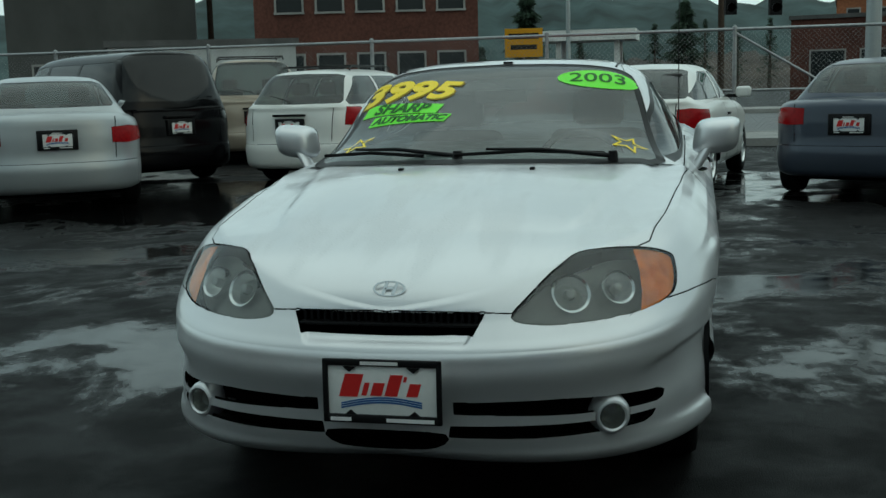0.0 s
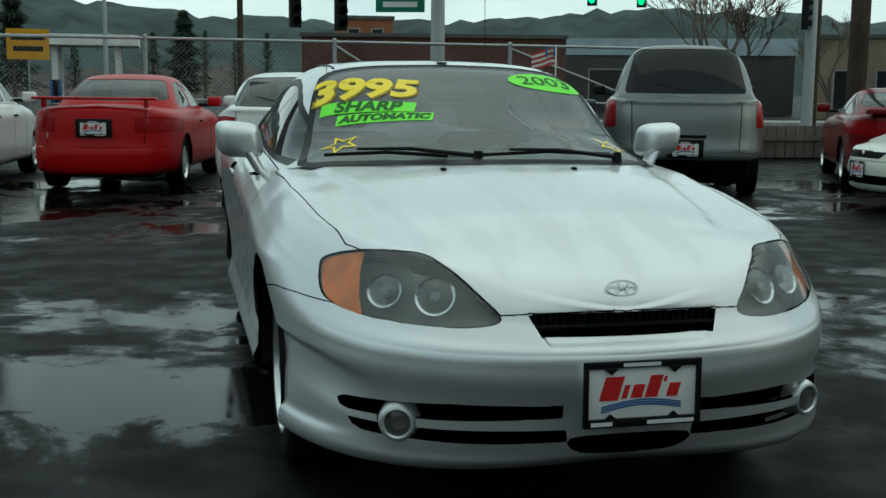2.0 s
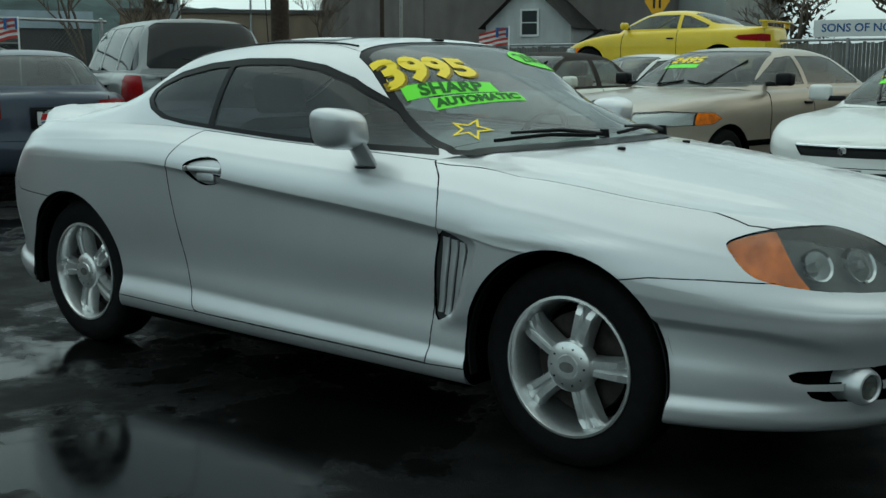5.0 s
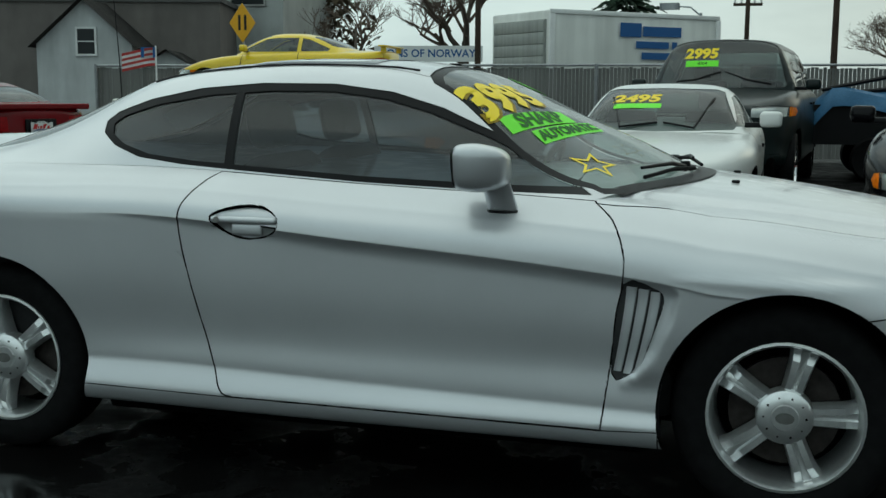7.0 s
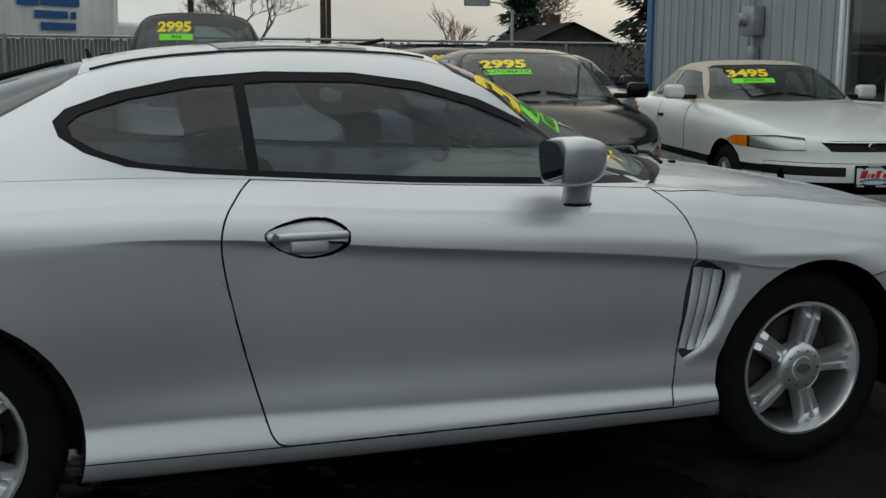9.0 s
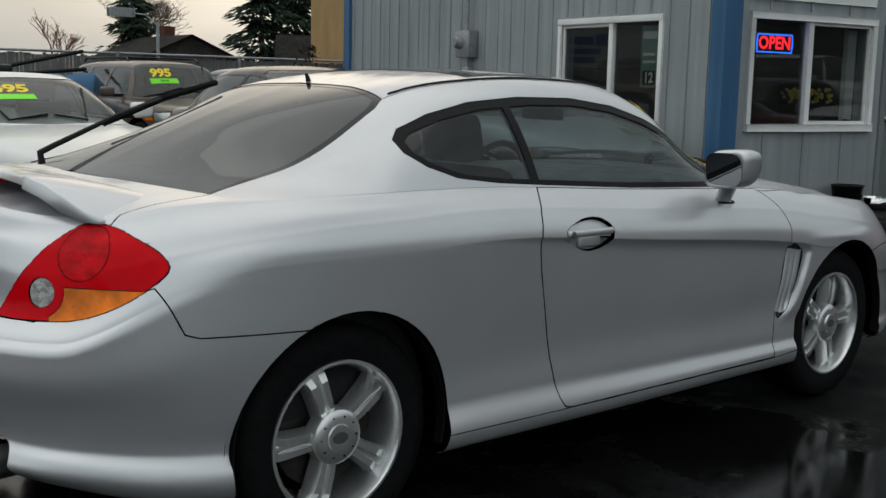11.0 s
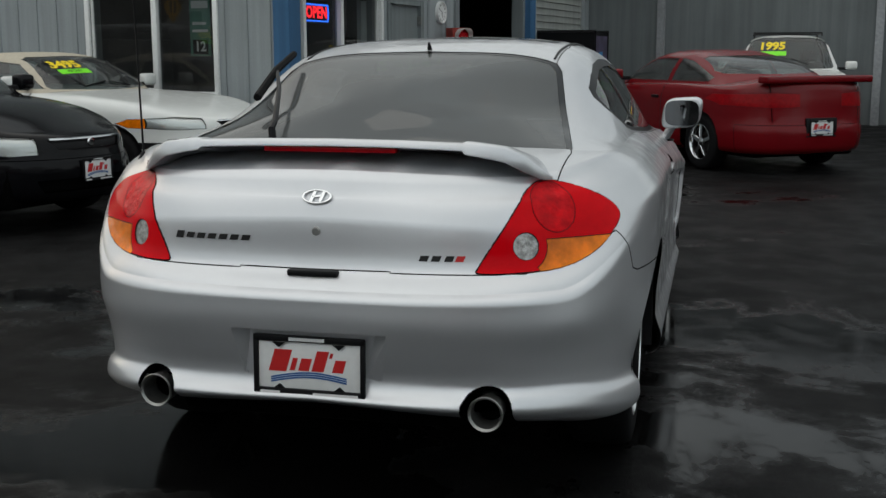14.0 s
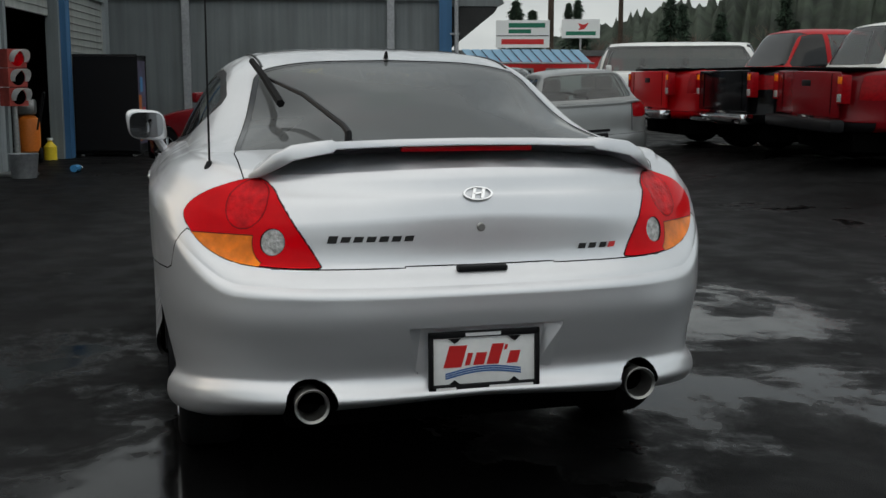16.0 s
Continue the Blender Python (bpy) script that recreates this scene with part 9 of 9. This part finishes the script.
part("rail", tube([(19.1, -9.3, 0.95), (21.1, -18.3, 0.95)], 0.018, 0.018, 8), GALV, yard_fence)

# ---------------------------------------------------------------- trees
BARK = mat("grey_bark", (0.10, 0.085, 0.07), rough=0.9, grain=0.25, grain_scale=12)
TWIG = mat("brown_twigs", (0.13, 0.10, 0.08), rough=0.9, grain=0.2)
TWIG_RED = mat("reddish_twigs", (0.20, 0.09, 0.06), rough=0.9, grain=0.2)
CONIFER = mat("dark_conifer", (0.022, 0.038, 0.024), rough=0.8, grain=0.5, grain_scale=1.5, stain=0.3)
SHRUB = mat("brown_shrub", (0.07, 0.055, 0.035), rough=0.85, grain=0.4, grain_scale=3)


def bare_tree(label, at, height, spread, seed, twig=TWIG, levels=5, trunk=0.16):
    r = random.Random(seed)
    t = thing("bare_tree", label, "tree")
    tb_, cb = bmesh.new(), bmesh.new()

    def grow(p, d, ln, rad, lv):
        mid = p + d * ln * 0.5 + Vector((r.uniform(-1, 1), r.uniform(-1, 1), r.uniform(-0.3, 0.6))) * ln * 0.08
        q = p + d * ln
        add_tube(tb_ if lv >= levels - 1 else cb, [p, mid, q], rad, rad * 0.62, 8 if lv > 3 else 4 if lv > 1 else 3, lv > 3)
        if lv == 0:
            return
        for k in range(r.choice((3, 4)) if lv > 1 else r.choice((3, 4, 5))):
            ax = Vector((r.uniform(-1, 1), r.uniform(-1, 1), r.uniform(-0.15, 0.5))).normalized()
            nd = (d * r.uniform(0.55, 1.0) + ax * r.uniform(0.5, 0.95) * spread).normalized()
            grow(p + d * ln * r.uniform(0.55, 1.0), nd, ln * r.uniform(0.58, 0.78), max(rad * 0.55, 0.006), lv - 1)

    grow(Vector((at[0], at[1], 0)), Vector((0, 0, 1)), height * 0.34, trunk, levels)
    part("trunk", tb_, BARK, t)
    part("crown", cb, twig, t, smooth=False)


def conifer(label, at, height, radius, seed, name="conifer_tree", n=2400):
    r = random.Random(seed)
    t = thing(name, label, "tree")
    part("trunk", tube([(at[0], at[1], 0), (at[0], at[1], height * 0.95)], 0.2, 0.03, 8), BARK, t)
    vs, fs = [], []
    for k in range(n):
        f = r.random() ** 0.75
        z = height * (0.08 + 0.92 * f)
        lim = radius * (1 - f) ** 0.85 * (0.75 + 0.35 * math.sin(f * 37 + seed)) + 0.08
        a, rr = r.uniform(0, 2 * math.pi), lim * r.uniform(0.25, 1.05)
        ln, wd = radius * r.uniform(0.1, 0.24), radius * r.uniform(0.025, 0.06)
        c = Vector((at[0] + rr * math.cos(a), at[1] + rr * math.sin(a), z))
        o = Vector((math.cos(a), math.sin(a), r.uniform(-0.6, -0.1))).normalized()
        s = Vector((-o.y, o.x, r.uniform(-0.3, 0.3)))
        i = len(vs)
        vs += [tuple(c - o * ln * 0.5), tuple(c + s * wd), tuple(c + o * ln), tuple(c - s * wd), tuple(c + Vector((0, 0, wd * 0.8)))]
        fs += [(i, i + 1, i + 4), (i + 1, i + 2, i + 4), (i + 2, i + 3, i + 4), (i + 3, i, i + 4), (i, i + 3, i + 2, i + 1)]
    me = bpy.data.meshes.new("crown")
    me.from_pydata(vs, [], fs)
    me.materials.append(CONIFER)
    o = new("crown", me)
    o.parent = t


bare_tree("large leafless tree with a wide fine crown", (-12.3, 49.3), 10.5, 1.0, 3, trunk=0.3, levels=6)
bare_tree("tall leafless street tree", (-16.5, 45.0), 7.5, 0.8, 4)
bare_tree("round leafless tree behind the houses", (9.4, 55.3), 8.0, 1.0, 5, levels=6)
bare_tree("round leafless tree by the gable house", (22.7, 48.4), 7.5, 1.0, 6, levels=6)
bare_tree("small reddish leafless tree", (17.2, 47.0), 5.2, 0.55, 7, TWIG_RED, 5, 0.1)
bare_tree("slender leafless street tree", (-21.0, 12.0), 5.5, 0.6, 8, TWIG, 5, 0.07)
bare_tree("slender leafless street tree by the fence", (-15.0, 9.5), 4.4, 0.6, 9, TWIG, 5, 0.05)
bare_tree("slender leafless street tree by the warehouse", (-34.0, 33.0), 6.0, 0.55, 10, TWIG, 5, 0.08)
bare_tree("leafless tree beyond the street", (-33.0, 23.0), 5.5, 0.7, 12, TWIG, 5, 0.09)
for k, (x, y, h, rr) in enumerate([(-6.3, 65.5, 11, 3.2), (21.0, 47.0, 6.5, 1.9), (28.6, 47.8, 9, 2.6), (31.5, 49.0, 8.5, 2.6), (-96, -20, 8, 2.4), (-104, -15, 10, 3.0), (-98, 0, 8, 2.6)]):
    conifer("dark green conifer with drooping boughs", (x, y), h, rr, k + 20)
for k in range(10):
    rt_ = random.Random(140 + k)
    conifer("small dark conifer among the roofs across the street", (-100 + rt_.uniform(-8, 8), -17 + 3.6 * k + rt_.uniform(-1.2, 1.2)), rt_.uniform(3.8, 6.4), rt_.uniform(1.0, 1.7), 150 + k, n=700)
for k in range(16):
    rt_ = random.Random(60 + k)
    conifer("tall dark green conifer on the wooded slope", (64 + rt_.uniform(0, 14) + (k % 3) * 4, -28.5 - 2.4 * k + rt_.uniform(-1, 1)), rt_.uniform(5.0, 8.4), rt_.uniform(1.3, 2.1), 80 + k, n=1900)
for k, (x, y, h, rr) in enumerate([(60.0, -20.9, 6.4, 1.5), (61.0, -22.3, 5.9, 1.4)]):
    conifer("dark conifer standing behind the shop signs", (x, y), h, rr, 120 + k)
for k, (x, y, h) in enumerate([(59.5, -21, 5), (60, -27, 6), (58, -32, 5.5), (60, -39, 6)]):
    bare_tree("leafless tree at the foot of the slope", (x, y), h, 0.8, 30 + k, TWIG, 5, 0.09)


def shrub(label, at, r_, h, seed, n=260):
    r = random.Random(seed)
    s = thing("shrub", label, "shrub")
    part("stems", tube([(at[0], at[1], 0), (at[0], at[1], h * 0.6)], 0.04, 0.02, 6), BARK, s)
    vs, fs = [], []
    for k in range(n):
        a, f = r.uniform(0, 6.283), r.random()
        rr = r_ * math.sqrt(r.random()) * math.sin(math.pi * (0.15 + 0.8 * f)) * (0.8 + 0.3 * math.sin(3 * a + seed))
        c = Vector((at[0] + rr * math.cos(a), at[1] + rr * math.sin(a), h * (0.1 + 0.9 * f)))
        i = len(vs)
        q = r_ * 0.12
        for _ in range(3):
            vs.append(tuple(c + Vector((r.uniform(-q, q), r.uniform(-q, q), r.uniform(-q, q)))))
        fs.append((i, i + 1, i + 2))
    me = bpy.data.meshes.new("leaves")
    me.from_pydata(vs, [], fs)
    me.materials.append(SHRUB)
    o = new("leaves", me)
    o.parent = s


shrub("bushy brown-green evergreen behind the warehouse", (-19.8, 52.2), 2.4, 6.2, 1, 700)
for k in range(9):
    shrub("low brown roadside shrub", (-14.6 - 0.3 * (k % 3), 7.4 + 1.1 * k), 0.45, 0.55, 40 + k)
shrub("dark hedge by the tan building", (10.0, 14.6), 0.7, 1.5, 55, 400)
shrub("reddish bush by the tan building", (9.3, 14.9), 0.6, 1.9, 56, 300)

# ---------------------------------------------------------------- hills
# distance haze is mixed into the far forest's blue-green; the near slope has none
FOREST = mat("hazy_forested_hill", (0.040, 0.062, 0.062), rough=0.9, grain=0.45, grain_scale=0.02, stain=0.3, stain_scale=0.004)
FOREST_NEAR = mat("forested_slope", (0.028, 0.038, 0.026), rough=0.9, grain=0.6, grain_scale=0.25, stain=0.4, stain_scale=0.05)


def hill_range(name, label, az0, az1, dist, heights, material, seed, depth, n=160, rough_=0.06):
    """A ridge seen over a span of bearings, with a ragged treetop line."""
    r = random.Random(seed)
    bm = bmesh.new()
    keys = [az0 + (az1 - az0) * i / (len(heights) - 1) for i in range(len(heights))]
    rows = []
    for i in range(n + 1):
        az = az0 + (az1 - az0) * i / n
        h = float(smooth_key(keys, heights, az)) * (1 + rough_ * 0.5 * r.uniform(-1, 1))
        c, s = math.cos(radians(az)), math.sin(radians(az))
        rows.append([bm.verts.new(((dist + depth * f) * c, (dist + depth * f) * s, h * g * (1 + rough_ * r.uniform(-1, 1) * (0 < g)))) for f, g in ((0, 0), (0.25, 0.35), (0.6, 0.75), (0.85, 0.96), (1, 1), (1.4, 0.0))])
    for a, b in zip(rows, rows[1:]):
        for k in range(5):
            bm.faces.new((a[k], b[k], b[k + 1], a[k + 1]))
    outward(bm)
    tagged(obj_from(name, bm, material, smooth=True), label, "hill", kind="structure")


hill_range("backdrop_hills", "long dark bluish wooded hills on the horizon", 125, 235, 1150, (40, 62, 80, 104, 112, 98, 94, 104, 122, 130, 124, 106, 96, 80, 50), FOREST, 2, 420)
BANK = mat("bare_bank", (0.055, 0.045, 0.038), rough=0.9, grain=0.4, grain_scale=0.6, stain=0.4, stain_scale=0.12)
hill_range("backdrop_bank", "brown roadside bank across the street", 171, 192, 112, (0.6, 3.4, 4.2, 4.0, 3.2, 2.4, 1.0), BANK, 6, 30, 60, 0.12)
hill_range("backdrop_slope", "dark wooded slope behind the shops", -75, -20, 78, (16, 17, 17, 17, 16, 12, 7), FOREST_NEAR, 4, 60, 300, 0.1)

# ---------------------------------------------------------------- ground
def wet_asphalt(name, dry=0.008, wet=0.004):
    """Old asphalt after rain: dark smooth film in the hollows, duller grain between, patches and oil stains."""
    m = bpy.data.materials.new(name)
    m.use_nodes = True
    n, l = m.node_tree.nodes, m.node_tree.links
    b = n["Principled BSDF"]
    tc = n.new("ShaderNodeTexCoord")

    def noise(scale, detail=5, rough=0.55, dist=0.0):
        q = n.new("ShaderNodeTexNoise")
        q.inputs["Scale"].default_value = scale
        q.inputs["Detail"].default_value = detail
        q.inputs["Roughness"].default_value = rough
        q.inputs["Distortion"].default_value = dist
        l.new(tc.outputs["Object"], q.inputs["Vector"])
        return q.outputs["Fac"]

    def ramp(src, a, c, lo, hi):
        q = n.new("ShaderNodeMapRange")
        q.interpolation_type = "SMOOTHSTEP"
        q.inputs["From Min"].default_value, q.inputs["From Max"].default_value = a, c
        q.inputs["To Min"].default_value, q.inputs["To Max"].default_value = lo, hi
        l.new(src, q.inputs["Value"])
        return q.outputs["Result"]

    def mult(a, c):
        q = n.new("ShaderNodeMath")
        q.operation = "MULTIPLY"
        l.new(a, q.inputs[0])
        l.new(c, q.inputs[1])
        return q.outputs["Value"]

    # the lot drains towards the street: filmed with water before the car, nearly dry behind it
    sx = n.new("ShaderNodeSeparateXYZ")
    l.new(tc.outputs["Object"], sx.inputs["Vector"])

    def plus(a, c):
        q = n.new("ShaderNodeMath")
        q.operation = "ADD"
        l.new(a, q.inputs[0])
        l.new(c, q.inputs[1])
        return q.outputs["Value"]

    level = plus(plus(noise(0.5, 8, 0.62, 0.5), ramp(noise(2.4, 6, 0.65, 0.4), 0.3, 0.7, -0.05, 0.05)), ramp(mult(ramp(sx.outputs["X"], -12.0, -9.0, 0.0, 1.0), ramp(sx.outputs["X"], -0.2, 2.0, 1.0, 0.0)), 0.0, 1.0, -0.12, 0.02))
    # a higher, nearly dry patch behind the coupe
    patch = mult(mult(ramp(sx.outputs["X"], -5.4, -4.4, 0.0, 1.0), ramp(sx.outputs["X"], -2.6, -1.8, 1.0, 0.0)), ramp(sx.outputs["Y"], -2.6, -1.6, 0.0, 1.0))
    pool = ramp(plus(level, ramp(patch, 0.0, 1.0, 0.0, -0.1)), 0.47, 0.57, 0.0, 1.0)
    tone = mult(mult(ramp(noise(90, 3), 0.3, 0.7, 0.6, 1.4), ramp(noise(1.7, 6, 0.65), 0.35, 0.65, 0.6, 1.35)), ramp(noise(0.35, 3), 0.4, 0.6, 0.75, 1.2))
    mix = n.new("ShaderNodeMix")
    mix.data_type = "FLOAT"
    mix.inputs["A"].default_value, mix.inputs["B"].default_value = dry, wet
    l.new(pool, mix.inputs["Factor"])
    val = mult(tone, mix.outputs["Result"])
    cv = n.new("ShaderNodeVectorMath")
    cv.operation = "SCALE"
    cv.inputs[0].default_value = (1.0, 1.0, 1.02)
    l.new(val, cv.inputs["Scale"])
    l.new(cv.outputs["Vector"], b.inputs["Base Color"])
    rmix = n.new("ShaderNodeMix")
    rmix.data_type = "FLOAT"
    l.new(ramp(noise(3.0, 5), 0.35, 0.65, 0.42, 0.62), rmix.inputs["A"])
    l.new(ramp(noise(6.0, 4), 0.3, 0.7, 0.05, 0.15), rmix.inputs["B"])
    l.new(pool, rmix.inputs["Factor"])
    l.new(rmix.outputs["Result"], b.inputs["Roughness"])
    bp = n.new("ShaderNodeBump")
    bp.inputs["Distance"].default_value = 0.004
    l.new(noise(160, 3), bp.inputs["Height"])
    l.new(ramp(pool, 0.0, 1.0, 0.55, 0.03), bp.inputs["Strength"])
    l.new(bp.outputs["Normal"], b.inputs["Normal"])
    l.new(ramp(pool, 0.0, 1.0, 0.045, 0.15), b.inputs["Specular IOR Level"])
    return m


GROUND = wet_asphalt("wet_asphalt")
gx = [-2200, -600, -120, -30] + [-8 + 0.5 * k for k in range(60)] + [30, 60, 120, 600, 2200]
gy = [-2200, -600, -120, -40] + [-14 + 0.5 * k for k in range(40)] + [12, 40, 120, 600, 2200]
gb = bmesh.new()
gv = [[gb.verts.new((x, y, ground_z(x, y))) for y in gy] for x in gx]
for a, b in zip(gv, gv[1:]):
    for k in range(len(gy) - 1):
        gb.faces.new((a[k], b[k], b[k + 1], a[k + 1]))
ground = tagged(obj_from("ground", gb, GROUND, smooth=True), "dark wet patched asphalt car lot", "ground", kind="structure")
ROAD = mat("street_asphalt", (0.06, 0.06, 0.062), rough=0.45, grain=0.2, grain_scale=30, stain=0.2)
tagged(obj_from("road", box(-34.0, -18.0, -120, 30, 0.0, 0.006), ROAD), "damp grey street beyond the fence", "road", kind="structure")
KERB = mat("kerb_concrete", (0.30, 0.30, 0.29), rough=0.7, grain=0.15, stain=0.2)
for nm, x0, x1 in (("kerb_near", -18.2, -18.0), ("kerb_far", -34.2, -34.0)):
    tagged(obj_from(nm, box(x0, x1, -120, 30, 0.0, 0.15, 0.02), KERB), "pale concrete kerb along the street", "kerb", kind="structure")
tagged(obj_from("pavement", box(-18.0, -15.6, -120, 30, 0.0, 0.14), CONCRETE), "damp concrete pavement beside the street", "pavement", kind="structure")
tagged(obj_from("pavement_far", box(-37.0, -34.2, -120, 30, 0.0, 0.14), CONCRETE), "concrete pavement across the street", "pavement", kind="structure")
SOIL = mat("brown_soil", (0.06, 0.045, 0.032), rough=0.9, grain=0.35, grain_scale=14, stain=0.3, bump=0.5, bump_scale=12)
tagged(obj_from("planting_strip", box(-15.6, -14.1, 6.5, 17.5, 0.0, 0.1, 0.03), SOIL), "brown bark-covered planting strip", "planting", kind="structure")
